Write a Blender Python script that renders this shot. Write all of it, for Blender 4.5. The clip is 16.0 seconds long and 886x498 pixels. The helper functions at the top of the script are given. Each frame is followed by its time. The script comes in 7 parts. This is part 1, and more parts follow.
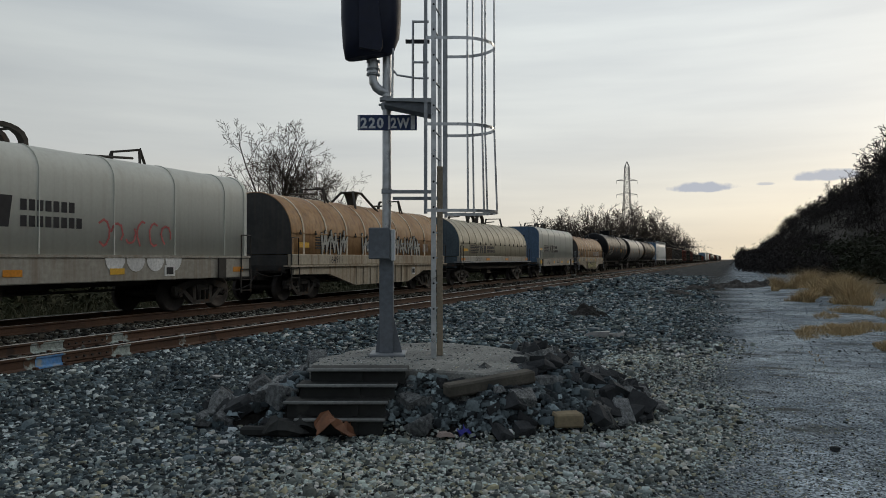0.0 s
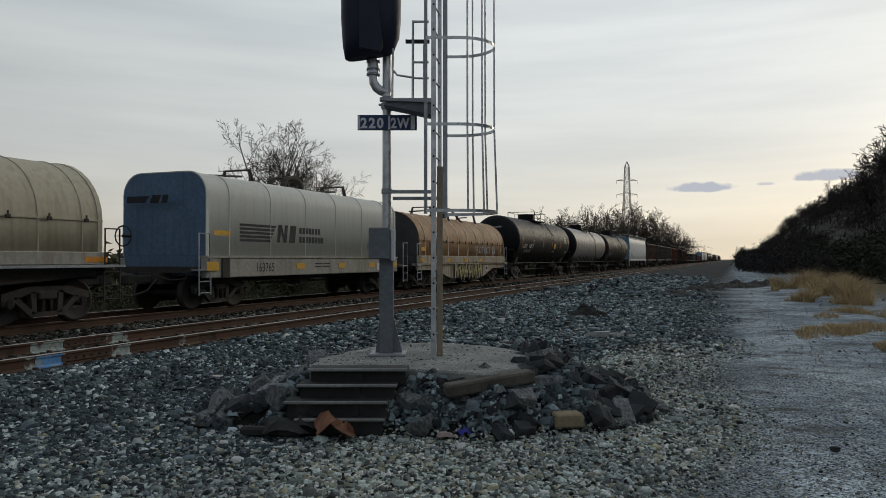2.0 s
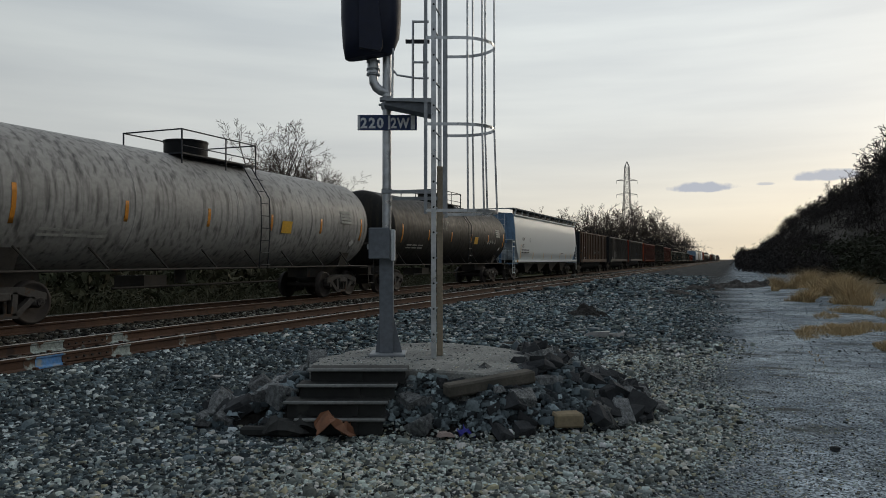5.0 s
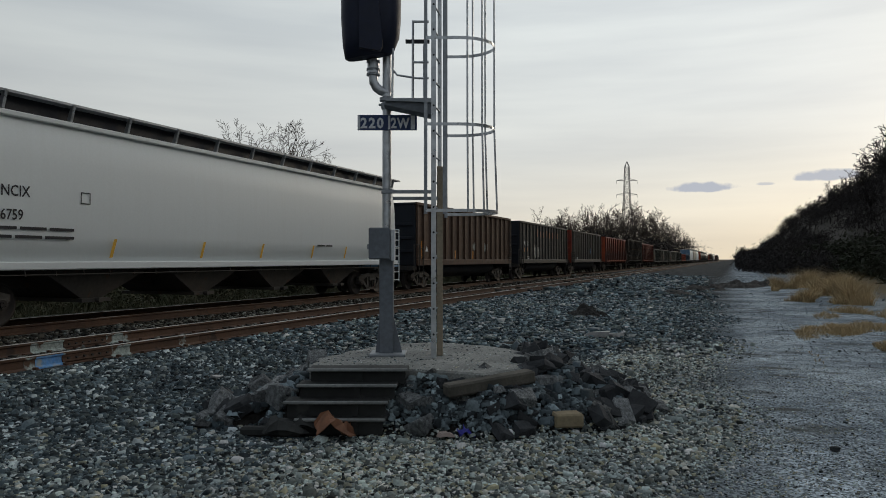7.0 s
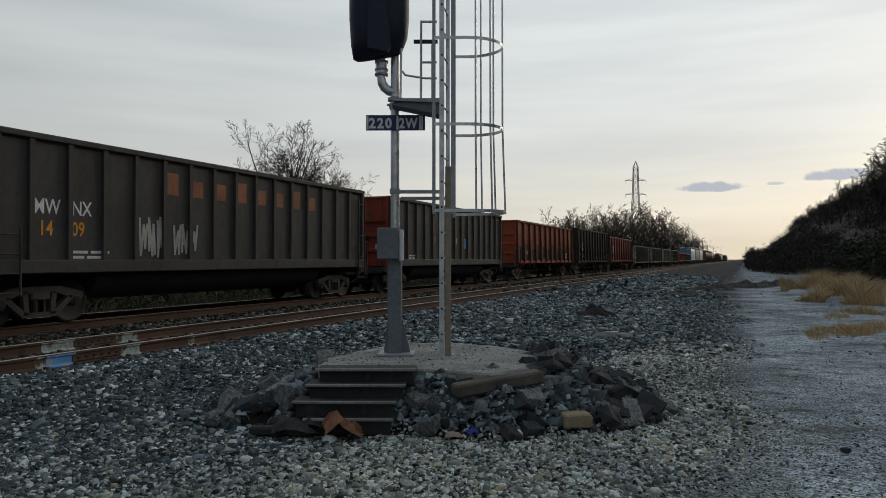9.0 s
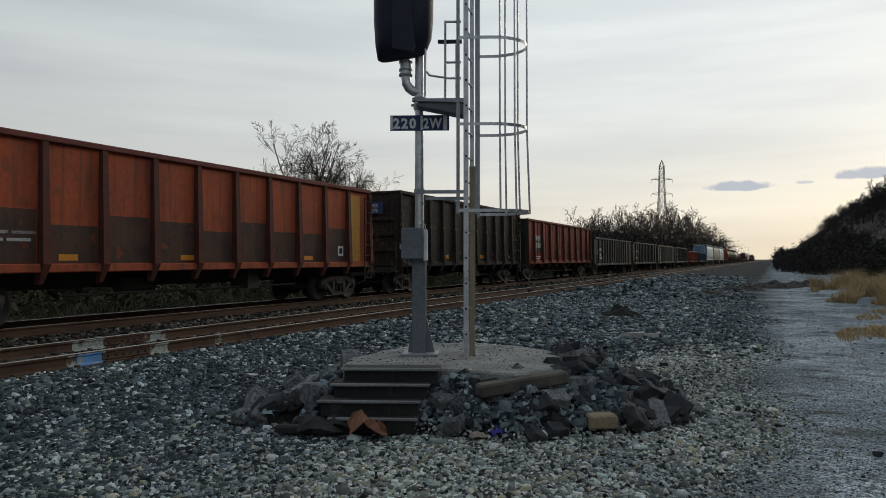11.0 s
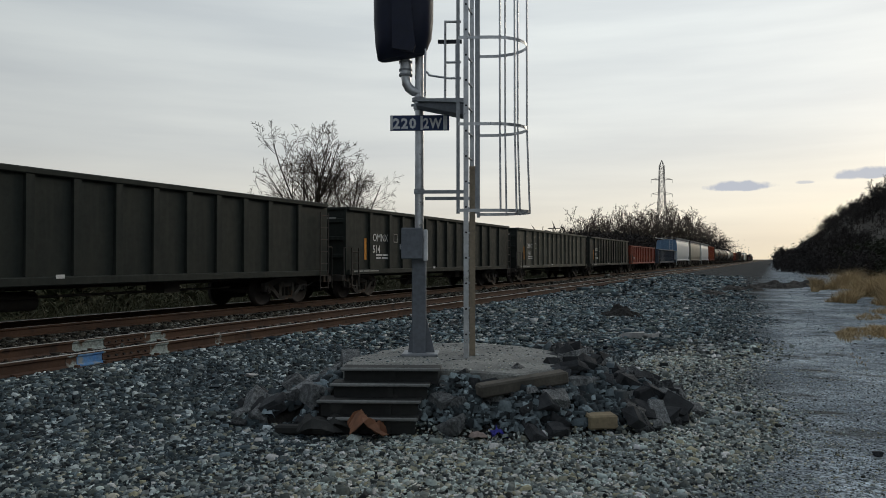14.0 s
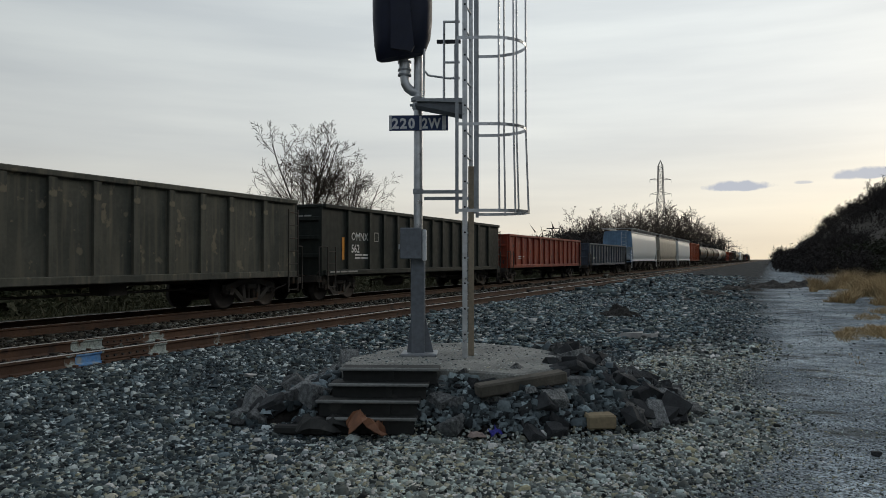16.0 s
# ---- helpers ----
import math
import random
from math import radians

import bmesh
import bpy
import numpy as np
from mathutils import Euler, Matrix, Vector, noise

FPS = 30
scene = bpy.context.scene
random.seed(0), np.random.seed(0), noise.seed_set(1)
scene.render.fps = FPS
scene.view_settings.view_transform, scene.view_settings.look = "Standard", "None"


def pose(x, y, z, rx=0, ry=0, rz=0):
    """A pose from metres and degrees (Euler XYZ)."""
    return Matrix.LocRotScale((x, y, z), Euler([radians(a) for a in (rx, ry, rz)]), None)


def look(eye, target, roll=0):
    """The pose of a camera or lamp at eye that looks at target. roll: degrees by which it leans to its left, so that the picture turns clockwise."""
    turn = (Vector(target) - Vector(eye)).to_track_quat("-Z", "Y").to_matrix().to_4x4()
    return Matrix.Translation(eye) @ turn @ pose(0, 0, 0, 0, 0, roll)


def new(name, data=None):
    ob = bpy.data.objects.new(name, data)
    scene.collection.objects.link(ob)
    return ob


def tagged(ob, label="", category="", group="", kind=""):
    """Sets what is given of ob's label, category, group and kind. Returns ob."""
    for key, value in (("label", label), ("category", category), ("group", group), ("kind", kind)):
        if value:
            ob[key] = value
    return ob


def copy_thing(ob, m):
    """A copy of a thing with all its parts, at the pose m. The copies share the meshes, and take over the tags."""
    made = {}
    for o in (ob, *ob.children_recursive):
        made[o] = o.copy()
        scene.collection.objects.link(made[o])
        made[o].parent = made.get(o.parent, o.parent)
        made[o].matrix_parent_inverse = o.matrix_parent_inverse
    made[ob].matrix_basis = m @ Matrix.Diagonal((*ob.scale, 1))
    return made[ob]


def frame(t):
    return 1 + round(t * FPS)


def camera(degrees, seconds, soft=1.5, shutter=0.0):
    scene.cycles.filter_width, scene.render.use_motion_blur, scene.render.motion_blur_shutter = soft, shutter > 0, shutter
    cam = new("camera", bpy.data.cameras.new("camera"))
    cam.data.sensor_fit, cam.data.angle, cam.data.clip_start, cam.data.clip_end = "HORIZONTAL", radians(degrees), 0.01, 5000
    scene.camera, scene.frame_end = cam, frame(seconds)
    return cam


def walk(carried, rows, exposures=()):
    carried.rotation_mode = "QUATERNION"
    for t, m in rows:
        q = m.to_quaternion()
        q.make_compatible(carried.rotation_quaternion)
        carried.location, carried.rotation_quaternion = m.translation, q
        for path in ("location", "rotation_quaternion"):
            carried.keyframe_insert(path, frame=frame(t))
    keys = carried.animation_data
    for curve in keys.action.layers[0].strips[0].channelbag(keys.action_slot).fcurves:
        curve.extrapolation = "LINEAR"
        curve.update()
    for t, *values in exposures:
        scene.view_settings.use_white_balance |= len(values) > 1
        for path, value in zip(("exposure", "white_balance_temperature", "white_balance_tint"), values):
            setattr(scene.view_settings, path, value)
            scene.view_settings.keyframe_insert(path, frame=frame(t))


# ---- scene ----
from mathutils import Quaternion

cam = camera(62.2, 16.0, soft=0.9)
EYE = Vector((0.0, 0.0, 1.75))


def aim(turn, lift=0.79):
    """The camera's pose, turned by so many degrees to the left of the rails."""
    a, b = radians(turn), radians(lift)
    return look(EYE, EYE + Vector((-math.sin(a) * math.cos(b), math.cos(a) * math.cos(b), math.sin(b))))


walk(cam, [(0.0, aim(21.65)), (4.0, aim(21.65)), (8.6, aim(21.65)), (8.8, aim(21.8)), (9.0, aim(22.29)), (9.2, aim(23.03)),
           (9.6, aim(23.95)), (10.3, aim(24.18)), (11.3, aim(24.18)), (14.2, aim(24.18)), (14.7, aim(24.1)), (16.0, aim(24.09))],
     exposures=[(0.0, -0.10), (9.2, -0.10), (11.3, 0.0), (16.0, 0.0)])

# ---- sky and light: an overcast evening, the low sun veiled beyond the line's far end ----
SUN_TURN, SUN_LIFT = 22.0, 11.0     # degrees right of the rails, degrees above the horizon
world = bpy.data.worlds.new("sky")
scene.world = world
world.use_nodes = True
wn, wl = world.node_tree.nodes, world.node_tree.links
wn.clear()


def wnode(kind, **sets):
    n = wn.new(kind)
    for k, v in sets.items():
        if k == "operation": n.operation = v
        elif k == "blend": n.data_type, n.blend_type = "RGBA", v
    return n


def wmath(op, a, b=None):
    n = wnode("ShaderNodeMath", operation=op)
    for i, s in enumerate((a, b)):
        if s is None: continue
        if isinstance(s, (int, float)): n.inputs[i].default_value = s
        else: wl.new(s, n.inputs[i])
    return n.outputs[0]


def wmix(fac, a, b, blend="MIX"):
    n = wnode("ShaderNodeMix", blend=blend)
    for i, s in ((0, fac), (6, a), (7, b)):
        if isinstance(s, (int, float)): n.inputs[i].default_value = s
        elif isinstance(s, tuple): n.inputs[i].default_value = (*s, 1)
        else: wl.new(s, n.inputs[i])
    return n.outputs[2]


def wramp(fac, *stops):
    n = wn.new("ShaderNodeValToRGB")
    e = n.color_ramp.elements
    while len(e) < len(stops): e.new(0.5)
    for el, (p, c) in zip(e, stops): el.position, el.color = p, (*c, 1)
    wl.new(fac, n.inputs[0])
    return n.outputs[0]


tc = wn.new("ShaderNodeTexCoord")
sep = wn.new("ShaderNodeSeparateXYZ")
wl.new(tc.outputs["Generated"], sep.inputs[0])
up = wmath("MAXIMUM", sep.outputs[2], 0.0)
sky = wn.new("ShaderNodeTexSky")
sky.sky_type, sky.sun_disc = "NISHITA", False
sky.sun_elevation, sky.sun_rotation = radians(SUN_LIFT), radians(SUN_TURN)
sky.dust_density, sky.ozone_density = 3.0, 2.0
wl.new(tc.outputs["Generated"], sky.inputs[0])
clear = wmix(1.0, sky.outputs[0], (0.06, 0.06, 0.06), "MULTIPLY")
cover = wramp(up, (0.0, (0.76, 0.69, 0.58)), (0.05, (0.75, 0.725, 0.66)), (0.14, (0.705, 0.728, 0.725)), (0.3, (0.715, 0.765, 0.785)), (0.45, (0.62, 0.67, 0.72)), (1.0, (0.42, 0.46, 0.51)))
# the glow of the veiled sun
dot = wn.new("ShaderNodeVectorMath")
dot.operation = "DOT_PRODUCT"
wl.new(tc.outputs["Generated"], dot.inputs[0])
sa, sb = radians(SUN_TURN), radians(SUN_LIFT)
SUN_WAY = Vector((math.sin(sa) * math.cos(sb), math.cos(sa) * math.cos(sb), math.sin(sb)))
dot.inputs[1].default_value = SUN_WAY
near_sun = wmath("POWER", wmath("MAXIMUM", dot.outputs["Value"], 0.0), 9.0)
wide_sun = wmath("POWER", wmath("MAXIMUM", wmath("ADD", wmath("MULTIPLY", dot.outputs["Value"], 0.5), 0.5), 0.0), 1.25)
lit = wmix(wide_sun, (0.27, 0.29, 0.32), (1.10, 1.09, 1.06))
cover = wmix(1.0, cover, lit, "MULTIPLY")
low = wramp(up, (0.0, (1.0, 1.0, 1.0)), (0.2, (0.0, 0.0, 0.0)))
glow_fac = wmath("MULTIPLY", near_sun, low)
cover = wmix(wmath("MULTIPLY", glow_fac, 0.7), cover, (0.84, 0.69, 0.45))
high_sun = wmath("MULTIPLY", near_sun, wmath("SUBTRACT", 1.0, low))
cover = wmix(wmath("MULTIPLY", high_sun, 0.7), cover, (0.76, 0.79, 0.80))
# streaks of cloud, drawn out along the horizon
strm = wn.new("ShaderNodeMapping")
strm.inputs["Scale"].default_value = (1.6, 1.6, 16.0)
strm.inputs["Rotation"].default_value = (radians(3), 0, 0)
wl.new(tc.outputs["Generated"], strm.inputs[0])
ns = wn.new("ShaderNodeTexNoise")
ns.inputs["Scale"].default_value, ns.inputs["Detail"].default_value = 1.5, 5.0
wl.new(strm.outputs[0], ns.inputs["Vector"])
streak = wramp(ns.outputs["Fac"], (0.32, (0.90, 0.905, 0.92)), (0.68, (1.08, 1.075, 1.06)))
cover = wmix(1.0, cover, streak, "MULTIPLY")
full = wmix(0.9, clear, cover)


# three small dark clouds low over the line
def cloud(sky_in, az, el, half_w, half_h, strength):
    azn = wmath("ARCTAN2", sep.outputs[0], sep.outputs[1])
    u = wmath("DIVIDE", wmath("SUBTRACT", azn, radians(az)), radians(half_w))
    v = wmath("DIVIDE", wmath("SUBTRACT", wmath("ARCSINE", sep.outputs[2]), radians(el)), radians(half_h))
    v = wmath("MULTIPLY", v, wmath("ADD", 1.15, wmath("MULTIPLY", wmath("SIGN", v), -0.35)))
    ncl = wn.new("ShaderNodeTexNoise")
    ncl.inputs["Scale"].default_value, ncl.inputs["Detail"].default_value = 55.0, 6.0
    wl.new(tc.outputs["Generated"], ncl.inputs["Vector"])
    d = wmath("ADD", wmath("ADD", wmath("MULTIPLY", u, u), wmath("MULTIPLY", v, v)), wmath("MULTIPLY", wmath("SUBTRACT", ncl.outputs["Fac"], 0.5), 2.2))
    mask = wramp(d, (0.45, (strength,) * 3), (1.0, (0.0, 0.0, 0.0)))
    return wmix(mask, sky_in, (0.42, 0.45, 0.52))


full = cloud(full, -2.3, 5.2, 2.8, 0.42, 0.9)
full = cloud(full, 2.0, 5.35, 0.7, 0.16, 0.6)
full = cloud(full, 5.9, 5.7, 2.3, 0.45, 0.85)
bg = wn.new("ShaderNodeBackground")
wl.new(full, bg.inputs[0])
bg.inputs[1].default_value = 1.13
wout = wn.new("ShaderNodeOutputWorld")
wl.new(bg.outputs[0], wout.inputs[0])

sun = new("sun", bpy.data.lights.new("sun", "SUN"))
sun.data.energy, sun.data.angle, sun.data.color = 1.0, radians(24), (1.0, 0.86, 0.66)
sun.matrix_world = look(SUN_WAY * 50, Vector((0, 0, 0)))
scene.view_settings.exposure = 0.0


# ---- materials ----
def node_mat(name):
    m = bpy.data.materials.new(name)
    m.use_nodes = True
    return m, m.node_tree.nodes, m.node_tree.links, m.node_tree.nodes["Principled BSDF"]


def noise_tex(n, l, scale, detail=5.0, stretch=None, coord="Object"):
    t = n.new("ShaderNodeTexCoord")
    x = n.new("ShaderNodeTexNoise")
    x.inputs["Scale"].default_value, x.inputs["Detail"].default_value = scale, detail
    if stretch:
        mp = n.new("ShaderNodeMapping")
        mp.inputs["Scale"].default_value = stretch
        l.new(t.outputs[coord], mp.inputs[0])
        l.new(mp.outputs[0], x.inputs["Vector"])
    else:
        l.new(t.outputs[coord], x.inputs["Vector"])
    return x.outputs["Fac"]


def ramp(n, l, fac, lo, hi, c0=(0, 0, 0), c1=(1, 1, 1)):
    r = n.new("ShaderNodeValToRGB")
    e = r.color_ramp.elements
    e[0].position, e[1].position, e[0].color, e[1].color = lo, hi, (*c0, 1), (*c1, 1)
    l.new(fac, r.inputs[0])
    return r.outputs[0]


def mixc(n, l, fac, a, b, blend="MIX"):
    x = n.new("ShaderNodeMix")
    x.data_type, x.blend_type = "RGBA", blend
    for i, s in ((0, fac), (6, a), (7, b)):
        if isinstance(s, (int, float)): x.inputs[i].default_value = s
        elif isinstance(s, tuple): x.inputs[i].default_value = (*s, 1)
        else: l.new(s, x.inputs[i])
    return x.outputs[2]


def surf(name, c, c2=None, rough=0.7, metal=0.0, mottle=1.0, grain=18.0, patch=1.3, streak=None, streak_amt=0.5, spots=None, spots_at=0.62,
         bump=0.25, bump_scale=60.0, depth=0.01, vary=0.0, spec=0.35):
    """A worn surface: c with patches of c2, streaks that run down, spots (rust, chips) and fine relief."""
    m, n, l, p = node_mat(name)
    c2 = c2 or tuple(v * 0.72 for v in c)
    col = mixc(n, l, ramp(n, l, noise_tex(n, l, patch, 6), 0.35, 0.68), c, c2)
    g = ramp(n, l, noise_tex(n, l, grain, 4), 0.3, 0.7, (1 - 0.18 * mottle,) * 3, (1 + 0.12 * mottle,) * 3)
    col = mixc(n, l, 1.0, col, g, "MULTIPLY")
    if streak:
        s = ramp(n, l, noise_tex(n, l, 2.0, 6, (3.5, 3.5, 0.22)), 0.48, 0.72)
        sm = n.new("ShaderNodeMath")
        sm.operation = "MULTIPLY"
        sm.inputs[1].default_value = streak_amt
        l.new(s, sm.inputs[0])
        col = mixc(n, l, sm.outputs[0], col, streak)
    if spots:
        s = ramp(n, l, noise_tex(n, l, 3.2, 9), spots_at, spots_at + 0.05)
        col = mixc(n, l, s, col, spots)
    if vary:
        oi = n.new("ShaderNodeObjectInfo")
        v = ramp(n, l, oi.outputs["Random"], 0, 1, (1 - vary,) * 3, (1 + vary,) * 3)
        col = mixc(n, l, 1.0, col, v, "MULTIPLY")
    l.new(col, p.inputs["Base Color"])
    r = ramp(n, l, noise_tex(n, l, grain * 0.5, 4), 0.3, 0.7, (max(rough - 0.12, 0.05),) * 3, (min(rough + 0.12, 1),) * 3)
    l.new(r, p.inputs["Roughness"])
    p.inputs["Metallic"].default_value = metal
    p.inputs["Specular IOR Level"].default_value = spec
    if bump:
        b = n.new("ShaderNodeBump")
        b.inputs["Strength"].default_value, b.inputs["Distance"].default_value = bump, depth
        l.new(noise_tex(n, l, bump_scale, 6), b.inputs["Height"])
        l.new(b.outputs[0], p.inputs["Normal"])
    return m


def island_stone(name, cols, rough=0.85):
    """Stones whose colours change from piece to piece."""
    m, n, l, p = node_mat(name)
    geo = n.new("ShaderNodeNewGeometry")
    r = n.new("ShaderNodeValToRGB")
    e = r.color_ramp.elements
    r.color_ramp.interpolation = "LINEAR"
    while len(e) < len(cols): e.new(0.5)
    for i, (el, c) in enumerate(zip(e, cols)): el.position, el.color = i / (len(cols) - 1), (*c, 1)
    l.new(geo.outputs["Random Per Island"], r.inputs[0])
    g = ramp(n, l, noise_tex(n, l, 45, 4), 0.3, 0.7, (0.75, 0.75, 0.75), (1.2, 1.2, 1.2))
    big = ramp(n, l, noise_tex(n, l, 0.5, 4), 0.35, 0.65, (0.72, 0.74, 0.78), (1.15, 1.13, 1.1))
    col = mixc(n, l, 1.0, mixc(n, l, 1.0, r.outputs[0], g, "MULTIPLY"), big, "MULTIPLY")
    l.new(col, p.inputs["Base Color"])
    p.inputs["Roughness"].default_value = rough
    p.inputs["Specular IOR Level"].default_value = 0.3
    return m


RUST = (0.16, 0.075, 0.04)
M_rail = surf("rusty_rail", (0.115, 0.062, 0.038), (0.075, 0.043, 0.03), 0.8, 0.0, grain=30, spots=(0.055, 0.036, 0.028))
# worn steel; its bright sheen is put into a pale, barely metallic colour
M_railtop = surf("worn_rail_head_with_sheen", (0.70, 0.67, 0.62), (0.56, 0.52, 0.46), 0.5, 0.25, grain=25, bump=0.05)
M_railtop_rust = surf("dull_rail_head", (0.34, 0.26, 0.20), (0.24, 0.16, 0.11), 0.45, 0.6, grain=25, bump=0.1)
M_tie = surf("weathered_tie", (0.10, 0.085, 0.07), (0.06, 0.05, 0.045), 0.9, grain=22, vary=0.3)
M_galv = surf("galvanised_steel", (0.66, 0.68, 0.70), (0.52, 0.54, 0.565), 0.36, 0.8, grain=14, patch=4, bump=0.08)
M_galv2 = surf("dull_aluminium", (0.40, 0.42, 0.44), (0.31, 0.33, 0.355), 0.55, 0.35, grain=20, patch=3, bump=0.08)
M_black = surf("black_paint", (0.016, 0.018, 0.024), (0.024, 0.026, 0.032), 0.55, grain=30, bump=0.05)
M_dark = surf("grimy_undergear", (0.05, 0.047, 0.043), (0.075, 0.064, 0.054), 0.85, grain=20, spots=(0.08, 0.05, 0.035))
M_wheel = surf("wheel_steel", (0.075, 0.062, 0.055), (0.045, 0.04, 0.038), 0.7, 0.3, grain=14)
M_frame = surf("truck_iron", (0.10, 0.092, 0.084), (0.065, 0.058, 0.052), 0.85, grain=20, spots=(0.10, 0.065, 0.045))
M_conc = surf("pad_concrete", (0.33, 0.335, 0.31), (0.20, 0.205, 0.195), 0.95, mottle=2.2, grain=45, patch=2.2, bump=0.6, bump_scale=70, spots=(0.25, 0.24, 0.22))


# ---- mesh building ----
class Form:
    """Gathers vertices and faces of one mesh."""
    def __init__(self):
        self.v, self.f, self.s = [], [], []

    def add(self, verts, faces, smooth=False):
        o = len(self.v)
        self.v += [tuple(p) for p in verts]
        self.f += [tuple(i + o for i in q) for q in faces]
        self.s += [smooth] * len(faces)
        return self

    def box(self, x0, x1, y0, y1, z0, z1, m=None, bevel=0.0):
        if bevel:
            b = min(bevel, (x1 - x0) * .45, (y1 - y0) * .45, (z1 - z0) * .45)
            pts, fs = [], []
            bm = bmesh.new()
            bmesh.ops.create_cube(bm, size=1.0, matrix=Matrix.Translation(((x0 + x1) / 2, (y0 + y1) / 2, (z0 + z1) / 2)) @ Matrix.Diagonal((x1 - x0, y1 - y0, z1 - z0, 1)))
            bmesh.ops.bevel(bm, geom=bm.edges[:], offset=b, segments=1, affect="EDGES")
            bm.verts.index_update()
            pts, fs = [v.co.copy() for v in bm.verts], [[v.index for v in f.verts] for f in bm.faces]
            bm.free()
        else:
            pts = [Vector((x, y, z)) for x in (x0, x1) for y in (y0, y1) for z in (z0, z1)]
            fs = [(0, 1, 3, 2), (4, 6, 7, 5), (0, 4, 5, 1), (2, 3, 7, 6), (0, 2, 6, 4), (1, 5, 7, 3)]
        return self.add([m @ p for p in pts] if m else pts, fs)

    def tube(self, a, b, r, n=8, r2=None, cap=True):
        a, b = Vector(a), Vector(b)
        r2 = r if r2 is None else r2
        d = (b - a).normalized()
        u = d.orthogonal().normalized()
        w = d.cross(u)
        ring = [(math.cos(i * 2 * math.pi / n), math.sin(i * 2 * math.pi / n)) for i in range(n)]
        pts = [a + (u * c + w * s) * r for c, s in ring] + [b + (u * c + w * s) * r2 for c, s in ring]
        self.add(pts, [(i, (i + 1) % n, n + (i + 1) % n, n + i) for i in range(n)], n > 5)
        if cap:
            self.add(pts[:n], [tuple(reversed(range(n)))])
            self.add(pts[n:], [tuple(range(n))])
        return self

    def path(self, pts, r, n=6):
        """A round bar bent along the points, in one piece."""
        pts = [Vector(p) for p in pts]
        ways = [(b - a).normalized() for a, b in zip(pts, pts[1:])]
        u = ways[0].orthogonal().normalized()
        rings = []
        for i, p in enumerate(pts):
            d = ways[0] if i == 0 else ways[-1] if i == len(pts) - 1 else (ways[i - 1] + ways[i]).normalized()
            u = (u - d * u.dot(d)).normalized()
            w = d.cross(u)
            k = 1.0 if i in (0, len(pts) - 1) else 1 / max(0.5, math.sqrt((1 + ways[i - 1].dot(ways[i])) / 2))
            rings.append([p + (u * math.cos(a * 2 * math.pi / n) + w * math.sin(a * 2 * math.pi / n)) * r * (k if a % 2 else 1.0) for a in range(n)])
        return self.loft(rings, n > 5)

    def prism(self, prof, y0, y1, smooth=False, caps=True, axis="y"):
        """A closed profile drawn out along y (profile in x, z) or along x (profile in y, z)."""
        n = len(prof)
        put = (lambda p, t: (p[0], t, p[1])) if axis == "y" else (lambda p, t: (t, p[0], p[1]))
        pts = [put(p, y0) for p in prof] + [put(p, y1) for p in prof]
        self.add(pts, [(i, n + i, n + (i + 1) % n, (i + 1) % n) for i in range(n)], smooth)
        if caps:
            self.add(pts[:n], [tuple(range(n))])
            self.add(pts[n:], [tuple(reversed(range(n)))])
        return self

    def loft(self, rings, smooth=True, caps=True):
        n = len(rings[0])
        pts = [p for r in rings for p in r]
        fs = [(k * n + i, k * n + (i + 1) % n, (k + 1) * n + (i + 1) % n, (k + 1) * n + i) for k in range(len(rings) - 1) for i in range(n)]
        self.add(pts, fs, smooth)
        if caps:
            self.add(rings[0], [tuple(reversed(range(n)))])
            self.add(rings[-1], [tuple(range(n))])
        return self

    def strip(self, prof, y0, y1, thick, smooth=True):
        """An open curved sheet along y with a thickness, from a profile of (x, z, nx, nz)."""
        outer = [(x, z) for x, z, _, _ in prof]
        inner = [(x - nx * thick, z - nz * thick) for x, z, nx, nz in reversed(prof)]
        return self.prism(outer + inner, y0, y1, smooth)

    def mesh(self, name, mat):
        me = bpy.data.meshes.new(name)
        me.from_pydata(self.v, [], self.f)
        me.polygons.foreach_set("use_smooth", self.s)
        me.materials.append(mat)
        me.update()
        bm = bmesh.new()
        bm.from_mesh(me)
        bmesh.ops.recalc_face_normals(bm, faces=bm.faces[:])
        bm.to_mesh(me)
        bm.free()
        return me


def part(name, form, mat, parent=None, label="", at=None):
    """One mesh object, under a thing or a part."""
    ob = new(name, form if isinstance(form, bpy.types.Mesh) else form.mesh(name, mat))
    if parent: ob.parent = parent
    if at is not None: ob.matrix_basis = at
    if label: ob["label"] = label
    return ob


def thing(name, label, category, group="", m=None):
    ob = new(name)
    ob.empty_display_size = 0.2
    if m is not None: ob.matrix_basis = m
    return tagged(ob, label, category, group)


def letters(text, height, mat, m, parent, name="lettering", bold=0.0, squeeze=1.0, label="", space=1.0):
    """Flat painted writing in the x-z plane of m, from the left."""
    cu = bpy.data.curves.new("writing", "FONT")
    cu.body, cu.size, cu.offset, cu.resolution_u, cu.space_character = text, height / 0.72, bold * height, 2, space
    tmp = new("writing", cu)
    bpy.context.view_layer.update()
    me = bpy.data.meshes.new_from_object(tmp.evaluated_get(bpy.context.evaluated_depsgraph_get()))
    bpy.data.objects.remove(tmp)
    bpy.data.curves.remove(cu)
    me.transform(Matrix.Diagonal((squeeze, 1, 1, 1)))
    me.transform(Matrix.Rotation(radians(90), 4, "X"))
    me.materials.clear()
    me.materials.append(mat)
    return part(name, me, mat, parent, label, m)


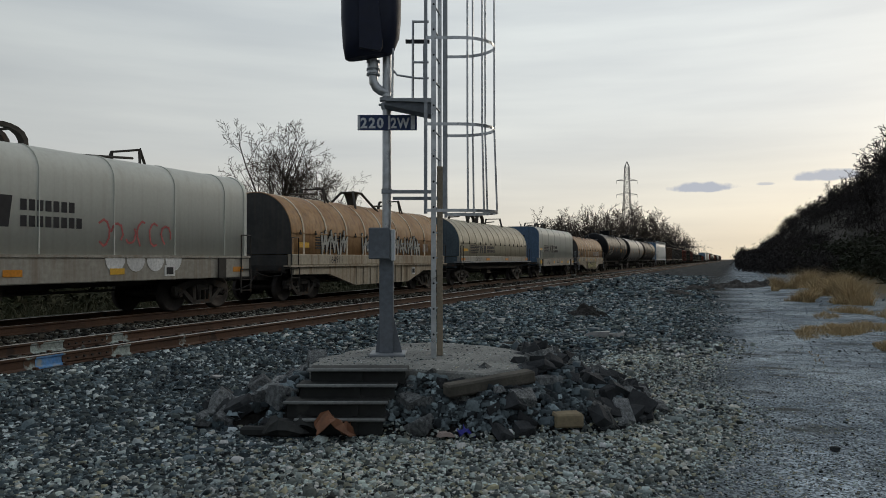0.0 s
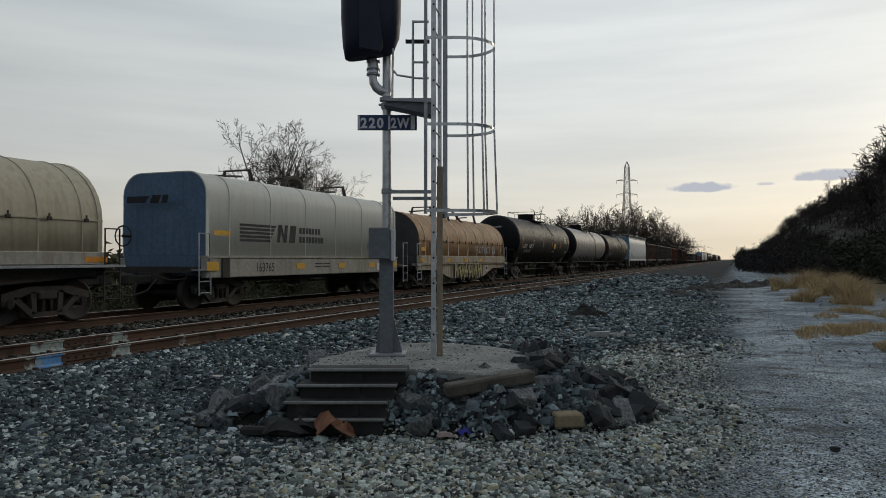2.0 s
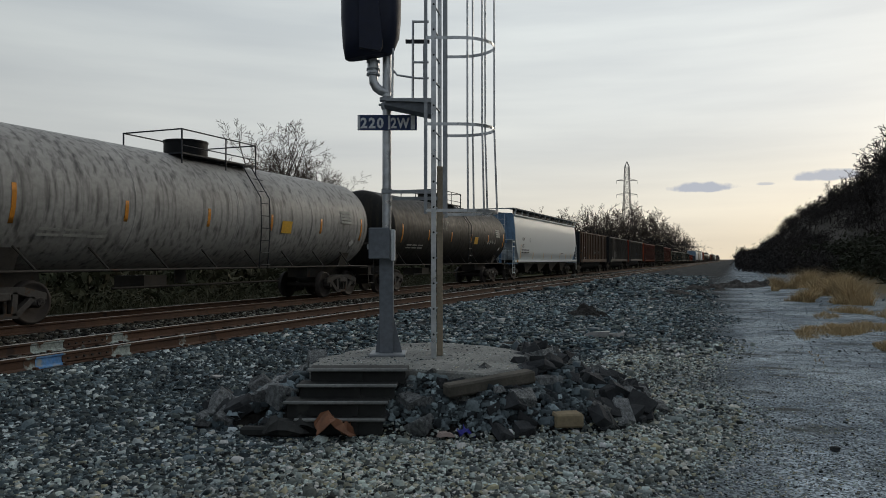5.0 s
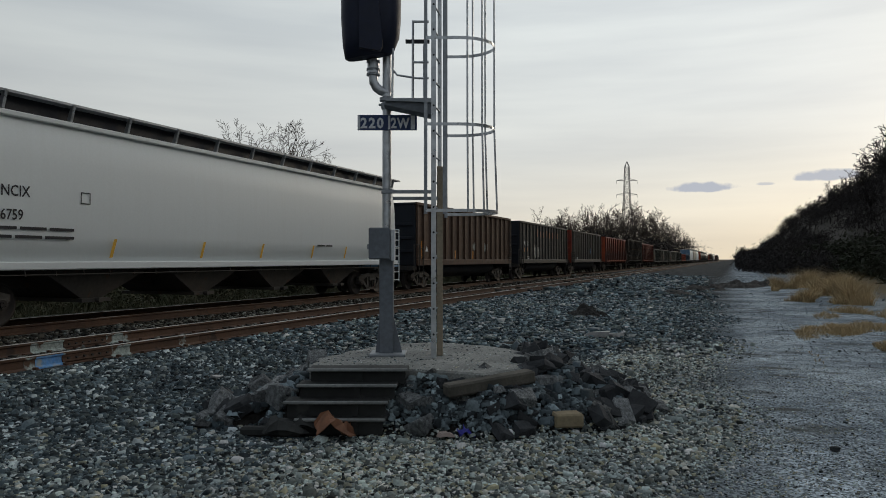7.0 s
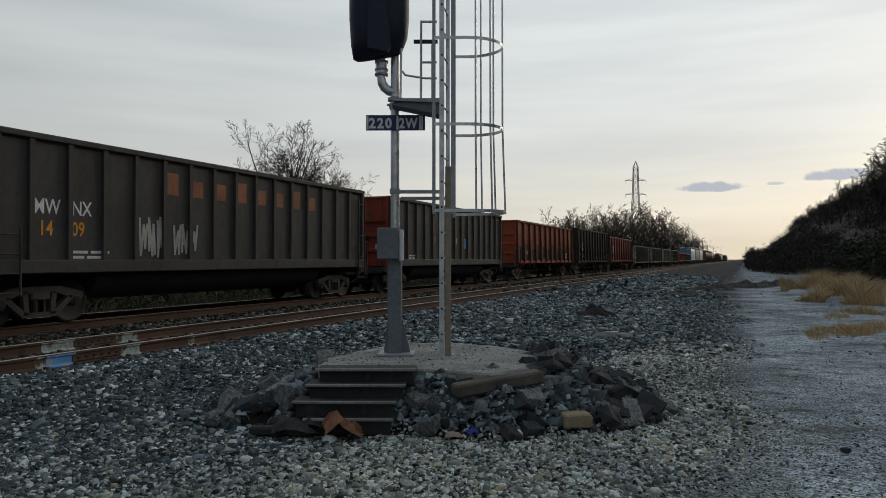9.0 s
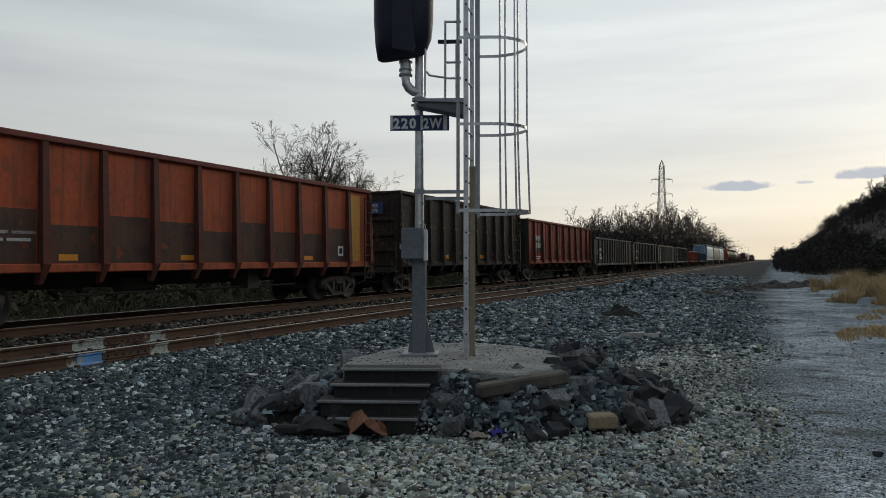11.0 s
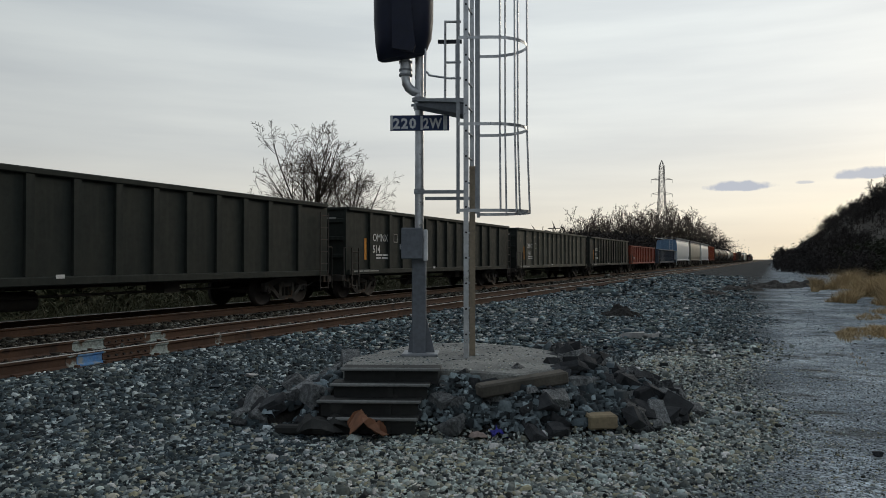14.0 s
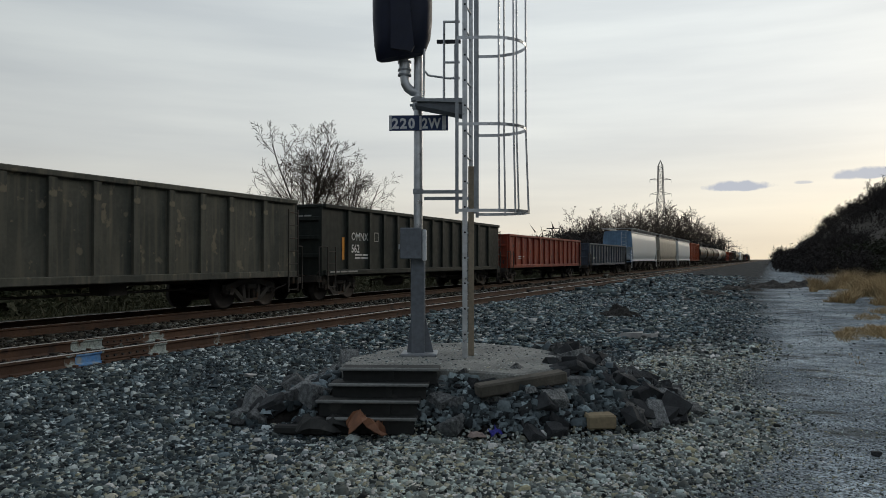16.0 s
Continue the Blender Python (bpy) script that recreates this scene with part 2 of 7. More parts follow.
# ---- the railway cars: local y runs from the leading end to the trailing end, x to the near side, z from the rail head ----
RAIL_Z = 0.38
TRAIN_X = -14.52
SIDE = 1.5
WHEEL_R = 0.457
near_side = lambda y, z, x: Matrix.Translation((x, y, z)) @ Matrix.Rotation(radians(90), 4, "Z")   # writing on the near side
front_face = lambda x, z, y: Matrix.Translation((x, y, z))

M_white = surf("white_lettering", (0.84, 0.84, 0.82), rough=0.7, bump=0)
M_blackletter = surf("dark_lettering", (0.03, 0.03, 0.035), rough=0.7, bump=0)
M_orange = surf("orange_reflector", (0.75, 0.30, 0.035), (0.66, 0.26, 0.03), 0.45, bump=0)
M_yellow = surf("yellow_reflector", (0.80, 0.46, 0.05), (0.7, 0.4, 0.05), 0.45, bump=0)
M_ghost = surf("faded_orange_letter", (0.36, 0.15, 0.075), (0.2, 0.085, 0.05), 0.85, bump=0)


def wheelset_mesh():
    f = Form()
    for s in (-1, 1):
        prof = [(0.0, 0.085), (0.10, 0.085), (0.13, 0.20), (0.10, 0.36), (0.135, 0.40), (0.135, 0.457), (0.03, 0.462), (0.0, 0.49), (-0.012, 0.47), (-0.012, 0.40), (0.02, 0.36), (0.02, 0.1)]
        n = 20
        rings = [[(s * (0.70 + x), r * math.cos(a * 2 * math.pi / n), r * math.sin(a * 2 * math.pi / n)) for a in range(n)] for x, r in prof]
        f.loft(rings, smooth=True)
        f.tube((s * 0.78, 0, 0), (s * 1.06, 0, 0), 0.105, 12)
        f.tube((s * 1.06, 0, 0), (s * 1.09, 0, 0), 0.08, 12)
        for k in range(3):
            a = k * 2 * math.pi / 3
            f.tube((s * 1.09, 0.045 * math.cos(a), 0.045 * math.sin(a)), (s * 1.105, 0.045 * math.cos(a), 0.045 * math.sin(a)), 0.016, 6)
    f.tube((-0.75, 0, 0), (0.75, 0, 0), 0.085, 10)
    return f.mesh("wheelset", M_wheel)


def truck_mesh():
    """Two cast side frames with their spring nests, and the bolster between them."""
    f = Form()
    W = 0.889
    for s in (-1, 1):
        x0, x1 = sorted((s * 0.90, s * 1.04))
        top = [(-W - 0.17, 0.52), (-W - 0.17, 0.66), (-0.52, 0.80), (0.52, 0.80), (W + 0.17, 0.66), (W + 0.17, 0.52), (W - 0.12, 0.54), (0.42, 0.66), (-0.42, 0.66), (-W + 0.12, 0.54)]
        f.prism(top, x0, x1, axis="x")
        for d in (-1, 1):
            f.prism([(d * (W - 0.18), 0.60), (d * (W - 0.02), 0.58), (d * 0.42, 0.20), (d * 0.28, 0.24)], x0, x1, axis="x")
            f.prism([(d * 0.24, 0.24), (d * 0.36, 0.24), (d * 0.40, 0.70), (d * 0.28, 0.70)], x0, x1, axis="x")
            f.box(min(x0, x1) - 0.01, max(x0, x1) + 0.01, d * W - 0.14, d * W + 0.14, 0.40, 0.60, bevel=0.03)
            for k in (0.10, -0.10):
                f.tube((s * 0.97, d * 0.0 + k, 0.26), (s * 0.97, d * 0.0 + k, 0.52), 0.075, 10)
        f.prism([(-0.42, 0.17), (0.42, 0.17), (0.34, 0.27), (-0.34, 0.27)], x0, x1, axis="x")
        f.box(*sorted((s * 0.80, s * 1.08)), -0.22, 0.22, 0.52, 0.70, bevel=0.03)
        f.box(*sorted((s * 0.62, s * 0.70)), -W + 0.47, -W + 0.55, 0.32, 0.62)
        f.box(*sorted((s * 0.62, s * 0.70)), W - 0.55, W - 0.47, 0.32, 0.62)
    f.box(-0.9, 0.9, -0.2, 0.2, 0.5, 0.74, bevel=0.04)
    for d in (-1, 1):
        f.box(-0.75, 0.75, d * 0.38 - 0.06, d * 0.38 + 0.06, 0.34, 0.42)
    return f.mesh("truck", M_frame)


def coupler_mesh():
    f = Form()
    f.box(-0.10, 0.10, -0.55, 0.3, 0.74, 0.94, bevel=0.02)
    f.box(-0.17, 0.17, -0.80, -0.5, 0.70, 1.0, bevel=0.05)
    f.path([(0.3, 0.1, 0.85), (0.34, -0.3, 0.55), (0.22, -0.7, 0.42), (0.1, -0.85, 0.45)], 0.025)
    f.path([(0.35, -0.02, 0.95), (0.9, -0.02, 0.82), (1.35, -0.02, 0.86), (1.4, -0.02, 0.98)], 0.018)
    return f.mesh("coupler", M_dark)


WHEELSET, TRUCK, COUPLER = wheelset_mesh(), truck_mesh(), coupler_mesh()
FRONT_SETS, REAR_SETS = [], []


def running_gear(car, L, inset=1.75):
    for y in (inset, L - inset):
        t = part("truck", TRUCK, None, car, "", Matrix.Translation((0, y, 0)))
        for d, store in ((-0.889, FRONT_SETS), (0.889, REAR_SETS)):
            store.append(part("wheelset", WHEELSET, None, t, "", Matrix.Translation((0, d, WHEEL_R))))
    part("coupler", COUPLER, None, car)
    part("coupler", COUPLER, None, car, "", Matrix.Translation((0, L, 0)) @ Matrix.Rotation(math.pi, 4, "Z"))


def rungs(form, x, y0, y1, z0, z1, step=0.38, r=0.016, rails=True):
    if rails:
        for y in (y0, y1): form.tube((x, y, z0), (x, y, z1), r * 1.3, 6)
    k = int((z1 - z0) / step)
    for i in range(k + 1): form.tube((x, y0, z0 + 0.06 + i * step), (x, y1, z0 + 0.06 + i * step), r, 6)
    return form


def squiggle(seed, y, z, length, height, x, thick, mat, car, label, angular=False):
    """Sprayed strokes: a plain looping band, no words."""
    rng = random.Random(seed)
    f = Form()
    n = max(3, int(length / (height * (0.95 if angular else 0.62))))
    for i in range(n):
        cy, w = y + (i + 0.5) * length / n, length / n * 0.42
        k = 7
        a0, sweep, tall = rng.uniform(0, 6.28), rng.choice((-1, 1)) * rng.uniform(2.6, 5.2), height * rng.uniform(0.36, 0.5)
        pts = [(cy + w * math.cos(a0 + sweep * j / k) + rng.uniform(-.1, .1) * w, z + height / 2 + tall * math.sin(a0 + sweep * j / k)) for j in range(k + 1)]
        if angular:
            w = length / n * 0.46
            lo, hi = z + height * 0.06, z + height * 0.94
            pts = [(cy + w * u + rng.uniform(-.18, .18) * w, (lo if (j + i) % 2 else hi) + rng.uniform(-.16, .16) * height) for j, u in enumerate((-0.95, -0.75, -0.05, 0.25, 0.9))]
            pts += [(cy + w * rng.uniform(0.2, 0.8), z + height * rng.uniform(0.35, 0.65)), (cy - w * 0.8, z + height * rng.uniform(0.35, 0.65))]
        for (ya, za), (yb, zb) in zip(pts, pts[1:]):
            d = Vector((yb - ya, zb - za)).normalized() * thick / 2
            px, pz = -d.y, d.x
            x += 0.0005
            f.add([(x, ya - d.x + px, za - d.y + pz), (x, ya - d.x - px, za - d.y - pz), (x, yb + d.x - px, zb + d.y - pz), (x, yb + d.x + px, zb + d.y + pz)], [(0, 1, 2, 3)])
    return part("spray_paint", f, mat, car, label)


def plate(y0, y1, z0, z1, x, mat, car, name="reflector", label=""):
    return part(name, Form().box(x, x + 0.006, y0, y1, z0, z1), mat, car, label)


def bars(car, y, z, widths, h, x, mat, gap=0.07, label="painted data lines too small to read"):
    f = Form()
    for w in widths:
        f.box(x, x + 0.004, y, y + w, z, z + h)
        y += w + gap
    return part("marking", f, mat, car, label)


def arc(n, a0, a1, cx, cz, rx, rz):
    out = []
    for i in range(n + 1):
        a = a0 + (a1 - a0) * i / n
        out.append((cx + rx * math.cos(a), cz + rz * math.sin(a)))
    return out


def cover_profile(style, grow=0.0):
    """Cross-section of a coil hood, near-side foot over the top to the far foot."""
    if style == "flat":
        p = [(1.42, 1.46), (1.42, 3.05)] + arc(8, 0, math.pi / 2, 0.80, 3.12, 0.62, 0.62) + arc(8, math.pi / 2, math.pi, -0.80, 3.12, 0.62, 0.62) + [(-1.42, 3.05), (-1.42, 1.46)]
    else:
        p = [(1.40, 1.52), (1.40, 2.20)] + arc(16, 0, math.pi, 0, 2.22, 1.40, 1.33) + [(-1.40, 2.20), (-1.40, 1.52)]
    if grow:
        cx, cz = 0, 2.3
        p = [(x * (1 + grow / 1.4), cz + (z - cz) * (1 + grow / 1.3)) for x, z in p]
    return p


def coil_car(spec):
    L, style = spec["len"], spec["style"]
    car = thing("coil_car", spec["label"], "railway car", "cars of the freight train")
    y0, y1 = spec.get("span", (0.35, L - 0.35))
    hood = Form().prism(cover_profile(style), y0 + 0.05, y1 - 0.05, smooth=True, caps=False)
    part("hood", hood, spec["hood"], car, spec.get("hood_label", ""))
    for a, b in ((y0, y0 + 0.05), (y1 - 0.05, y1)):
        part("end_panel", Form().prism(cover_profile(style, -0.006), a, b), spec["end"], car, spec["end_label"])
    # seams or straps over the hood, each a raised band
    for k in range(spec["bands"]):
        y = y0 + (k + 0.5 + 0.0) * (y1 - y0) / spec["bands"]
        outer, inner = cover_profile(style, 0.018), cover_profile(style, -0.01)
        w = spec["band_w"]
        part("strap", Form().prism(outer + inner[::-1], y - w, y + w, smooth=False), spec["band_mat"], car)
    for y in (y0, y1 - 0.12):
        outer, inner = cover_profile(style, 0.02), cover_profile(style, -0.01)
        part("rim", Form().prism(outer + inner[::-1], y, y + 0.12), spec["hood"], car)
    if style == "round":
        f = Form()
        f.box(1.385, 1.43, y0, y1, 2.20, 2.24)
        f.box(-1.43, -1.385, y0, y1, 2.20, 2.24)
        part("joint_rail", f, spec["hood"], car)
        for k in range(14):
            y = y0 + (k + 0.5) * (y1 - y0) / 14
            part("latch", LATCH, None, car, "", Matrix.Translation((1.43, y, 2.22)))
    top = 3.75 if style == "flat" else 3.56
    # lifting brackets
    f = Form()
    mid = (y0 + y1) / 2
    if spec["lift"] == "arch":
        for x in (-0.28, 0.28):
            prof = [(mid - 0.62 * math.cos(a * math.pi / 10), top - 0.06 + 0.56 * math.sin(a * math.pi / 10) ** 0.6) for a in range(11)]
            inner = [(mid + (yy - mid) * 0.82, top - 0.06 + (zz - top + 0.06) * 0.84) for yy, zz in prof[::-1]]
            f.prism(prof + inner, x - 0.09, x + 0.09, axis="x")
        for yy in (mid - 0.28, mid + 0.28): f.tube((-0.28, yy, top + 0.40), (0.28, yy, top + 0.40), 0.03, 6)
    else:
        for x in (-0.75, 0.75):
            f.path([(x, mid - 1.0, top - 0.28), (x * 0.35, mid - 0.35, top + 0.50), (x * 0.35, mid + 0.35, top + 0.50), (x, mid + 1.0, top - 0.28)], 0.05, 8)
        f.box(-0.32, 0.32, mid - 0.32, mid + 0.32, top + 0.46, top + 0.54, bevel=0.03)
        f.prism([(-0.3, top + 0.48), (0.3, top + 0.48), (0.12, top - 0.05), (-0.12, top - 0.05)], mid - 0.06, mid + 0.06)
    part("lifting_bracket", f, M_dark, car, "dark steel lifting bracket")
    for y in (y0 + (y1 - y0) * 0.27, y0 + (y1 - y0) * 0.77):
        f = Form()
        f.tube((0.0, y - 1.45, top + 0.10), (0.0, y + 0.25, top + 0.24), 0.035, 6)
        for x in (-0.62, 0.62):
            f.path([(x, y - 0.12, top - 0.24), (x * 0.75, y + 0.02, top + 0.40), (x, y + 0.16, top - 0.24)], 0.032)
        f.path([(-0.46, y + 0.02, top + 0.40), (0.46, y + 0.02, top + 0.40)], 0.03)
        part("guide_bracket", f, M_dark, car, "dark steel stacking guide")
    # deck, sills and undergear
    if style == "flat":
        part("side_sill", Form().box(1.30, SIDE, y0 - 0.06, y1 + 0.06, 0.86, 1.40, bevel=0.02), spec["sill"], car)
        part("side_sill", Form().box(-SIDE, -1.30, y0 - 0.06, y1 + 0.06, 0.86, 1.40, bevel=0.02), spec["sill"], car)
        part("sill_cap", Form().box(1.24, SIDE + 0.03, y0 - 0.06, y1 + 0.06, 1.405, 1.465), spec["sill"], car)
        for y in (y0 + 0.55, y1 - 1.35):
            part("post", Form().box(SIDE + 0.002, SIDE + 0.05, y, y + 0.3, 0.86, 1.39), M_dark, car)
    elif spec["belly"]:
        part("sill_band", Form().box(1.30, SIDE, y0 - 0.06, y1 + 0.06, 1.18, 1.53, bevel=0.02), spec["sill"], car)
        part("sill_band", Form().box(-SIDE, -1.30, y0 - 0.06, y1 + 0.06, 1.18, 1.53, bevel=0.02), spec["sill"], car)
        part("sill_ledge", Form().box(1.28, SIDE + 0.05, 0.2, L - 0.2, 1.12, 1.175), spec["sill"], car)
        prof = [(0.5, 1.115), (0.5, 0.88), (2.7, 0.86), (4.6, 0.42), (L - 4.6, 0.42), (L - 2.9, 0.86), (L - 0.5, 0.88), (L - 0.5, 1.115)]
        part("belly_plate", Form().prism(prof, 1.34, 1.46, axis="x"), spec["sill"], car)
        part("belly_plate", Form().prism(prof, -1.46, -1.34, axis="x"), spec["sill"], car)
        for k in range(9):
            y = 4.7 + k * (L - 9.4) / 8
            part("stiffener", Form().box(1.462, 1.50, y - 0.03, y + 0.03, 0.45, 1.11), spec["sill"], car)
    else:
        part("sill_band", Form().box(1.30, SIDE - 0.02, y0 - 0.06, y1 + 0.06, 1.25, 1.53, bevel=0.02), spec["sill"], car)
        part("sill_band", Form().box(-SIDE + 0.02, -1.30, y0 - 0.06, y1 + 0.06, 1.25, 1.53, bevel=0.02), spec["sill"], car)
        part("walkway", Form().box(1.2, SIDE + 0.12, 0.2, L - 0.2, 1.19, 1.245), M_galv2, car, "grey steel walkway")
        part("lower_sill", Form().prism([(1.0, 1.185), (1.0, 0.98), (3.2, 0.84), (L - 3.2, 0.84), (L - 1.0, 0.98), (L - 1.0, 1.185)], 1.0, 1.25, axis="x"), M_dark, car)
    for a, b in ((0.30, 0.36), (L - 0.36, L - 0.30)):
        part("end_sill", Form().box(-1.40, 1.285, a + y0 - 0.35 if a < 1 else a + y1 - L + 0.35, b + y0 - 0.35 if a < 1 else b + y1 - L + 0.35, 0.92, 1.50 if style == "round" else 1.455), spec["end"], car)
    part("deck", Form().box(-1.29, 1.29, 0.25, L - 0.25, 1.0, 1.17), M_dark, car)
    part("centre_sill", Form().box(-0.35, 0.35, 0.1, L - 0.1, 0.70, 0.995), M_dark, car)
    f = Form().tube((-0.6, L * 0.55, 0.75), (-0.6, L * 0.55 + 1.1, 0.75), 0.2, 14)
    f.box(0.7, 1.1, L * 0.42, L * 0.42 + 0.6, 0.55, 0.98)
    f.tube((0.5, L * 0.3, 0.62), (0.5, L * 0.7, 0.62), 0.03)
    part("brake_gear", f, M_dark, car)
    for y, d in ((0.28, 1), (L - 0.28, -1)):
        f = rungs(Form(), SIDE + 0.03, *sorted((y, y + d * 0.45)), 0.42, 1.1, 0.3)
        f.path([(SIDE + 0.02, y, 1.1), (SIDE + 0.02, y, 2.05), (SIDE + 0.02, y + d * 0.42, 2.05), (SIDE + 0.02, y + d * 0.42, 1.1)], 0.018)
        f.box(*sorted((0.9, SIDE + 0.02)), *sorted((y - d * 0.02, y + d * 0.45)), 1.06, 1.1)
        part("step_ladder", f, spec.get("step", M_dark), car)
    f = Form()
    for a in range(12):
        b = a * math.pi / 6
        f.tube((-0.9 + 0.28 * math.cos(b), 0.12, 2.0 + 0.28 * math.sin(b)), (-0.9 + 0.28 * math.cos(b + math.pi / 6), 0.12, 2.0 + 0.28 * math.sin(b + math.pi / 6)), 0.02, 5)
        if a % 3 == 0: f.tube((-0.9, 0.12, 2.0), (-0.9 + 0.28 * math.cos(b), 0.12, 2.0 + 0.28 * math.sin(b)), 0.012, 5)
    f.tube((-0.9, 0.1, 2.0), (-0.9, 0.36, 2.0), 0.04)
    part("brake_wheel", f, M_dark, car)
    running_gear(car, L)
    spec["deco"](car, L)
    return car


LATCH = Form().box(0, 0.05, -0.05, 0.05, -0.05, 0.03, bevel=0.01).box(0.01, 0.035, -0.015, 0.015, 0.02, 0.10).mesh("latch", M_dark)


def stripes(car, y, z, w, h, x, mat, slant=0.0):
    """A company device drawn as plain bands and blocks."""
    f = Form()
    for k in range(5):
        zz = z + h * (k / 5.0)
        f.add([(x, y + slant * (4 - k) * 0.04, zz), (x, y + w - (4 - k) * 0.07, zz), (x, y + w - (4 - k) * 0.07 + 0.05, zz + h * 0.13), (x, y + slant * (4 - k) * 0.04, zz + h * 0.13)], [(0, 1, 2, 3)])
    part("device_band", f, mat, car, "dark company device of slanting bands")
    g = Form()
    a = y + w + 0.08
    for dy, ww in ((0, 0.17), (0.36, 0.17), (0.66, 0.34)):
        g.add([(x, a + dy, z), (x, a + dy + ww, z), (x, a + dy + ww + 0.08, z + h), (x, a + dy + 0.08, z + h)], [(0, 1, 2, 3)])
    x += 0.002
    g.add([(x, a + 0.12, z + h), (x, a + 0.26, z + h), (x, a + 0.5, z), (x, a + 0.36, z)], [(0, 1, 2, 3)])
    part("device_block", g, mat, car)
    b = a + 1.25
    for zz, n in ((z + h * 0.56, 7), (z + 0.02, 8)):
        for i in range(n):
            part("name_bar", Form().box(x, x + 0.003, b + i * 0.19, b + i * 0.19 + 0.14, zz, zz + h * 0.36), mat, car, "short dark bar of a painted name")


def tank_car(spec):
    L = spec["len"]
    car = thing("tank_car", spec["label"], "railway car", "cars of the freight train")
    R, cz = 1.60, 2.66
    n = 40
    a, b = 0.4, L - 0.4
    ring = lambda y, r: [(r * math.cos(i * 2 * math.pi / n), y, cz + r * math.sin(i * 2 * math.pi / n)) for i in range(n)]
    head = [(a + 0.62 * (1 - math.sin(k * math.pi / 2 / 7)), R * math.cos(k * math.pi / 2 / 7)) for k in range(7, -1, -1)]
    head[0] = (a, 0.02)
    part("shell", Form().loft([ring(a + 0.62, R)] + [ring(a + 0.62 + (b - a - 1.24) * k / 4, R) for k in range(1, 4)] + [ring(b - 0.62, R)], caps=False), spec["shell"], car, spec["shell_label"])
    part("head", Form().loft([ring(y, r) for y, r in head]), spec["head"], car)
    part("head", Form().loft([ring(L - y, r) for y, r in head[::-1]]), spec["head"], car)
    for k in range(1, 4):
        y = a + 0.62 + (b - a - 1.24) * k / 4
        part("weld_band", Form().loft([ring(y - 0.03, R + 0.001), ring(y - 0.02, R + 0.008), ring(y + 0.02, R + 0.008), ring(y + 0.03, R + 0.001)], caps=False), spec["shell"], car)
    mid = L * 0.48
    f = Form().tube((0, mid, cz + R - 0.1), (0, mid, cz + R + 0.40), 0.60, 24)
    f.tube((0, mid, cz + R + 0.40), (0, mid, cz + R + 0.45), 0.62, 24)
    for k in range(6): f.tube((0.5 * math.cos(k), mid + 0.5 * math.sin(k), cz + R + 0.3), (0.5 * math.cos(k), mid + 0.5 * math.sin(k), cz + R + 0.44), 0.03)
    part("dome", f, spec["head"], car)
    f = Form()
    zt = cz + R
    for x in (-1.0, 1.0):
        f.path([(x, mid - 1.3, zt - 0.36), (x, mid - 1.3, zt + 0.55), (x, mid + 1.9, zt + 0.55), (x, mid + 1.9, zt - 0.36)], 0.022)
        f.path([(x, mid - 1.3, zt + 0.12), (x, mid + 1.9, zt + 0.12)], 0.018)
        f.tube((x, mid + 0.5, zt - 0.36), (x, mid + 0.5, zt + 0.55), 0.02)
        f.box(min(x, x * 0.55), max(x, x * 0.55), mid - 1.3, mid + 1.9, zt - 0.10, zt - 0.06)
    for y in (mid - 1.3, mid + 1.9): f.path([(-1, y, zt + 0.55), (1, y, zt + 0.55)], 0.02)
    part("platform_rail", f, M_black, car, "black steel walkway with hand rails")
    f = Form()
    y = mid + 1.2
    for dy in (0, 0.42):
        f.path([(1.02, y + dy, zt - 0.1), (R + 0.1, y + dy, cz + 0.5), (R + 0.13, y + dy, cz - 0.4), (R + 0.05, y + dy, 1.1)], 0.018)
    for k in range(8):
        z = 1.2 + k * 0.36
        x = R + 0.12 if z < cz + 0.5 else R + 0.1 - (z - cz - 0.5) * 0.45
        f.tube((x, y, z), (x, y + 0.42, z), 0.014)
    part("ladder", f, M_black, car)
    part("side_rail", Form().path([(1.42, 0.7, 1.12), (1.42, L - 0.7, 1.12)], 0.03).path([(-1.42, 0.7, 1.12), (-1.42, L - 0.7, 1.12)], 0.03), M_dark, car)
    stay = Form().tube((1.42, 0.2, 1.12), (1.20, -0.2, 1.66), 0.025).mesh("rail_bracket", M_dark)
    for k in range(8):
        part("rail_bracket", stay, None, car, "", Matrix.Translation((0, 2.2 + k * (L - 4.4) / 7, 0)))
    for y, d in ((0.0, 1), (L, -1)):
        f = Form()
        f.box(-1.3, 1.3, *sorted((y + d * 0.1, y + d * 0.3)), 0.78, 1.05)
        f.box(-0.4, 0.4, *sorted((y + d * 0.1, y + d * 3.3)), 0.72, 1.10)
        f.prism([(-1.0, 1.08), (1.0, 1.08), (1.25, 1.75), (0.8, 1.45), (0, 1.28), (-0.8, 1.45), (-1.25, 1.75)], *sorted((y + d * 1.7, y + d * 2.2)))
        f.box(-1.42, 1.42, *sorted((y + d * 0.1, y + d * 1.2)), 1.05, 1.09)
        part("draft_sill", f, M_dark, car)
        f = rungs(Form(), 1.44, *sorted((y + d * 0.15, y + d * 0.6)), 0.40, 1.1, 0.32)
        f.path([(1.44, y + d * 0.15, 1.1), (1.44, y + d * 0.15, 2.0), (1.0, y + d * 0.15, 2.0)], 0.02)
        f.path([(1.0, y + d * 0.12, 1.98), (-1.44, y + d * 0.12, 1.98), (-1.44, y + d * 0.12, 1.1)], 0.02)
        part("end_rail", f, spec.get("step", M_dark), car)
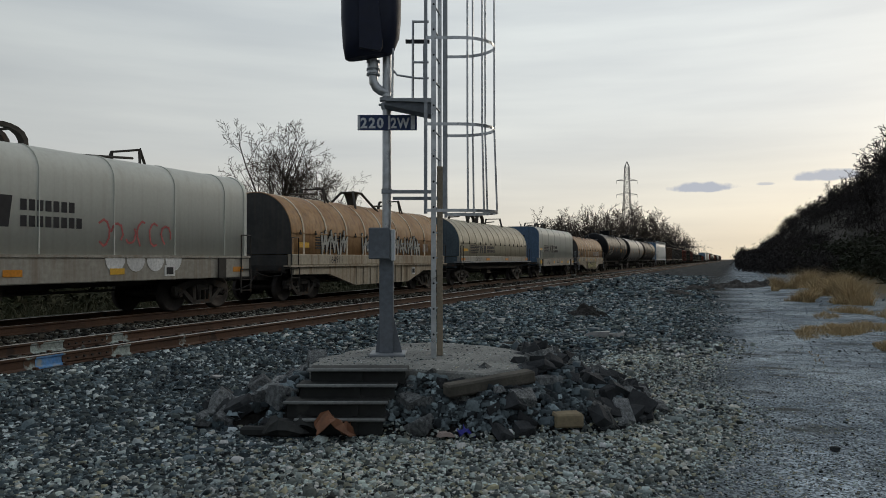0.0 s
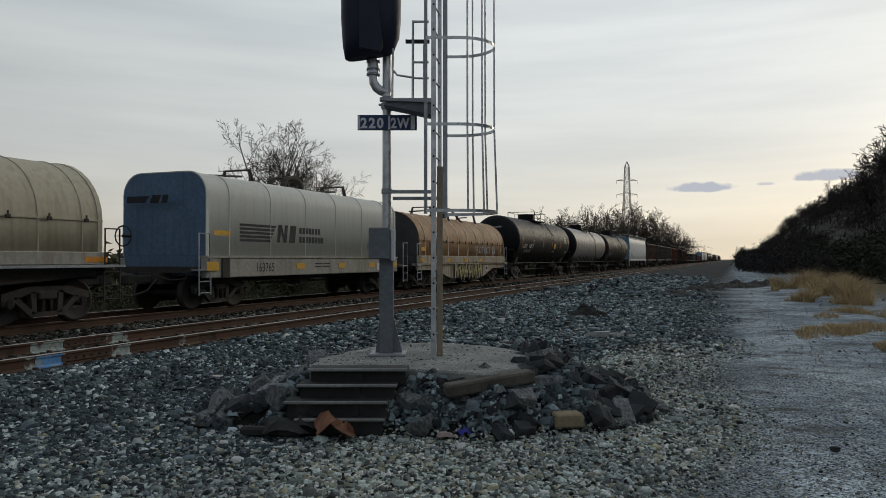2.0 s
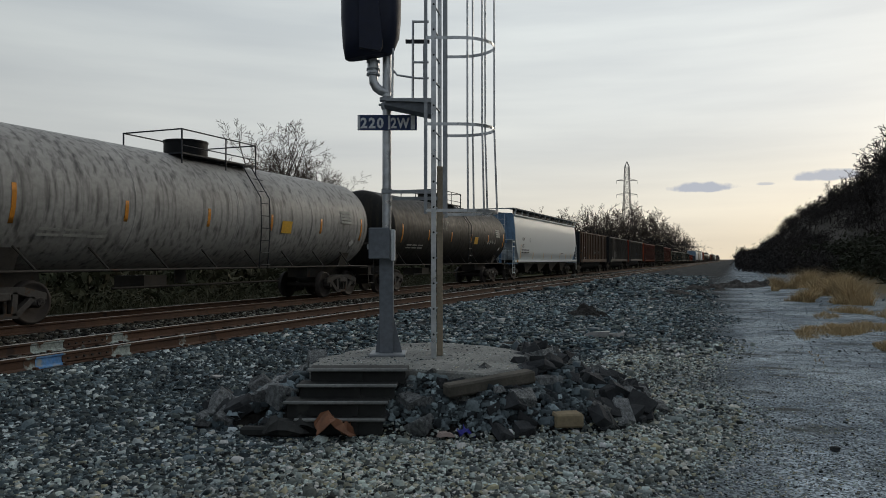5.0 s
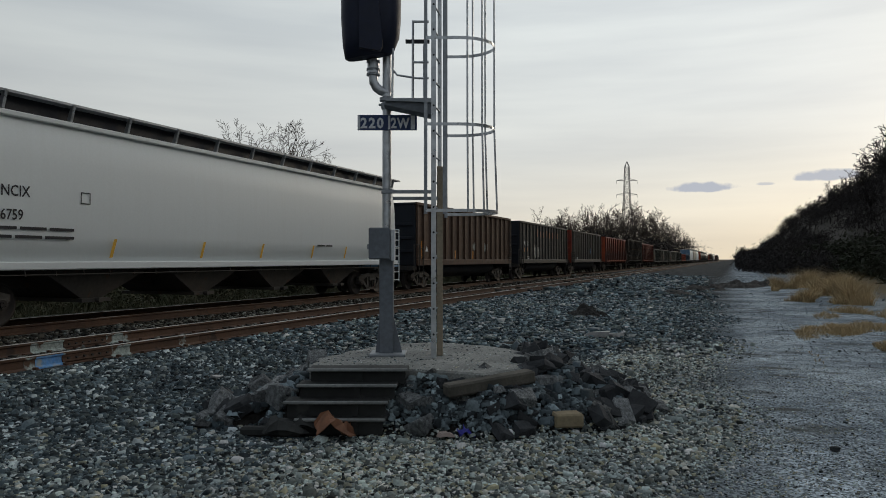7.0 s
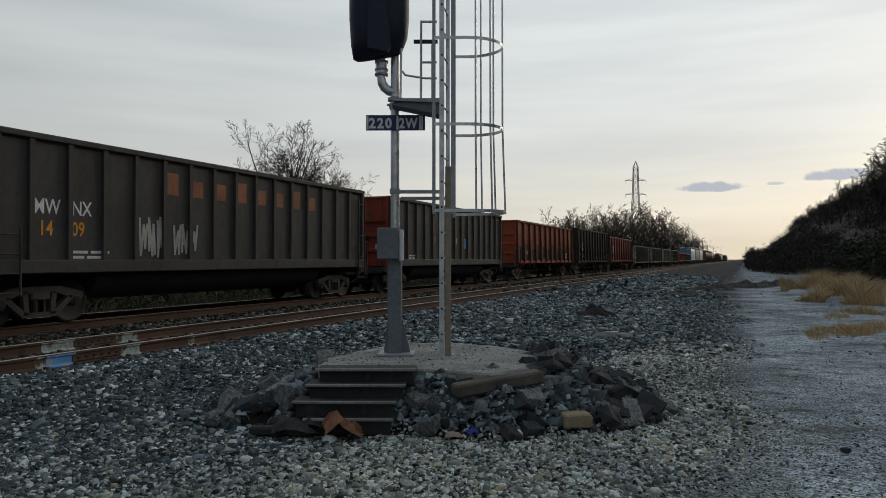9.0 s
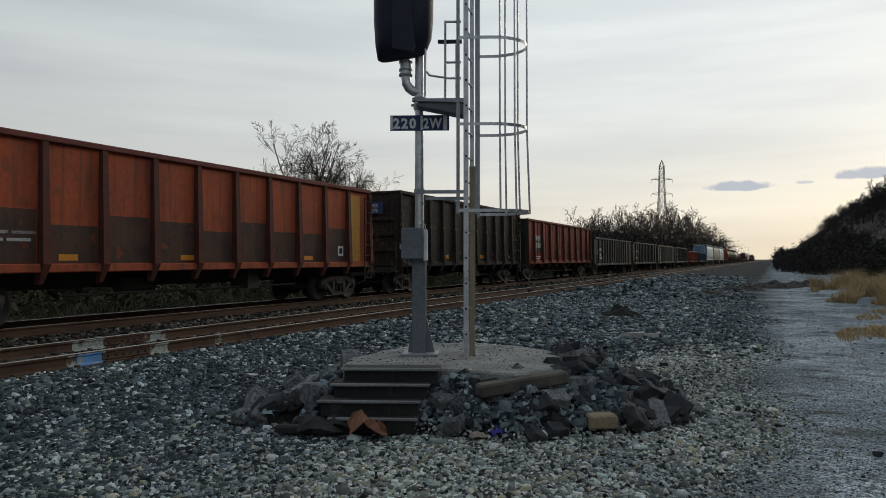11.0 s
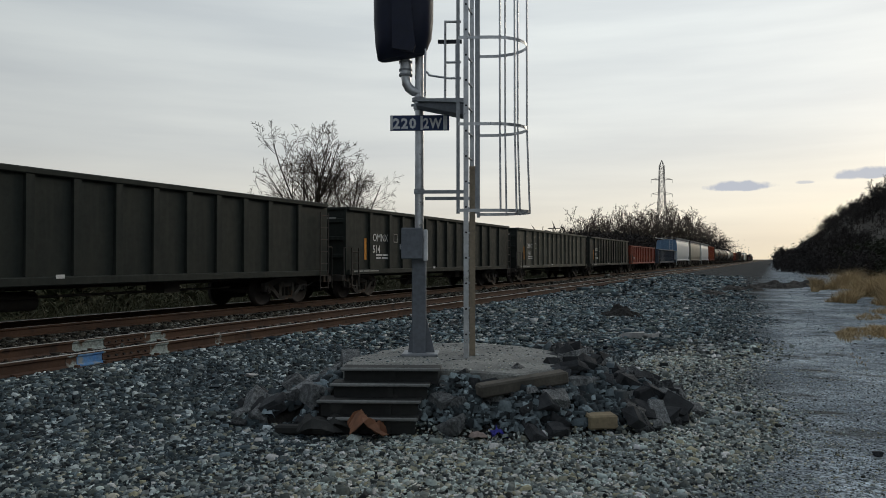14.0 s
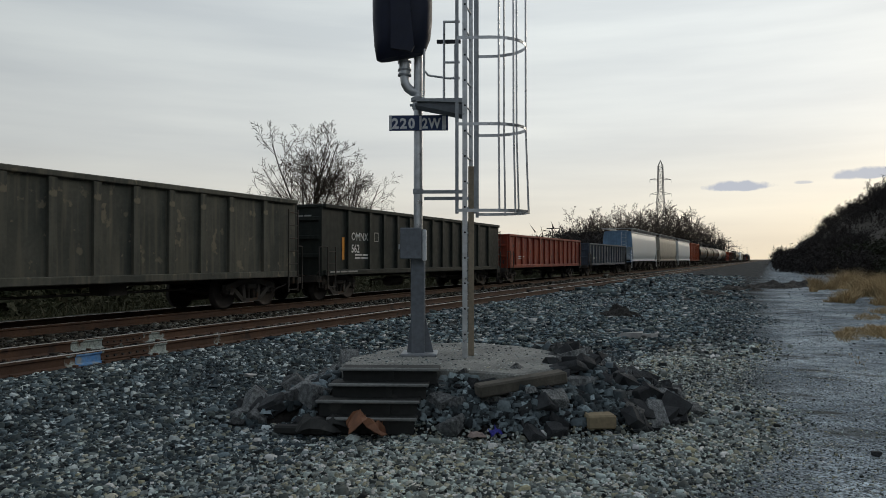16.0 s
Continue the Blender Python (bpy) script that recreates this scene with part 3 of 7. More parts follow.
    f = Form().tube((0, mid - 0.2, 0.7), (0, mid - 0.2, 1.1), 0.16, 14).tube((0.5, L * 0.3, 0.66), (0.5, L * 0.7, 0.66), 0.03)
    f.box(-0.5, 0.5, L * 0.36, L * 0.36 + 0.8, 0.62, 0.95)
    part("outlet", f, M_dark, car)
    running_gear(car, L, 1.9)
    # upright reflectors that follow the curve of the shell
    for k in range(6):
        y = 1.7 + k * (L - 3.2) / 5
        prof = [(R * 1.004 * math.cos(t), cz + R * 1.004 * math.sin(t), math.cos(t), math.sin(t)) for t in [(-0.38 + j * 0.10 if k in (0, 5) else -0.27 + j * 0.06) for j in range(6)]]
        part("reflector", Form().strip(prof, y, y + 0.10, 0.012), M_orange, car, "orange upright reflector strip")
    spec["deco"](car, L)
    return car


def side_writing(R, cz, ang):
    """A place on the curved near side of a tank."""
    return lambda y: Matrix.Translation(((R + 0.012) * math.cos(ang), y, cz + (R + 0.012) * math.sin(ang))) @ Matrix.Rotation(radians(90), 4, "Z") @ Matrix.Rotation(-ang, 4, "X")


def hopper_car(spec):
    L = spec["len"]
    car = thing("covered_hopper", spec["label"], "railway car", "cars of the freight train")
    H = spec.get("top", 4.32)
    side = [(1.44, 1.30), (1.50, 1.9), (1.53, 2.6), (1.50, 3.4), (1.40, H - 0.12), (1.28, H)]
    prof = side + [(0.0, H + 0.10)] + [(-x, z) for x, z in side[::-1]]
    y0, y1 = 1.35, L - 1.35
    yt0, yt1 = 0.75, L - 0.75
    body = Form()
    low = lambda z: max(0.0, (2.35 - z)) * 1.0
    rings = []
    for e, d in ((yt0, 1), (yt1, -1)):
        rings.append([(x, e + d * low(z), z) for x, z in prof])
    body.loft(rings, smooth=True)
    part("body", body, spec["body"], car, spec["body_label"])
    for y, d in ((yt0, -1), (yt1, 1)):
        face = [(x * 0.985, z) for x, z in prof if z > 2.3]
        part("end_sheet", Form().prism(face, *sorted((y + d * 0.004, y + d * 0.05))), spec["end"], car, spec["end_label"])
        for x in (-0.9, -0.3, 0.3, 0.9):
            part("end_rib", Form().box(x - 0.05, x + 0.05, *sorted((y + d * 0.052, y + d * 0.14)), 2.4, H - 0.15), spec["end"], car)
        f = Form()
        yo = 0.25 if d < 0 else L - 0.25
        f.box(-1.45, 1.45, *sorted((yo, yo - d * 1.2)), 1.05, 1.13)
        for x in (-1.35, -0.45, 0.45, 1.35): f.box(x - 0.06, x + 0.06, *sorted((y - d * 0.1, y - d * 0.22)), 1.13, 2.4)
        part("end_deck", f, spec["end"], car)
        f = rungs(Form(), 1.47, *sorted((yo, yo - d * 0.5)), 0.45, 2.6, 0.33, 0.02)
        f.path([(1.47, yo, 2.6), (-1.47, yo, 2.6), (-1.47, yo, 1.1)], 0.022)
        f.path([(1.47, yo, 1.9), (-1.47, yo, 1.9)], 0.02)
        f.path([(0.5, yo, 1.1), (0.5, yo, H - 0.1)], 0.02).path([(0.95, yo, 1.1), (0.95, yo, H - 0.1)], 0.02)
        for k in range(8): f.tube((0.5, yo, 1.4 + k * 0.36), (0.95, yo, 1.4 + k * 0.36), 0.016)
        part("ladder", f, spec["sill"], car)
    part("side_sill", Form().box(1.40, 1.56, 0.5, L - 0.5, 1.15, 1.32, bevel=0.02), spec["sill"], car)
    part("side_sill", Form().box(-1.56, -1.40, 0.5, L - 0.5, 1.15, 1.32, bevel=0.02), spec["sill"], car)
    part("top_chord", Form().box(1.36, 1.50, yt0, yt1, H - 0.16, H - 0.05, bevel=0.02), spec["body"], car)
    f = Form()
    for x in (1.30, -1.30): f.box(x - 0.28, x + 0.28, yt0 - 0.4, yt1 + 0.4, H + 0.27, H + 0.32)
    f.box(-1.1, 1.1, yt0 - 0.45, yt0 - 0.1, H + 0.27, H + 0.31).box(-1.1, 1.1, yt1 + 0.1, yt1 + 0.45, H + 0.27, H + 0.31)
    part("roof_walk", f, M_galv2, car, "dark roof walkway grating")
    # added black strip that stands for the shade in the gap below the walkway
    part("roof_shade", Form().box(1.30, 1.34, yt0 + 0.1, yt1 - 0.1, H - 0.04, H + 0.26), M_black, car)
    for k in range(13):
        y = yt0 + 0.1 + k * (yt1 - yt0 - 0.3) / 12
        part("roof_bracket", BRACKET, None, car, "", Matrix.Translation((1.38, y, H - 0.06)))
    for k in range(3):
        y = L / 2 - 0.8 + (k - 1) * 4.4
        part("hatch", Form().tube((0, y, H + 0.05), (0, y, H + 0.22), 0.45, 20), M_galv2, car)
    n = spec.get("bays", 4)
    for k in range(n):
        yc = 3.1 + (k + 0.5) * (L - 6.2) / n
        w = (L - 6.2) / n / 2
        f = Form().loft([[(-1.1, yc - 0.28, 0.5), (1.1, yc - 0.28, 0.5), (1.1, yc + 0.28, 0.5), (-1.1, yc + 0.28, 0.5)],
                         [(-1.38, yc - w, 1.30), (1.38, yc - w, 1.30), (1.38, yc + w, 1.30), (-1.38, yc + w, 1.30)]], smooth=False)
        f.box(-1.25, 1.25, yc - 0.4, yc + 0.4, 0.42, 0.5).tube((1.25, yc, 0.46), (1.38, yc, 0.46), 0.06)
        part("outlet_gate", f, spec.get("gate", M_dark), car)
    part("centre_sill", Form().box(-0.3, 0.3, 0.1, L - 0.1, 0.75, 1.04), M_dark, car)
    f = Form()
    for k in range(24):
        y = 2.2 + k * (L - 4.4) / 23
        f.path([(1.5, y, 1.15), (1.5, y + 0.02, 1.02)], 0.014)
    f.path([(1.5, 2.2, 1.05), (1.5, L - 2.2, 1.05)], 0.014)
    part("air_line", f, M_dark, car)
    running_gear(car, L, 1.9)
    spec["deco"](car, L)
    return car


BRACKET = Form().prism([(0, 0), (0.12, 0.02), (0.22, 0.37), (0.14, 0.37)], -0.03, 0.03).mesh("roof_bracket", M_galv)


def gondola_car(spec):
    """An open-top gondola with outside ribs; tub: the round-bottomed kind; low: floor height."""
    L, T, B = spec["len"], spec["top"], spec["bottom"]
    car = thing("gondola_car", spec["label"], "railway car", "cars of the freight train")
    paint = spec["paint"]
    y0, y1 = spec.get("set", 0.45), L - spec.get("set", 0.45)
    x = SIDE - 0.09
    rib_drop = spec.get("rib_drop", 0.0)
    for s in (-1, 1):
        part("side_sheet", Form().box(*sorted((s * (x - 0.05), s * x)), y0, y1, B, T - 0.1), paint, car)
        part("top_chord", Form().box(*sorted((s * (x - 0.08), s * (x + 0.10))), y0 - 0.03, y1 + 0.03, T - 0.13, T, bevel=0.02), spec.get("chord", paint), car)
        part("side_sill", Form().box(*sorted((s * (x - 0.06), s * (x + 0.10))), y0, y1, B - 0.02, B + spec.get("sill_h", 0.16), bevel=0.02), spec.get("sill", paint), car)
    for y, d in ((y0, 1), (y1, -1)):
        part("end_sheet", Form().box(-x + 0.06, x - 0.06, *sorted((y, y + d * 0.05)), B, T - 0.05), spec.get("end", paint), car, spec.get("end_label", ""))
        f = Form()
        f.box(-x, x, *sorted((y - d * 0.08, y + d * 0.06)), T - 0.11, T - 0.01, bevel=0.02)
        for z in (B + 0.55, B + 1.15, B + 1.75):
            if z < T - 0.3: f.box(-x + 0.02, x - 0.02, *sorted((y - d * 0.09, y)), z, z + 0.14, bevel=0.02)
        for xx in (-x + 0.06, x - 0.06): f.box(xx - 0.06, xx + 0.06, *sorted((y - d * 0.1, y)), B - 0.2, T - 0.12)
        part("end_frame", f, spec.get("end", paint), car)
        f = rungs(Form(), x + 0.14, *sorted((y + d * 0.05, y + d * 0.5)), B - 0.45, T - 0.3 if d < 0 else B + 0.9, 0.38, 0.018)
        f.path([(x + 0.13, y + d * 0.05, B + 0.9), (x + 0.05, y - d * 0.3, B + 0.9), (x + 0.05, y - d * 0.3, B - 0.4)], 0.018)
        part("ladder", f, M_dark, car)
        f = Form()
        f.box(-x, x, *sorted((y - d * 0.35, y + d * 0.1)), B - 0.22, B - 0.03)
        part("end_platform", f, M_dark, car)
    n = spec["ribs"]
    h0, h1 = B + spec.get("sill_h", 0.16) + 0.005 if not rib_drop else B - rib_drop, T - 0.135
    rw = spec.get("rib_w", 0.07)
    ribm = Form().prism([(-rw, h0), (rw, h0), (rw, h1), (-rw, h1)], 0, 0.085, axis="x").mesh("rib", paint)
    if rib_drop:
        ribm = Form().loft([[(-0.12, -rw * .6, h0), (0.0, -rw * .6, h0), (0.0, rw * .6, h0), (-0.12, rw * .6, h0)],
                            [(0.0, -rw, B + 0.15), (0.19, -rw, B + 0.15), (0.19, rw, B + 0.15), (0.0, rw, B + 0.15)],
                            [(0.0, -rw * .75, h1), (0.11, -rw * .75, h1), (0.11, rw * .75, h1), (0.0, rw * .75, h1)]], smooth=False).mesh("rib", spec.get("rib", paint))
    places = spec.get("rib_at") or [y0 + 0.06 + k * (y1 - y0 - 0.12) / (n - 1) for k in range(n)]
    for y in places:
        for s in (-1, 1):
            part("rib", ribm, None, car, "", Matrix.Translation((s * x, y, 0)) @ (Matrix.Identity(4) if s > 0 else Matrix.Rotation(math.pi, 4, "Z")))
    if spec["tub"]:
        f = Form()
        tub = [(1.2, B)] + arc(10, 0, -math.pi, 0, B - 0.15, 1.2, B - 0.15 - 0.42) + [(-1.2, B)]
        f.prism(tub, 3.1, L - 3.1, smooth=True)
        part("tub", f, M_black, car, "black rounded tub under the body")
    part("floor_plate", Form().box(-x + 0.06, x - 0.06, y0 + 0.06, y1 - 0.06, B + 0.02, B + 0.1), M_dark, car)
    part("centre_sill", Form().box(-0.3, 0.3, 0.1, L - 0.1, 0.72, B - 0.01), M_dark, car)
    f = Form().tube((0.55, L * 0.36, B - 0.35), (0.55, L * 0.36 + 1.0, B - 0.35), 0.2, 14)
    f.tube((0.9, L * 0.25, 0.6), (0.9, L * 0.75, 0.6), 0.03)
    f.box(0.5, 1.1, L * 0.6, L * 0.6 + 0.5, 0.55, B - 0.02)
    if not spec["tub"]: part("brake_gear", f, spec.get("gear", M_dark), car)
    running_gear(car, L, 1.8)
    spec["deco"](car, L)
    return car


# ---- ground: one sheet, raised under the tracks, that reaches the horizon ----
def smooth01(t):
    t = min(max(t, 0.0), 1.0)
    return t * t * (3 - 2 * t)


def ground_z(x, y):
    z = 0.19 * smooth01((-6.6 - x) / 1.9)
    z -= 0.6 * smooth01((-17.6 - x) / 2.5)
    z += 0.05 * noise.noise((x * 0.25, y * 0.25, 3.0)) * (1 if -6.5 < x < 30 else 0.3)
    z += 0.018 * noise.noise((x * 1.1, y * 1.1, 7.0))
    z += 0.10 * smooth01((y - 25) / 20) * smooth01((x - 0.5) / 3.0)
    return z


def ground_sheet():
    xs = [-3000, -900, -300, -120, -60, -40, -28] + [-22 + 0.35 * i for i in range(93)] + [12, 14, 17, 21, 26, 34, 50, 80, 160, 400, 1200, 3000]
    ys = [-600, -350, -80, -30, -10] + [-4 + 0.35 * i for i in range(103)] + [33, 35, 38, 42, 47, 53, 60, 70, 85, 105, 140, 200, 300, 500, 900, 1800, 4500]
    n = len(xs)
    f = Form()
    f.add([(x, y, ground_z(x, y)) for y in ys for x in xs], [(j * n + i, j * n + i + 1, (j + 1) * n + i + 1, (j + 1) * n + i) for j in range(len(ys) - 1) for i in range(n - 1)], True)
    m, nd, l, p = node_mat("gravel_ground")
    t = nd.new("ShaderNodeTexCoord")
    sp = nd.new("ShaderNodeSeparateXYZ")
    l.new(t.outputs["Object"], sp.inputs[0])
    vor = nd.new("ShaderNodeTexVoronoi")
    vor.inputs["Scale"].default_value = 24
    l.new(t.outputs["Object"], vor.inputs["Vector"])
    stone = nd.new("ShaderNodeSeparateColor")
    l.new(vor.outputs["Color"], stone.inputs[0])
    coarse = ramp(nd, l, stone.outputs[0], 0, 1, (0.03, 0.033, 0.035), (0.15, 0.165, 0.17))
    # shade of the gaps painted in: each stone cell darkens to 0.35 at its border
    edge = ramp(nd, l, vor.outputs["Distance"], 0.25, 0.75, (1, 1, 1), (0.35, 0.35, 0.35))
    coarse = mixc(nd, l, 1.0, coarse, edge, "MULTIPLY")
    coarse = mixc(nd, l, 1.0, coarse, ramp(nd, l, noise_tex(nd, l, 1.6, 9), 0.3, 0.7, (0.45, 0.45, 0.45), (1.35, 1.35, 1.35)), "MULTIPLY")
    fine = mixc(nd, l, ramp(nd, l, noise_tex(nd, l, 34, 8), 0.40, 0.60), (0.70, 0.80, 0.86), (0.15, 0.175, 0.19))
    fine = mixc(nd, l, 1.0, fine, ramp(nd, l, noise_tex(nd, l, 5, 8), 0.32, 0.66, (0.55, 0.55, 0.56), (1.12, 1.12, 1.12)), "MULTIPLY")
    fine = mixc(nd, l, 1.0, fine, ramp(nd, l, noise_tex(nd, l, 0.45, 8), 0.38, 0.62, (0.52, 0.54, 0.56), (1.1, 1.09, 1.08)), "MULTIPLY")
    fine = mixc(nd, l, ramp(nd, l, noise_tex(nd, l, 1.1, 10, (0.7, 1.5, 1.0)), 0.55, 0.68), fine, (0.10, 0.105, 0.10))
    # the worn roadway of fine gravel beside the coarse stone
    mm = nd.new("ShaderNodeMath")
    mm.operation = "ADD"
    l.new(sp.outputs[0], mm.inputs[0])
    wob = nd.new("ShaderNodeMath")
    wob.operation = "MULTIPLY"
    wob.inputs[1].default_value = 2.6
    l.new(noise_tex(nd, l, 0.5, 6), wob.inputs[0])
    l.new(wob.outputs[0], mm.inputs[1])
    mr = nd.new("ShaderNodeMapRange")
    mr.inputs["From Min"].default_value, mr.inputs["From Max"].default_value = 0.1, 1.8
    l.new(mm.outputs[0], mr.inputs["Value"])
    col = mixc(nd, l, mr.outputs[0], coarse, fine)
    # dead grass and earth further right and beyond the tracks
    mr2 = nd.new("ShaderNodeMapRange")
    mr2.inputs["From Min"].default_value, mr2.inputs["From Max"].default_value = 5.8, 8.4
    l.new(mm.outputs[0], mr2.inputs["Value"])
    earth = mixc(nd, l, ramp(nd, l, noise_tex(nd, l, 7, 6), 0.35, 0.65), (0.24, 0.185, 0.11), (0.13, 0.11, 0.07))
    col = mixc(nd, l, mr2.outputs[0], col, earth)
    mr3 = nd.new("ShaderNodeMapRange")
    mr3.inputs["From Min"].default_value, mr3.inputs["From Max"].default_value = -16.8, -18.4
    l.new(sp.outputs[0], mr3.inputs["Value"])
    weeds = mixc(nd, l, ramp(nd, l, noise_tex(nd, l, 3, 6), 0.4, 0.6), (0.05, 0.06, 0.03), (0.10, 0.085, 0.05))
    col = mixc(nd, l, mr3.outputs[0], col, weeds)
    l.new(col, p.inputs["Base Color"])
    p.inputs["Roughness"].default_value = 1.0
    p.inputs["Specular IOR Level"].default_value = 0.06
    b = nd.new("ShaderNodeBump")
    b.inputs["Strength"].default_value, b.inputs["Distance"].default_value = 0.8, 0.03
    l.new(mixc(nd, l, 0.5, vor.outputs["Distance"], noise_tex(nd, l, 40, 6)), b.inputs["Height"])
    l.new(b.outputs[0], p.inputs["Normal"])
    ob = part("ground", f, m)
    return tagged(ob, "grey gravel ground with ballast beside a worn fine-gravel way", "ground", kind="structure")


ground_sheet()


# ---- the two tracks ----
Y_NEAR, Y_FAR = -330.0, 1500.0


def rail_form(x, y0, y1):
    z = RAIL_Z - 0.185
    foot = [(0.076, 0), (0.076, 0.012), (0.014, 0.035), (0.010, 0.135), (0.036, 0.150), (0.037, 0.176), (0.030, 0.1835)]
    prof = [(x + a, z + b) for a, b in foot] + [(x - a, z + b) for a, b in foot[::-1]]
    return Form().prism(prof, y0, y1)


M_paint = surf("flaking_white_paint", (0.46, 0.53, 0.50), (0.26, 0.29, 0.27), 0.8, mottle=2.0, grain=40, patch=16, spots=(0.12, 0.07, 0.045), spots_at=0.50)
M_bluepaint = surf("flaking_blue_paint", (0.10, 0.28, 0.60), (0.22, 0.40, 0.62), 0.8, grain=26, patch=9, spots=(0.35, 0.38, 0.38), spots_at=0.58)
TIE = Form().box(-1.30, 1.30, -0.11, 0.11, -0.14, 0.0, bevel=0.012).mesh("tie", M_tie)
CLIP = Form().box(0.07, 0.15, -0.025, 0.025, 0.0, 0.035, bevel=0.006).box(-0.15, -0.07, -0.025, 0.025, 0.0, 0.035, bevel=0.006).box(-0.17, 0.17, -0.09, 0.09, -0.008, 0.003).mesh("tie_plate", M_rail)


def track(name, xc, top, label, ties):
    tr = tagged(thing(name, label, "railway track"), kind="structure")
    for s in (-0.7545, 0.7545):
        x = xc + s
        r = part("rail", rail_form(x, Y_NEAR, Y_FAR), M_rail, tr, "rust-brown steel rail")
        part("rail_head", Form().box(x - 0.035, x + 0.035, Y_NEAR, Y_FAR, RAIL_Z - 0.0015, RAIL_Z + 0.0015), top[s > 0], r, "worn running surface")
    for k in range(ties):
        y = -4 + k * 0.5 + random.uniform(-.03, .03)
        part("tie", TIE, None, tr, "", Matrix.Translation((xc, y, RAIL_Z - 0.187)) @ Matrix.Rotation(random.uniform(-.01, .01), 4, "Z"))
        if ties > 100:
            for s in (-0.7545, 0.7545):
                part("tie_plate", CLIP, None, tr, "", Matrix.Translation((xc + s, y, RAIL_Z - 0.184)))
    return tr


NEAR_X = -9.98
near_track = track("track_near", NEAR_X, (M_railtop, M_railtop), "near railway track with rusty rails in grey ballast", 130)
far_track = track("track_far", TRAIN_X, (M_railtop_rust, M_railtop_rust), "railway track under the passing train", 90)


def joint_bar(x, y, rail_thing):
    f = Form()
    for s in (1, -1):
        f.prism([(x + s * 0.014, RAIL_Z - 0.15), (x + s * 0.05, RAIL_Z - 0.14), (x + s * 0.028, RAIL_Z - 0.09), (x + s * 0.034, RAIL_Z - 0.05), (x + s * 0.012, RAIL_Z - 0.045)], y - 0.46, y + 0.46)
    j = part("joint_bar", f, M_rail, rail_thing, "bolted rail joint bar")
    for k in range(6):
        yy = y - 0.36 + k * 0.144
        part("bolt", Form().tube((x + 0.02, yy, RAIL_Z - 0.095), (x + 0.062, yy, RAIL_Z - 0.095), 0.019, 6), M_dark, j)


def paint_patch(x, y0, y1, mat, rail_thing, label):
    z = RAIL_Z - 0.185
    pr = [(0.080, 0.0), (0.080, 0.014), (0.020, 0.038), (0.014, 0.132), (0.040, 0.148), (0.041, 0.170), (0.037, 0.170), (0.036, 0.150), (0.010, 0.135), (0.012, 0.035), (0.076, 0.010), (0.076, 0.0)]
    part("paint_mark", Form().prism([(x + a, z + b) for a, b in pr], y0, y1), mat, rail_thing, label)


XN, XF = NEAR_X + 0.7545, NEAR_X - 0.7545
for x, dy in ((XN, 0.0), (XF, 1.34)):
    joint_bar(x, 8.45 + dy, near_track)
paint_patch(XN, 7.37, 8.04, M_paint, near_track, "flaking white paint mark")
paint_patch(XN + 0.004, 7.55, 8.00, M_bluepaint, near_track, "flaking blue paint mark")
paint_patch(XN, 8.90, 9.30, M_paint, near_track, "flaking white paint mark")
paint_patch(XN, 10.45, 10.97, M_paint, near_track, "flaking white paint mark")
paint_patch(XF, 8.70, 9.33, M_paint, near_track, "flaking white paint mark")
paint_patch(XF, 10.24, 10.78, M_paint, near_track, "flaking white paint mark")


# ---- the signal mast, its pad and ladder ----
M_signal = surf("signal_black", (0.017, 0.022, 0.05), (0.012, 0.016, 0.036), 0.5, grain=16, bump=0.05)
M_blueplate = surf("number_plate_blue", (0.035, 0.06, 0.16), (0.03, 0.05, 0.13), 0.5, bump=0)
M_plate_white = surf("number_white", (0.86, 0.88, 0.90), rough=0.6, bump=0)
M_box = surf("grey_box_paint", (0.18, 0.20, 0.225), (0.14, 0.155, 0.175), 0.55, grain=20, spots=(0.36, 0.37, 0.38), spots_at=0.68, bump=0.06)
M_wood = surf("weathered_board", (0.36, 0.30, 0.22), (0.28, 0.23, 0.17), 0.85, grain=24)
TURN = radians(21.65)
FACE = Matrix.Rotation(TURN, 4, "Z")          # x across the view, y away from it
PAD_Z = 0.57
PAD_RING = [(-4.37, 6.99), (-3.27, 7.17), (-2.45, 7.21), (-2.16, 7.71), (-2.10, 8.76), (-2.80, 9.41), (-3.71, 9.69), (-4.18, 9.58), (-4.58, 8.92), (-4.62, 7.73)]


def local(origin):
    return Matrix.Translation(origin) @ FACE


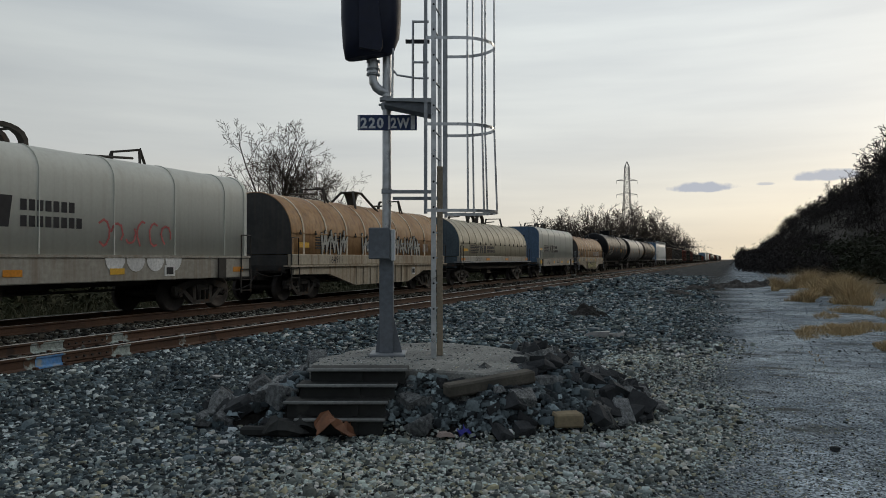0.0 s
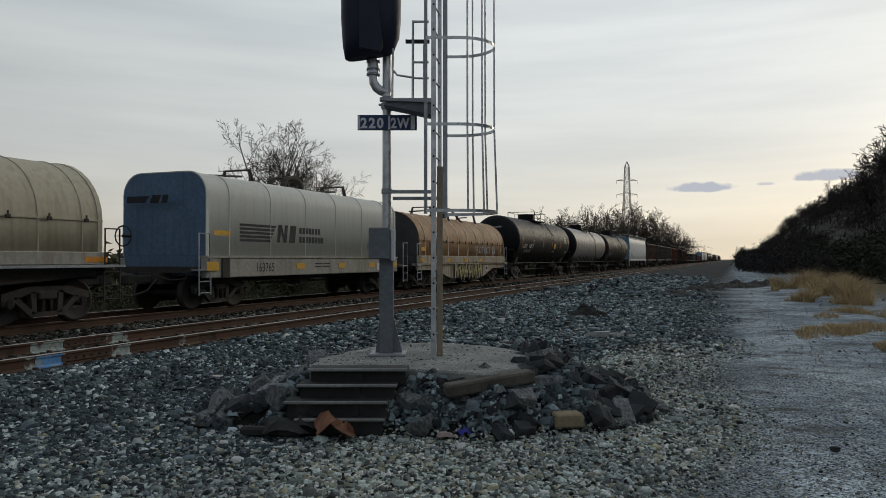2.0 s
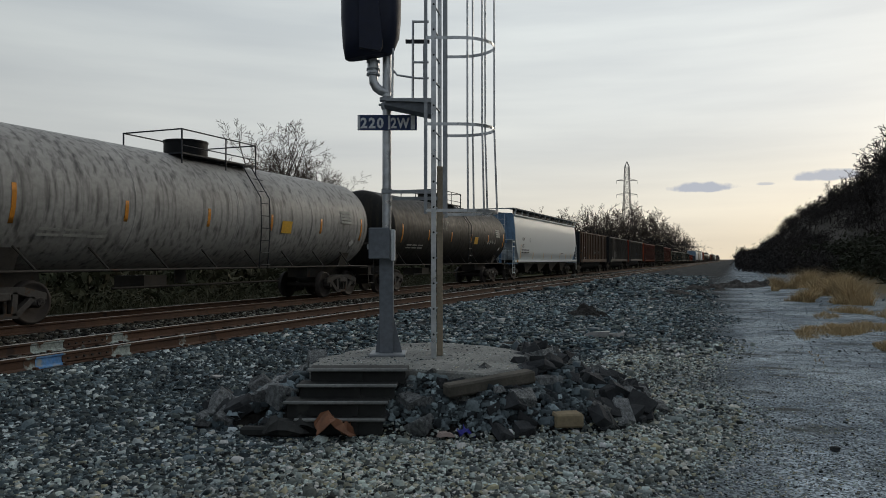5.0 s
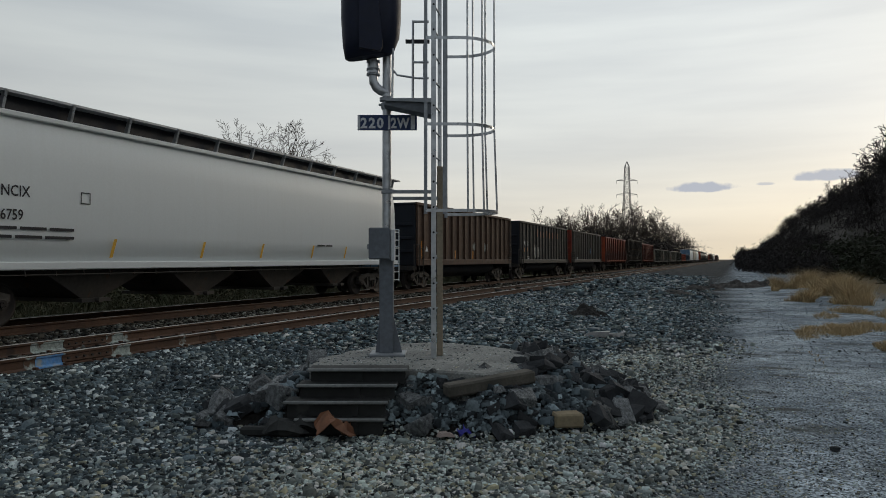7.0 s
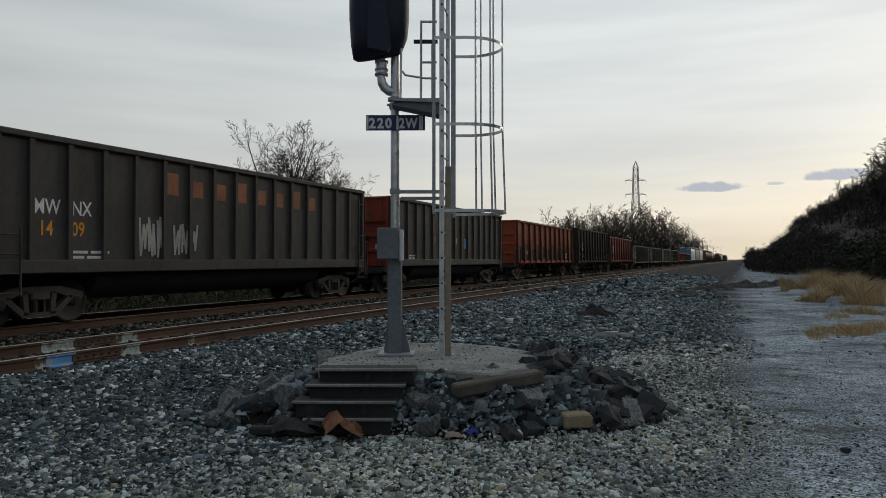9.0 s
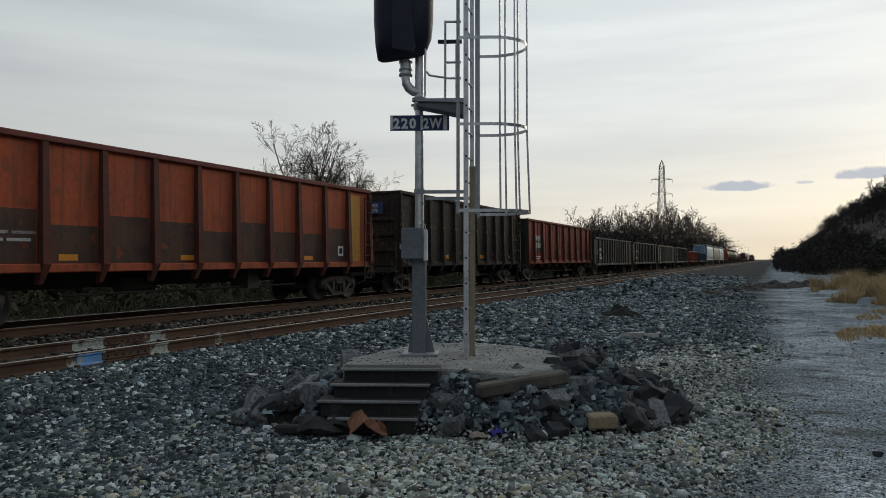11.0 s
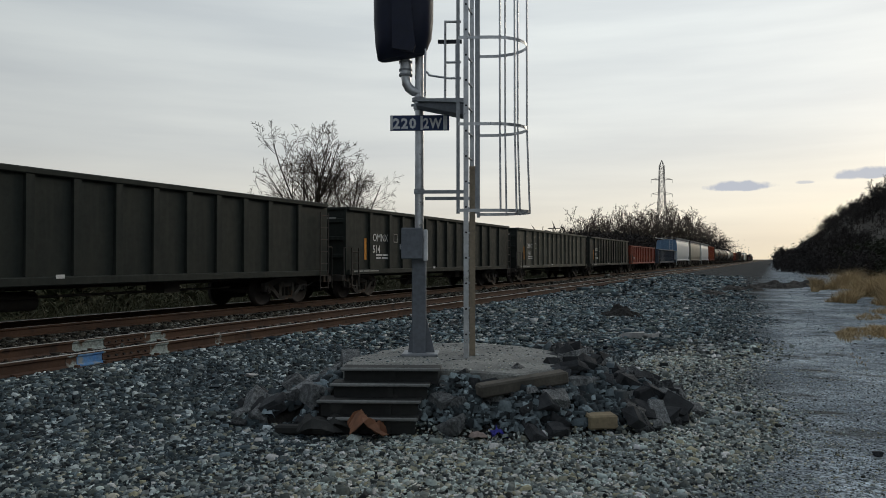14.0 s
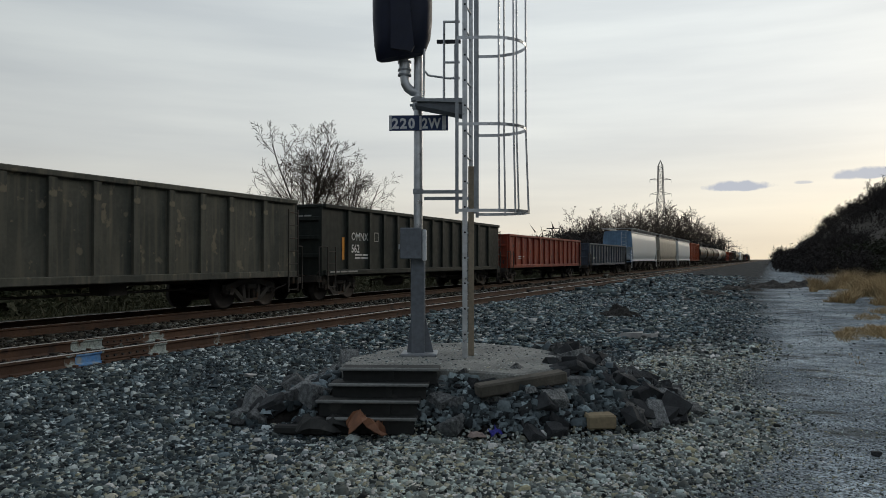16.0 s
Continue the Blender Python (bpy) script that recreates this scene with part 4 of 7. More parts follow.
def signal_mast():
    m = thing("signal_mast", "galvanised railway signal mast with a black signal head", "railway signal", m=local((-4.0, 8.19, PAD_Z)))
    f = Form()
    f.box(-0.085, 0.085, -0.085, 0.085, 0.0, 1.25, bevel=0.012)
    part("mast_base", f, M_box, m, "dull grey square mast base")
    for x0, x1, y in ((0.08, 0.20, 0.0), (-0.12, -0.08, 0.05)):
        part("gusset", Form().prism([(min(x0, x1) if x1 > 0 else -0.14, 0.0), (max(x0, x1) if x1 > 0 else -0.08, 0.0), (0.08 if x1 > 0 else -0.08, 0.50)], -0.02, 0.02), M_box, m)
    part("foot_plate", Form().box(-0.2, 0.24, -0.2, 0.2, 0.0, 0.03, bevel=0.005), M_galv2, m)
    part("pole", Form().tube((0, 0, 1.2), (0, 0, 5.6), 0.055, 20), M_galv, m, "galvanised tubular pole")
    for z in (1.22, 2.02, 3.06, 3.16): part("collar", Form().tube((0, 0, z - 0.03), (0, 0, z + 0.03), 0.066, 18), M_galv2, m)
    b = part("junction_box", Form().box(-0.20, 0.06, -0.26, -0.06, 1.18, 1.56, bevel=0.012), M_box, m, "grey steel junction box")
    part("box_lid", Form().box(-0.192, 0.05, -0.272, -0.262, 1.19, 1.55, bevel=0.004), M_box, b)
    part("hasp", Form().box(-0.222, -0.20, -0.22, -0.15, 1.30, 1.36), M_galv2, b)
    part("conduit", Form().box(0.062, 0.115, -0.2, -0.10, 1.16, 1.54, bevel=0.01), M_plate_white, b, "pale conduit housing")
    s = part("number_plate", Form().box(-0.355, 0.375, -0.075, -0.060, 2.765, 2.955, bevel=0.003), M_blueplate, m, "dark blue number plate with white characters")
    letters("220", 0.125, M_plate_white, Matrix.Translation((-0.318, -0.0785, 2.795)), s, "digits", bold=0.055, squeeze=0.95, space=1.22)
    letters("2W", 0.125, M_plate_white, Matrix.Translation((0.055, -0.0785, 2.795)), s, "digits", bold=0.05, squeeze=0.8, space=1.15)
    for x in (-0.351, 0.02, 0.30): part("edge_strip", Form().box(x, x + (0.028 if x < 0.2 else 0.05) , -0.079, -0.0755, 2.775, 2.945), M_plate_white, s)
    # signal head seen from behind, on its elbow
    head = Form()
    rings = []
    for z, w, d in ((3.655, 0.27, 0.10), (3.68, 0.30, 0.16), (3.84, 0.345, 0.22), (4.1, 0.365, 0.25), (4.9, 0.37, 0.25), (5.3, 0.36, 0.22), (5.45, 0.25, 0.15)):
        cx = -0.185 - (0.02 if z < 3.7 else 0.0)
        rings.append([(cx + w * math.copysign(abs(math.cos(a)) ** 0.5, math.cos(a)), -0.12 + d * math.copysign(abs(math.sin(a)) ** 0.9, math.sin(a)), z + (0.16 * w * math.copysign(abs(math.cos(a)) ** 0.5, math.cos(a)) if z < 4 else 0)) for a in [k * 2 * math.pi / 28 for k in range(28)]])
    head.loft(rings)
    h = part("signal_head", head, M_signal, m, "black rounded signal head")
    part("visor", Form().prism([(-0.30, 3.70), (-0.05, 3.66), (-0.02, 3.72), (-0.10, 4.6), (-0.36, 4.7), (-0.30, 4.2)], -0.40, -0.33), M_signal, h)
    e = Form()
    pts = [(-0.17, 0, 3.68), (-0.17, 0, 3.46)] + [(-0.17 + 0.17 * (1 - math.cos(a)), 0, 3.42 - 0.17 * math.sin(a)) for a in (0.3, 0.7, 1.1, 1.5)] + [(0.02, 0, 3.24)]
    e.path(pts, 0.058, 14)
    e.tube((-0.17, 0, 3.48), (-0.17, 0, 3.64), 0.075, 14)
    el = part("elbow_pipe", e, M_galv, m, "galvanised elbow pipe")
    for z in (3.47, 3.53, 3.63): part("clamp", Form().tube((-0.17, 0, z - 0.012), (-0.17, 0, z + 0.012), 0.085, 14), M_galv2, el)
    part("flange", Form().tube((0, 0, 3.14), (0, 0, 3.18), 0.09, 16).tube((-0.1, -0.02, 3.09), (0.1, -0.02, 3.09), 0.016).tube((0, 0, 3.05), (0, 0, 3.11), 0.075, 16), M_galv2, m)
    return m


signal_mast()


def ladder_stand():
    """The caged ladder beside the mast; local x to the right, y away."""
    g = thing("caged_ladder", "galvanised caged access ladder with a small service platform", "ladder", m=local((-3.36, 8.16, PAD_Z)))
    H = 5.0
    near, far = -0.02, 0.33
    s = part("stringer", Form().box(-0.03, 0.03, near - 0.012, near, 0, H).box(-0.03, -0.018, near, near + 0.03, 0, H).box(0.018, 0.03, near, near + 0.03, 0, H), M_galv, g, "galvanised channel stringer with bolt holes")
    for k in range(15):
        part("bolt", Form().tube((0.0, near - 0.016, 0.28 + k * 0.305), (0.0, near - 0.0125, 0.28 + k * 0.305), 0.013, 8), M_black, s)
    part("stringer", Form().box(0.045, 0.095, far, far + 0.03, 0, H), M_galv, g)
    for k in range(15):
        part("rung", Form().tube((0.0, near, 0.28 + k * 0.305), (0.07, far, 0.28 + k * 0.305), 0.011, 8), M_galv2, g)
    part("board", Form().box(0.038, 0.11, far - 0.16, far - 0.12, 0.0, 2.32, bevel=0.005), M_wood, g, "weathered board beside the ladder foot")
    # the cage: hoops and upright straps
    x0, yn, yf, reach = -0.09, -0.26, 0.56, 0.74
    cy, ry = (yn + yf) / 2, (yf - yn) / 2

    def hoop(z, grow=1.0):
        pts = [(x0, yn, z), (0.30, yn, z)]
        pts += [(0.30 + (reach - 0.30) * math.sin(a) * grow, cy - ry * math.cos(a), z) for a in [k * math.pi / 14 for k in range(1, 14)]]
        return pts + [(0.30, yf, z), (x0 + 0.22, yf, z)]

    def band(pts, w, t=0.006):
        pts = [Vector(p) for p in pts]
        rings = []
        for i, p in enumerate(pts):
            d = (pts[min(i + 1, len(pts) - 1)] - pts[max(i - 1, 0)]).normalized()
            nrm = Vector((d.y, -d.x, 0)) * t
            up2 = Vector((0, 0, w / 2))
            rings.append([p - up2, p + up2, p + up2 + nrm, p - up2 + nrm])
        return Form().loft(rings, smooth=False)

    for z, gr in ((1.75, 1.08), (2.76, 1.0), (3.775, 1.0), (4.80, 1.0)):
        part("hoop", band(hoop(z, gr), 0.036), M_galv, g, "galvanised cage hoop")
    base, high = hoop(1.73, 1.08), hoop(4.95)
    mid = hoop(2.76)
    for k in (2, 4, 8, 11, 13):
        f = Form()
        for a, b in ((base[k], mid[k]), (mid[k], high[k])): f.tube(a, b, 0.012, 6)
        part("cage_bar", f, M_galv, g)
    for x, y in ((x0, yn), (x0 + 0.24, yf), (0.13, yn)):
        part("cage_strap", Form().box(x - 0.02, x + 0.02, y - 0.004, y + 0.004, 1.71, H), M_galv2, g)
    part("tie_bar", Form().box(-0.62, 0.02, -0.02, 0.02, 1.97, 2.01).box(-0.50, 0.05, 0.10, 0.13, 1.90, 1.94), M_galv2, g, "flat bar that ties the ladder to the mast")
    p = part("platform", Form().prism([(-0.58, 3.07), (-0.03, 3.05), (-0.03, 3.10), (-0.58, 3.10)], -0.10, 0.30), M_galv2, g, "small steel service platform")
    part("bracket", Form().prism([(-0.60, 3.03), (-0.40, 2.99), (-0.03, 2.91), (-0.03, 3.045), (-0.44, 3.06), (-0.60, 3.05)], -0.06, 0.24), M_box, p, "dark platform bracket")
    f = Form()
    f.path([(-0.25, -0.05, 3.1), (-0.25, -0.05, 4.03), (-0.06, -0.05, 4.03)], 0.016).path([(-0.12, 0.28, 3.1), (-0.12, 0.28, 3.85)], 0.018)
    f.path([(-0.25, -0.05, 3.54), (-0.06, -0.05, 3.54)], 0.014)
    f.path([(-0.48, 0.0, 3.45), (-0.44, 0.0, 3.40), (-0.2, 0.0, 3.36), (-0.06, 0.0, 3.36)], 0.013).path([(-0.50, 0.0, 3.10), (-0.49, 0.0, 3.72)], 0.015)
    part("guard_rail", f, M_galv, p, "galvanised tubular guard rail")
    part("arm", Form().box(-0.34, -0.05, 0.0, 0.04, 3.79, 3.83), M_black, g)
    return g


ladder_stand()


def pad():
    P = PAD_RING
    f = Form()
    n = len(P)
    P2 = []
    for i, (x, y) in enumerate(P):
        for k in range(4):
            x2, y2 = P[(i + 1) % n]
            t = k / 4
            P2.append((x + (x2 - x) * t + random.uniform(-.05, .05), y + (y2 - y) * t + random.uniform(-.05, .05)))
    rings = [[(x, y, z + random.uniform(-.015, .015) * (0 if z > 0.5 else 1)) for x, y in P2] for z in (-0.05, 0.2, PAD_Z - 0.02)]
    rings.append([(-3.5 + (x + 3.5) * 0.98, 8.2 + (y - 8.2) * 0.98, PAD_Z) for x, y in P2])
    f.loft(rings, smooth=False)
    return tagged(part("concrete_pad", f, M_conc), "rough raised concrete pad under the signal mast", "concrete pad")


pad()
# near black: the shadow on the risers is put into the step colour
M_step = surf("dark_step", (0.026, 0.028, 0.027), (0.04, 0.041, 0.039), 0.75, grain=26, spots=(0.06, 0.06, 0.056))
M_stepedge = surf("pale_step_edge", (0.30, 0.31, 0.30), (0.17, 0.175, 0.17), 0.65, grain=26)


def steps():
    s = thing("entry_steps", "weathered steps, shadow painted into their dark colour, pale edges against the pad", "steps", m=local((-3.83, 7.03, 0.0)))
    for z, y, xl, xr in ((0.575, 0.0, -0.45, 0.60), (0.44, -0.17, -0.53, 0.50), (0.30, -0.34, -0.63, 0.42), (0.15, -0.44, -0.50, 0.40)):
        part("tread", Form().box(xl, xr, y - 0.26, y + 0.02, z, z + 0.028, bevel=0.008), M_step, s)
        part("nosing", Form().box(xl, xr, y - 0.288, y - 0.262, z + 0.004, z + 0.036, bevel=0.008), M_stepedge, s)
        part("riser", Form().box(xl + 0.03, xr - 0.03, y - 0.215, y - 0.195, z - 0.14, z), M_step, s)
        part("cleat", Form().box(0.06, 0.12, y - 0.24, y - 0.216, z - 0.14, z - 0.005), M_step, s)
    return s


steps()


# ---- rubble and litter round the pad ----
PAD_LINE = [Vector(p) for p in ((-4.75, 8.6), (-4.62, 7.2), (-4.35, 6.92), (-3.30, 7.16), (-2.40, 7.25), (-2.10, 8.5), (-2.6, 9.4))]


def pad_distance(x, y):
    """Distance outside the pad's front and sides, and how far along them."""
    best, at = 1e9, 0
    p = Vector((x, y))
    for i, (a, b) in enumerate(zip(PAD_LINE, PAD_LINE[1:])):
        t = min(max((p - a).dot(b - a) / (b - a).length_squared, 0), 1)
        d = (p - a - (b - a) * t).length
        if d < best: best, at = d, i + t
    return best, at


def in_steps(x, y):
    q = local((-3.83, 7.03, 0.0)).inverted() @ Vector((x, y, 0))
    return -0.56 + 0.5 * q.y < q.x < 0.54 + 0.5 * q.y and -0.66 < q.y < 0.1


def heap_height(x, y):
    d, at = pad_distance(x, y)
    q = FACE.inverted() @ (Vector((x, y, 0)) - Vector((-3.5, 8.2, 0)))
    if q.y > 1.0: return 0.0
    reach = 1.1 if at < 2 else 0.58 + 0.55 * smooth01((at - 3.6) / 1.8)
    d = max(d - 0.32 * smooth01((at - 3.9) / 0.6), 0.0)
    peak = 0.48 if at < 2 else 0.60
    h = peak * max(0.0, 1 - d / reach) ** 0.85
    if in_steps(x, y): h *= 0.12
    return h * (0.8 + 0.5 * noise.noise((x * 2.3, y * 2.3, 1.0)))


M_rubble = surf("broken_concrete", (0.30, 0.315, 0.315), (0.09, 0.097, 0.10), 0.9, mottle=2.2, grain=30, patch=6, bump=1.0, bump_scale=22, depth=0.04, vary=0.6)
M_rubble_dark = surf("broken_asphalt", (0.06, 0.064, 0.068), (0.032, 0.034, 0.037), 0.95, grain=40, patch=3, bump=0.7, bump_scale=60, vary=0.35)
M_dirt = surf("dark_dirt", (0.05, 0.046, 0.042), (0.032, 0.03, 0.028), 0.95, grain=30, patch=2.5, bump=0.9, bump_scale=35, depth=0.03)


def heap():
    f = Form()
    n, m = 56, 46
    xs, ys = [-6.8 + i * 0.115 for i in range(n)], [5.7 + j * 0.12 for j in range(m)]
    pts = [(x, y, ground_z(x, y) - 0.05 + max(heap_height(x, y) - 0.04, 0.0) + 0.03 * noise.noise((x * 6, y * 6, 0))) for y in ys for x in xs]
    f.add(pts, [(j * n + i, j * n + i + 1, (j + 1) * n + i + 1, (j + 1) * n + i) for j in range(m - 1) for i in range(n - 1)], False)
    return tagged(part("earth_bank", f, M_dirt), "dark bank of loose earth against the pad", "earth bank")


heap()


def rock_mesh(seed, mat, flat=0.7, name="rubble_chunk", n=2):
    """A broken block: a squarish lump with its corners knocked off at random."""
    rng = random.Random(seed)
    bm = bmesh.new()
    for sx in (-1, 1):
        for sy in (-1, 1):
            for sz in (-1, 1):
                for _ in range(n):
                    k = rng.uniform(0.62, 1.0)
                    bm.verts.new((sx * 0.58 * rng.uniform(0.5, 1.0) * k, sy * 0.40 * rng.uniform(0.55, 1.0), sz * 0.42 * flat * rng.uniform(0.6, 1.0) * k + 0.08 * sx * rng.uniform(-1, 1)))
    bmesh.ops.convex_hull(bm, input=bm.verts[:])
    loose = [v for v in bm.verts if not v.link_faces]
    bmesh.ops.delete(bm, geom=loose, context="VERTS")
    me = bpy.data.meshes.new(name)
    bm.to_mesh(me)
    bm.free()
    me.materials.append(mat)
    return me


CHUNKS = [rock_mesh(k, M_rubble if k % 3 else M_rubble_dark, random.Random(k).uniform(0.45, 1.0)) for k in range(24)]
DARK_CHUNKS = [rock_mesh(k + 50, M_rubble_dark, random.Random(k).uniform(0.35, 0.9)) for k in range(10)]
rng = random.Random(4)
placed = 0
while placed < 298:
    x, y = rng.uniform(-6.6, -0.5), rng.uniform(5.9, 11.2)
    h = heap_height(x, y)
    if h < 0.02 or in_steps(x, y): continue
    if h < 0.1 and rng.random() < 0.35: continue
    if min(math.hypot(x + 1.58, y - 7.45), math.hypot(x + 2.5, y - 6.75)) < 0.32: continue
    inside = FACE.inverted() @ (Vector((x, y, 0)) - Vector((-3.5, 8.2, 0)))
    d, at = pad_distance(x, y)
    if abs(inside.x) < 1.3 and inside.y > -0.75 and d > 0.12: continue
    s = rng.choice((0.11, 0.14, 0.17, 0.20, 0.24, 0.30)) * rng.uniform(0.85, 1.2)
    me = rng.choice(DARK_CHUNKS if (at > 3.9 and rng.random() < 0.45) else CHUNKS)
    ob = new("rubble_chunk", me)
    ob.matrix_basis = Matrix.LocRotScale((x, y, ground_z(x, y) + h - 0.02 + s * 0.06), Euler((rng.uniform(-.7, .7), rng.uniform(-.7, .7), rng.uniform(0, 6.28))), (s, s, s))
    dark = me.materials[0] == M_rubble_dark
    tagged(ob, "dark jagged chunk of broken asphalt on the heap" if dark else "grey jagged chunk of broken concrete on the heap", "rubble", "rubble round the pad")
    placed += 1


M_oldbeam = surf("weathered_beam", (0.15, 0.135, 0.11), (0.08, 0.074, 0.062), 0.9, grain=30, patch=3, bump=0.6, bump_scale=40)


def beam(p0, p1, w, h, mat, name, label, cat):
    a, b = Vector(p0), Vector(p1)
    d = b - a
    f = Form().box(0, d.length, -w / 2, w / 2, -h / 2, h / 2, bevel=0.02)
    ob = part(name, f, mat)
    ob.matrix_basis = Matrix.Translation(a) @ d.to_track_quat("X", "Z").to_matrix().to_4x4()
    return tagged(ob, label, cat)


beam((-2.72, 6.92, 0.42), (-1.98, 7.52, 0.53), 0.20, 0.13, M_oldbeam, "broken_beam", "dark squared beam lying on the rubble heap", "beam")
beam((-2.02, 7.62, 0.46), (-1.72, 8.05, 0.42), 0.16, 0.11, M_rubble, "broken_kerb", "grey broken kerb stone on the rubble heap", "kerb stone")
M_brick = surf("pale_brown_block", (0.33, 0.27, 0.17), (0.27, 0.215, 0.14), 0.9, grain=25, patch=5)
ob = part("concrete_block", Form().box(-0.16, 0.14, -0.10, 0.10, 0, 0.14, bevel=0.018), M_brick)
ob.matrix_basis = Matrix.Translation((-1.58, 7.40, 0.06)) @ Matrix.Rotation(0.55, 4, "Z")
tagged(ob, "pale brown building block lying on gravel", "block")
M_rustysheet = surf("crumpled_brown_sheet", (0.26, 0.12, 0.065), (0.18, 0.09, 0.055), 0.7, grain=20, patch=6, spots=(0.4, 0.3, 0.22), spots_at=0.66)


def crumpled(name, x, y, z, size, seed, mat, label, cat, tall=1.0):
    rng2 = random.Random(seed)
    n = 7
    pts = []
    for j in range(n):
        for i in range(n):
            u, v = i / (n - 1) - 0.5, j / (n - 1) - 0.5
            zz = 0.9 * max(0.0, 0.5 - abs(u + 0.15)) * tall + 0.75 * noise.noise((u * 5 + seed, v * 5, seed)) * tall * (0.6 + v) + 0.18
            pts.append((u * 1.1 + rng2.uniform(-.05, .05), v * 0.8 + rng2.uniform(-.05, .05), max(zz, 0.0) - (0.18 if i in (0, n - 1) or j in (0, n - 1) else 0)))
    f = Form().add([(a * size, b * size, c * size) for a, b, c in pts], [(j * n + i, j * n + i + 1, (j + 1) * n + i + 1, (j + 1) * n + i) for j in range(n - 1) for i in range(n - 1)])
    ob2 = part(name, f, mat)
    so = ob2.modifiers.new("thickness", "SOLIDIFY")
    so.thickness = 0.012
    ob2.matrix_basis = Matrix.Translation((x, y, z)) @ Matrix.Rotation(TURN + 0.3, 4, "Z")
    return tagged(ob2, label, cat)


crumpled("crumpled_sheet", -3.60, 6.22, 0.05, 0.32, 3, M_rustysheet, "crumpled rust-brown sheet lying before the steps", "debris", 0.95)
crumpled("black_scrap", -4.12, 6.16, 0.05, 0.38, 9, M_step, "black bent scrap lying before the steps", "debris", 0.35)
crumpled("black_scrap", -3.96, 6.30, 0.06, 0.30, 12, M_step, "black bent scrap lying before the steps", "debris", 0.6)
beam((-4.55, 6.05, 0.05), (-3.95, 6.2, 0.06), 0.12, 0.09, M_step, "dark_timber", "dark short timber lying before the steps", "timber")
M_bluelitter = surf("blue_plastic", (0.06, 0.06, 0.42), rough=0.35, bump=0)
M_yellowlitter = surf("stained_paper", (0.42, 0.33, 0.29), rough=0.5, bump=0)
crumpled("blue_wrapper", -2.42, 6.72, 0.04, 0.13, 5, M_bluelitter, "crumpled blue plastic wrapper on gravel", "litter")
crumpled("paper_wrapper", -2.60, 6.62, 0.035, 0.13, 6, M_yellowlitter, "flattened stained paper wrapper on gravel", "litter", 0.2)
M_pale = surf("pale_stone", (0.55, 0.54, 0.52), rough=0.9)
for k, (x, y, s) in enumerate(((-2.82, 16.5, 0.55), (-2.45, 16.7, 0.35), (-5.2, 9.9, 0.30), (-6.9, 8.6, 0.2))):
    ob = new("pale_slab", rock_mesh(80 + k, M_pale, 0.25, "pale_slab"))
    ob.matrix_basis = Matrix.LocRotScale((x, y, ground_z(x, y) + 0.07), Euler((0, 0, k)), (s, s, s))
    tagged(ob, "pale flat stone slab lying on gravel", "stone")
ob = new("dark_stone", rock_mesh(90, M_rubble_dark, 0.7, "dark_stone"))
ob.matrix_basis = Matrix.LocRotScale((0.83, 7.47, ground_z(0.83, 7.47) + 0.02), Euler((0, 0, 0.4)), (0.085,) * 3)
tagged(ob, "small dark stone lying on fine gravel", "stone")


def mound(x, y, rx, ry, h, seed, turn=0.0):
    n = 26
    pts = []
    for j in range(n):
        for i in range(n):
            u, v = i / (n - 1) * 2 - 1, j / (n - 1) * 2 - 1
            r = math.sqrt(u * u + v * v)
            z = h * max(0.0, 1 - r * r) * (0.75 + 0.7 * noise.noise((u * 3 + seed, v * 3, seed))) + 0.25 * h * noise.noise((u * 9 + seed, v * 9, 2)) * (r < 0.95)
            pts.append((u * rx, v * ry, z - 0.06))
    f = Form().add(pts, [(j * n + i, j * n + i + 1, (j + 1) * n + i + 1, (j + 1) * n + i) for j in range(n - 1) for i in range(n - 1)])
    ob2 = part("dirt_mound", f, M_dirt)
    ob2.matrix_basis = Matrix.Translation((x, y, ground_z(x, y))) @ Matrix.Rotation(turn, 4, "Z")
    return tagged(ob2, "low mound of dark loose dirt on the gravel", "dirt mound", "dirt mounds")


for k, (x, y, rx, ry, h, tn) in enumerate(((-4.25, 22.7, 0.75, 0.6, 0.34, 0), (-3.4, 33.1, 1.0, 1.4, 0.14, 0.1), (-3.0, 39.0, 1.3, 2.2, 0.22, 0.1), (-1.7, 44.5, 1.5, 2.4, 0.36, 0.1), (0.2, 50.0, 1.7, 2.6, 0.42, 0.1), (-3.3, 17.4, 0.9, 0.5, 0.10, 0.2), (1.9, 52.5, 1.5, 2.4, 0.40, 0), (-3.9, 14.4, 0.9, 0.7, 0.15, 0.3), (-4.2, 10.6, 0.9, 0.4, 0.14, 0.3))):
    mound(x, y, rx, ry, h, k + 2.5, tn)


# ---- loose stone: one layer of ballast over the ground ----
def top_z(x, y):
    z = ground_z(x, y)
    if -6.9 < x < -0.3 and 5.6 < y < 11.4:
        if in_steps(x, y): return -0.2
        q = FACE.inverted() @ (Vector((x, y, 0)) - Vector((-3.5, 8.2, 0)))
        inside = all((b[0] - a[0]) * (y - a[1]) - (b[1] - a[1]) * (x - a[0]) > 0 for a, b in zip(PAD_RING, PAD_RING[1:] + PAD_RING[:1]))
        if inside: return PAD_Z - 0.006 if random.random() < 0.5 else 0.0
        h = heap_height(x, y)
        z += (h - 0.03 if random.random() < 0.6 else -0.3) if h > 0.03 else 0.0
    return z


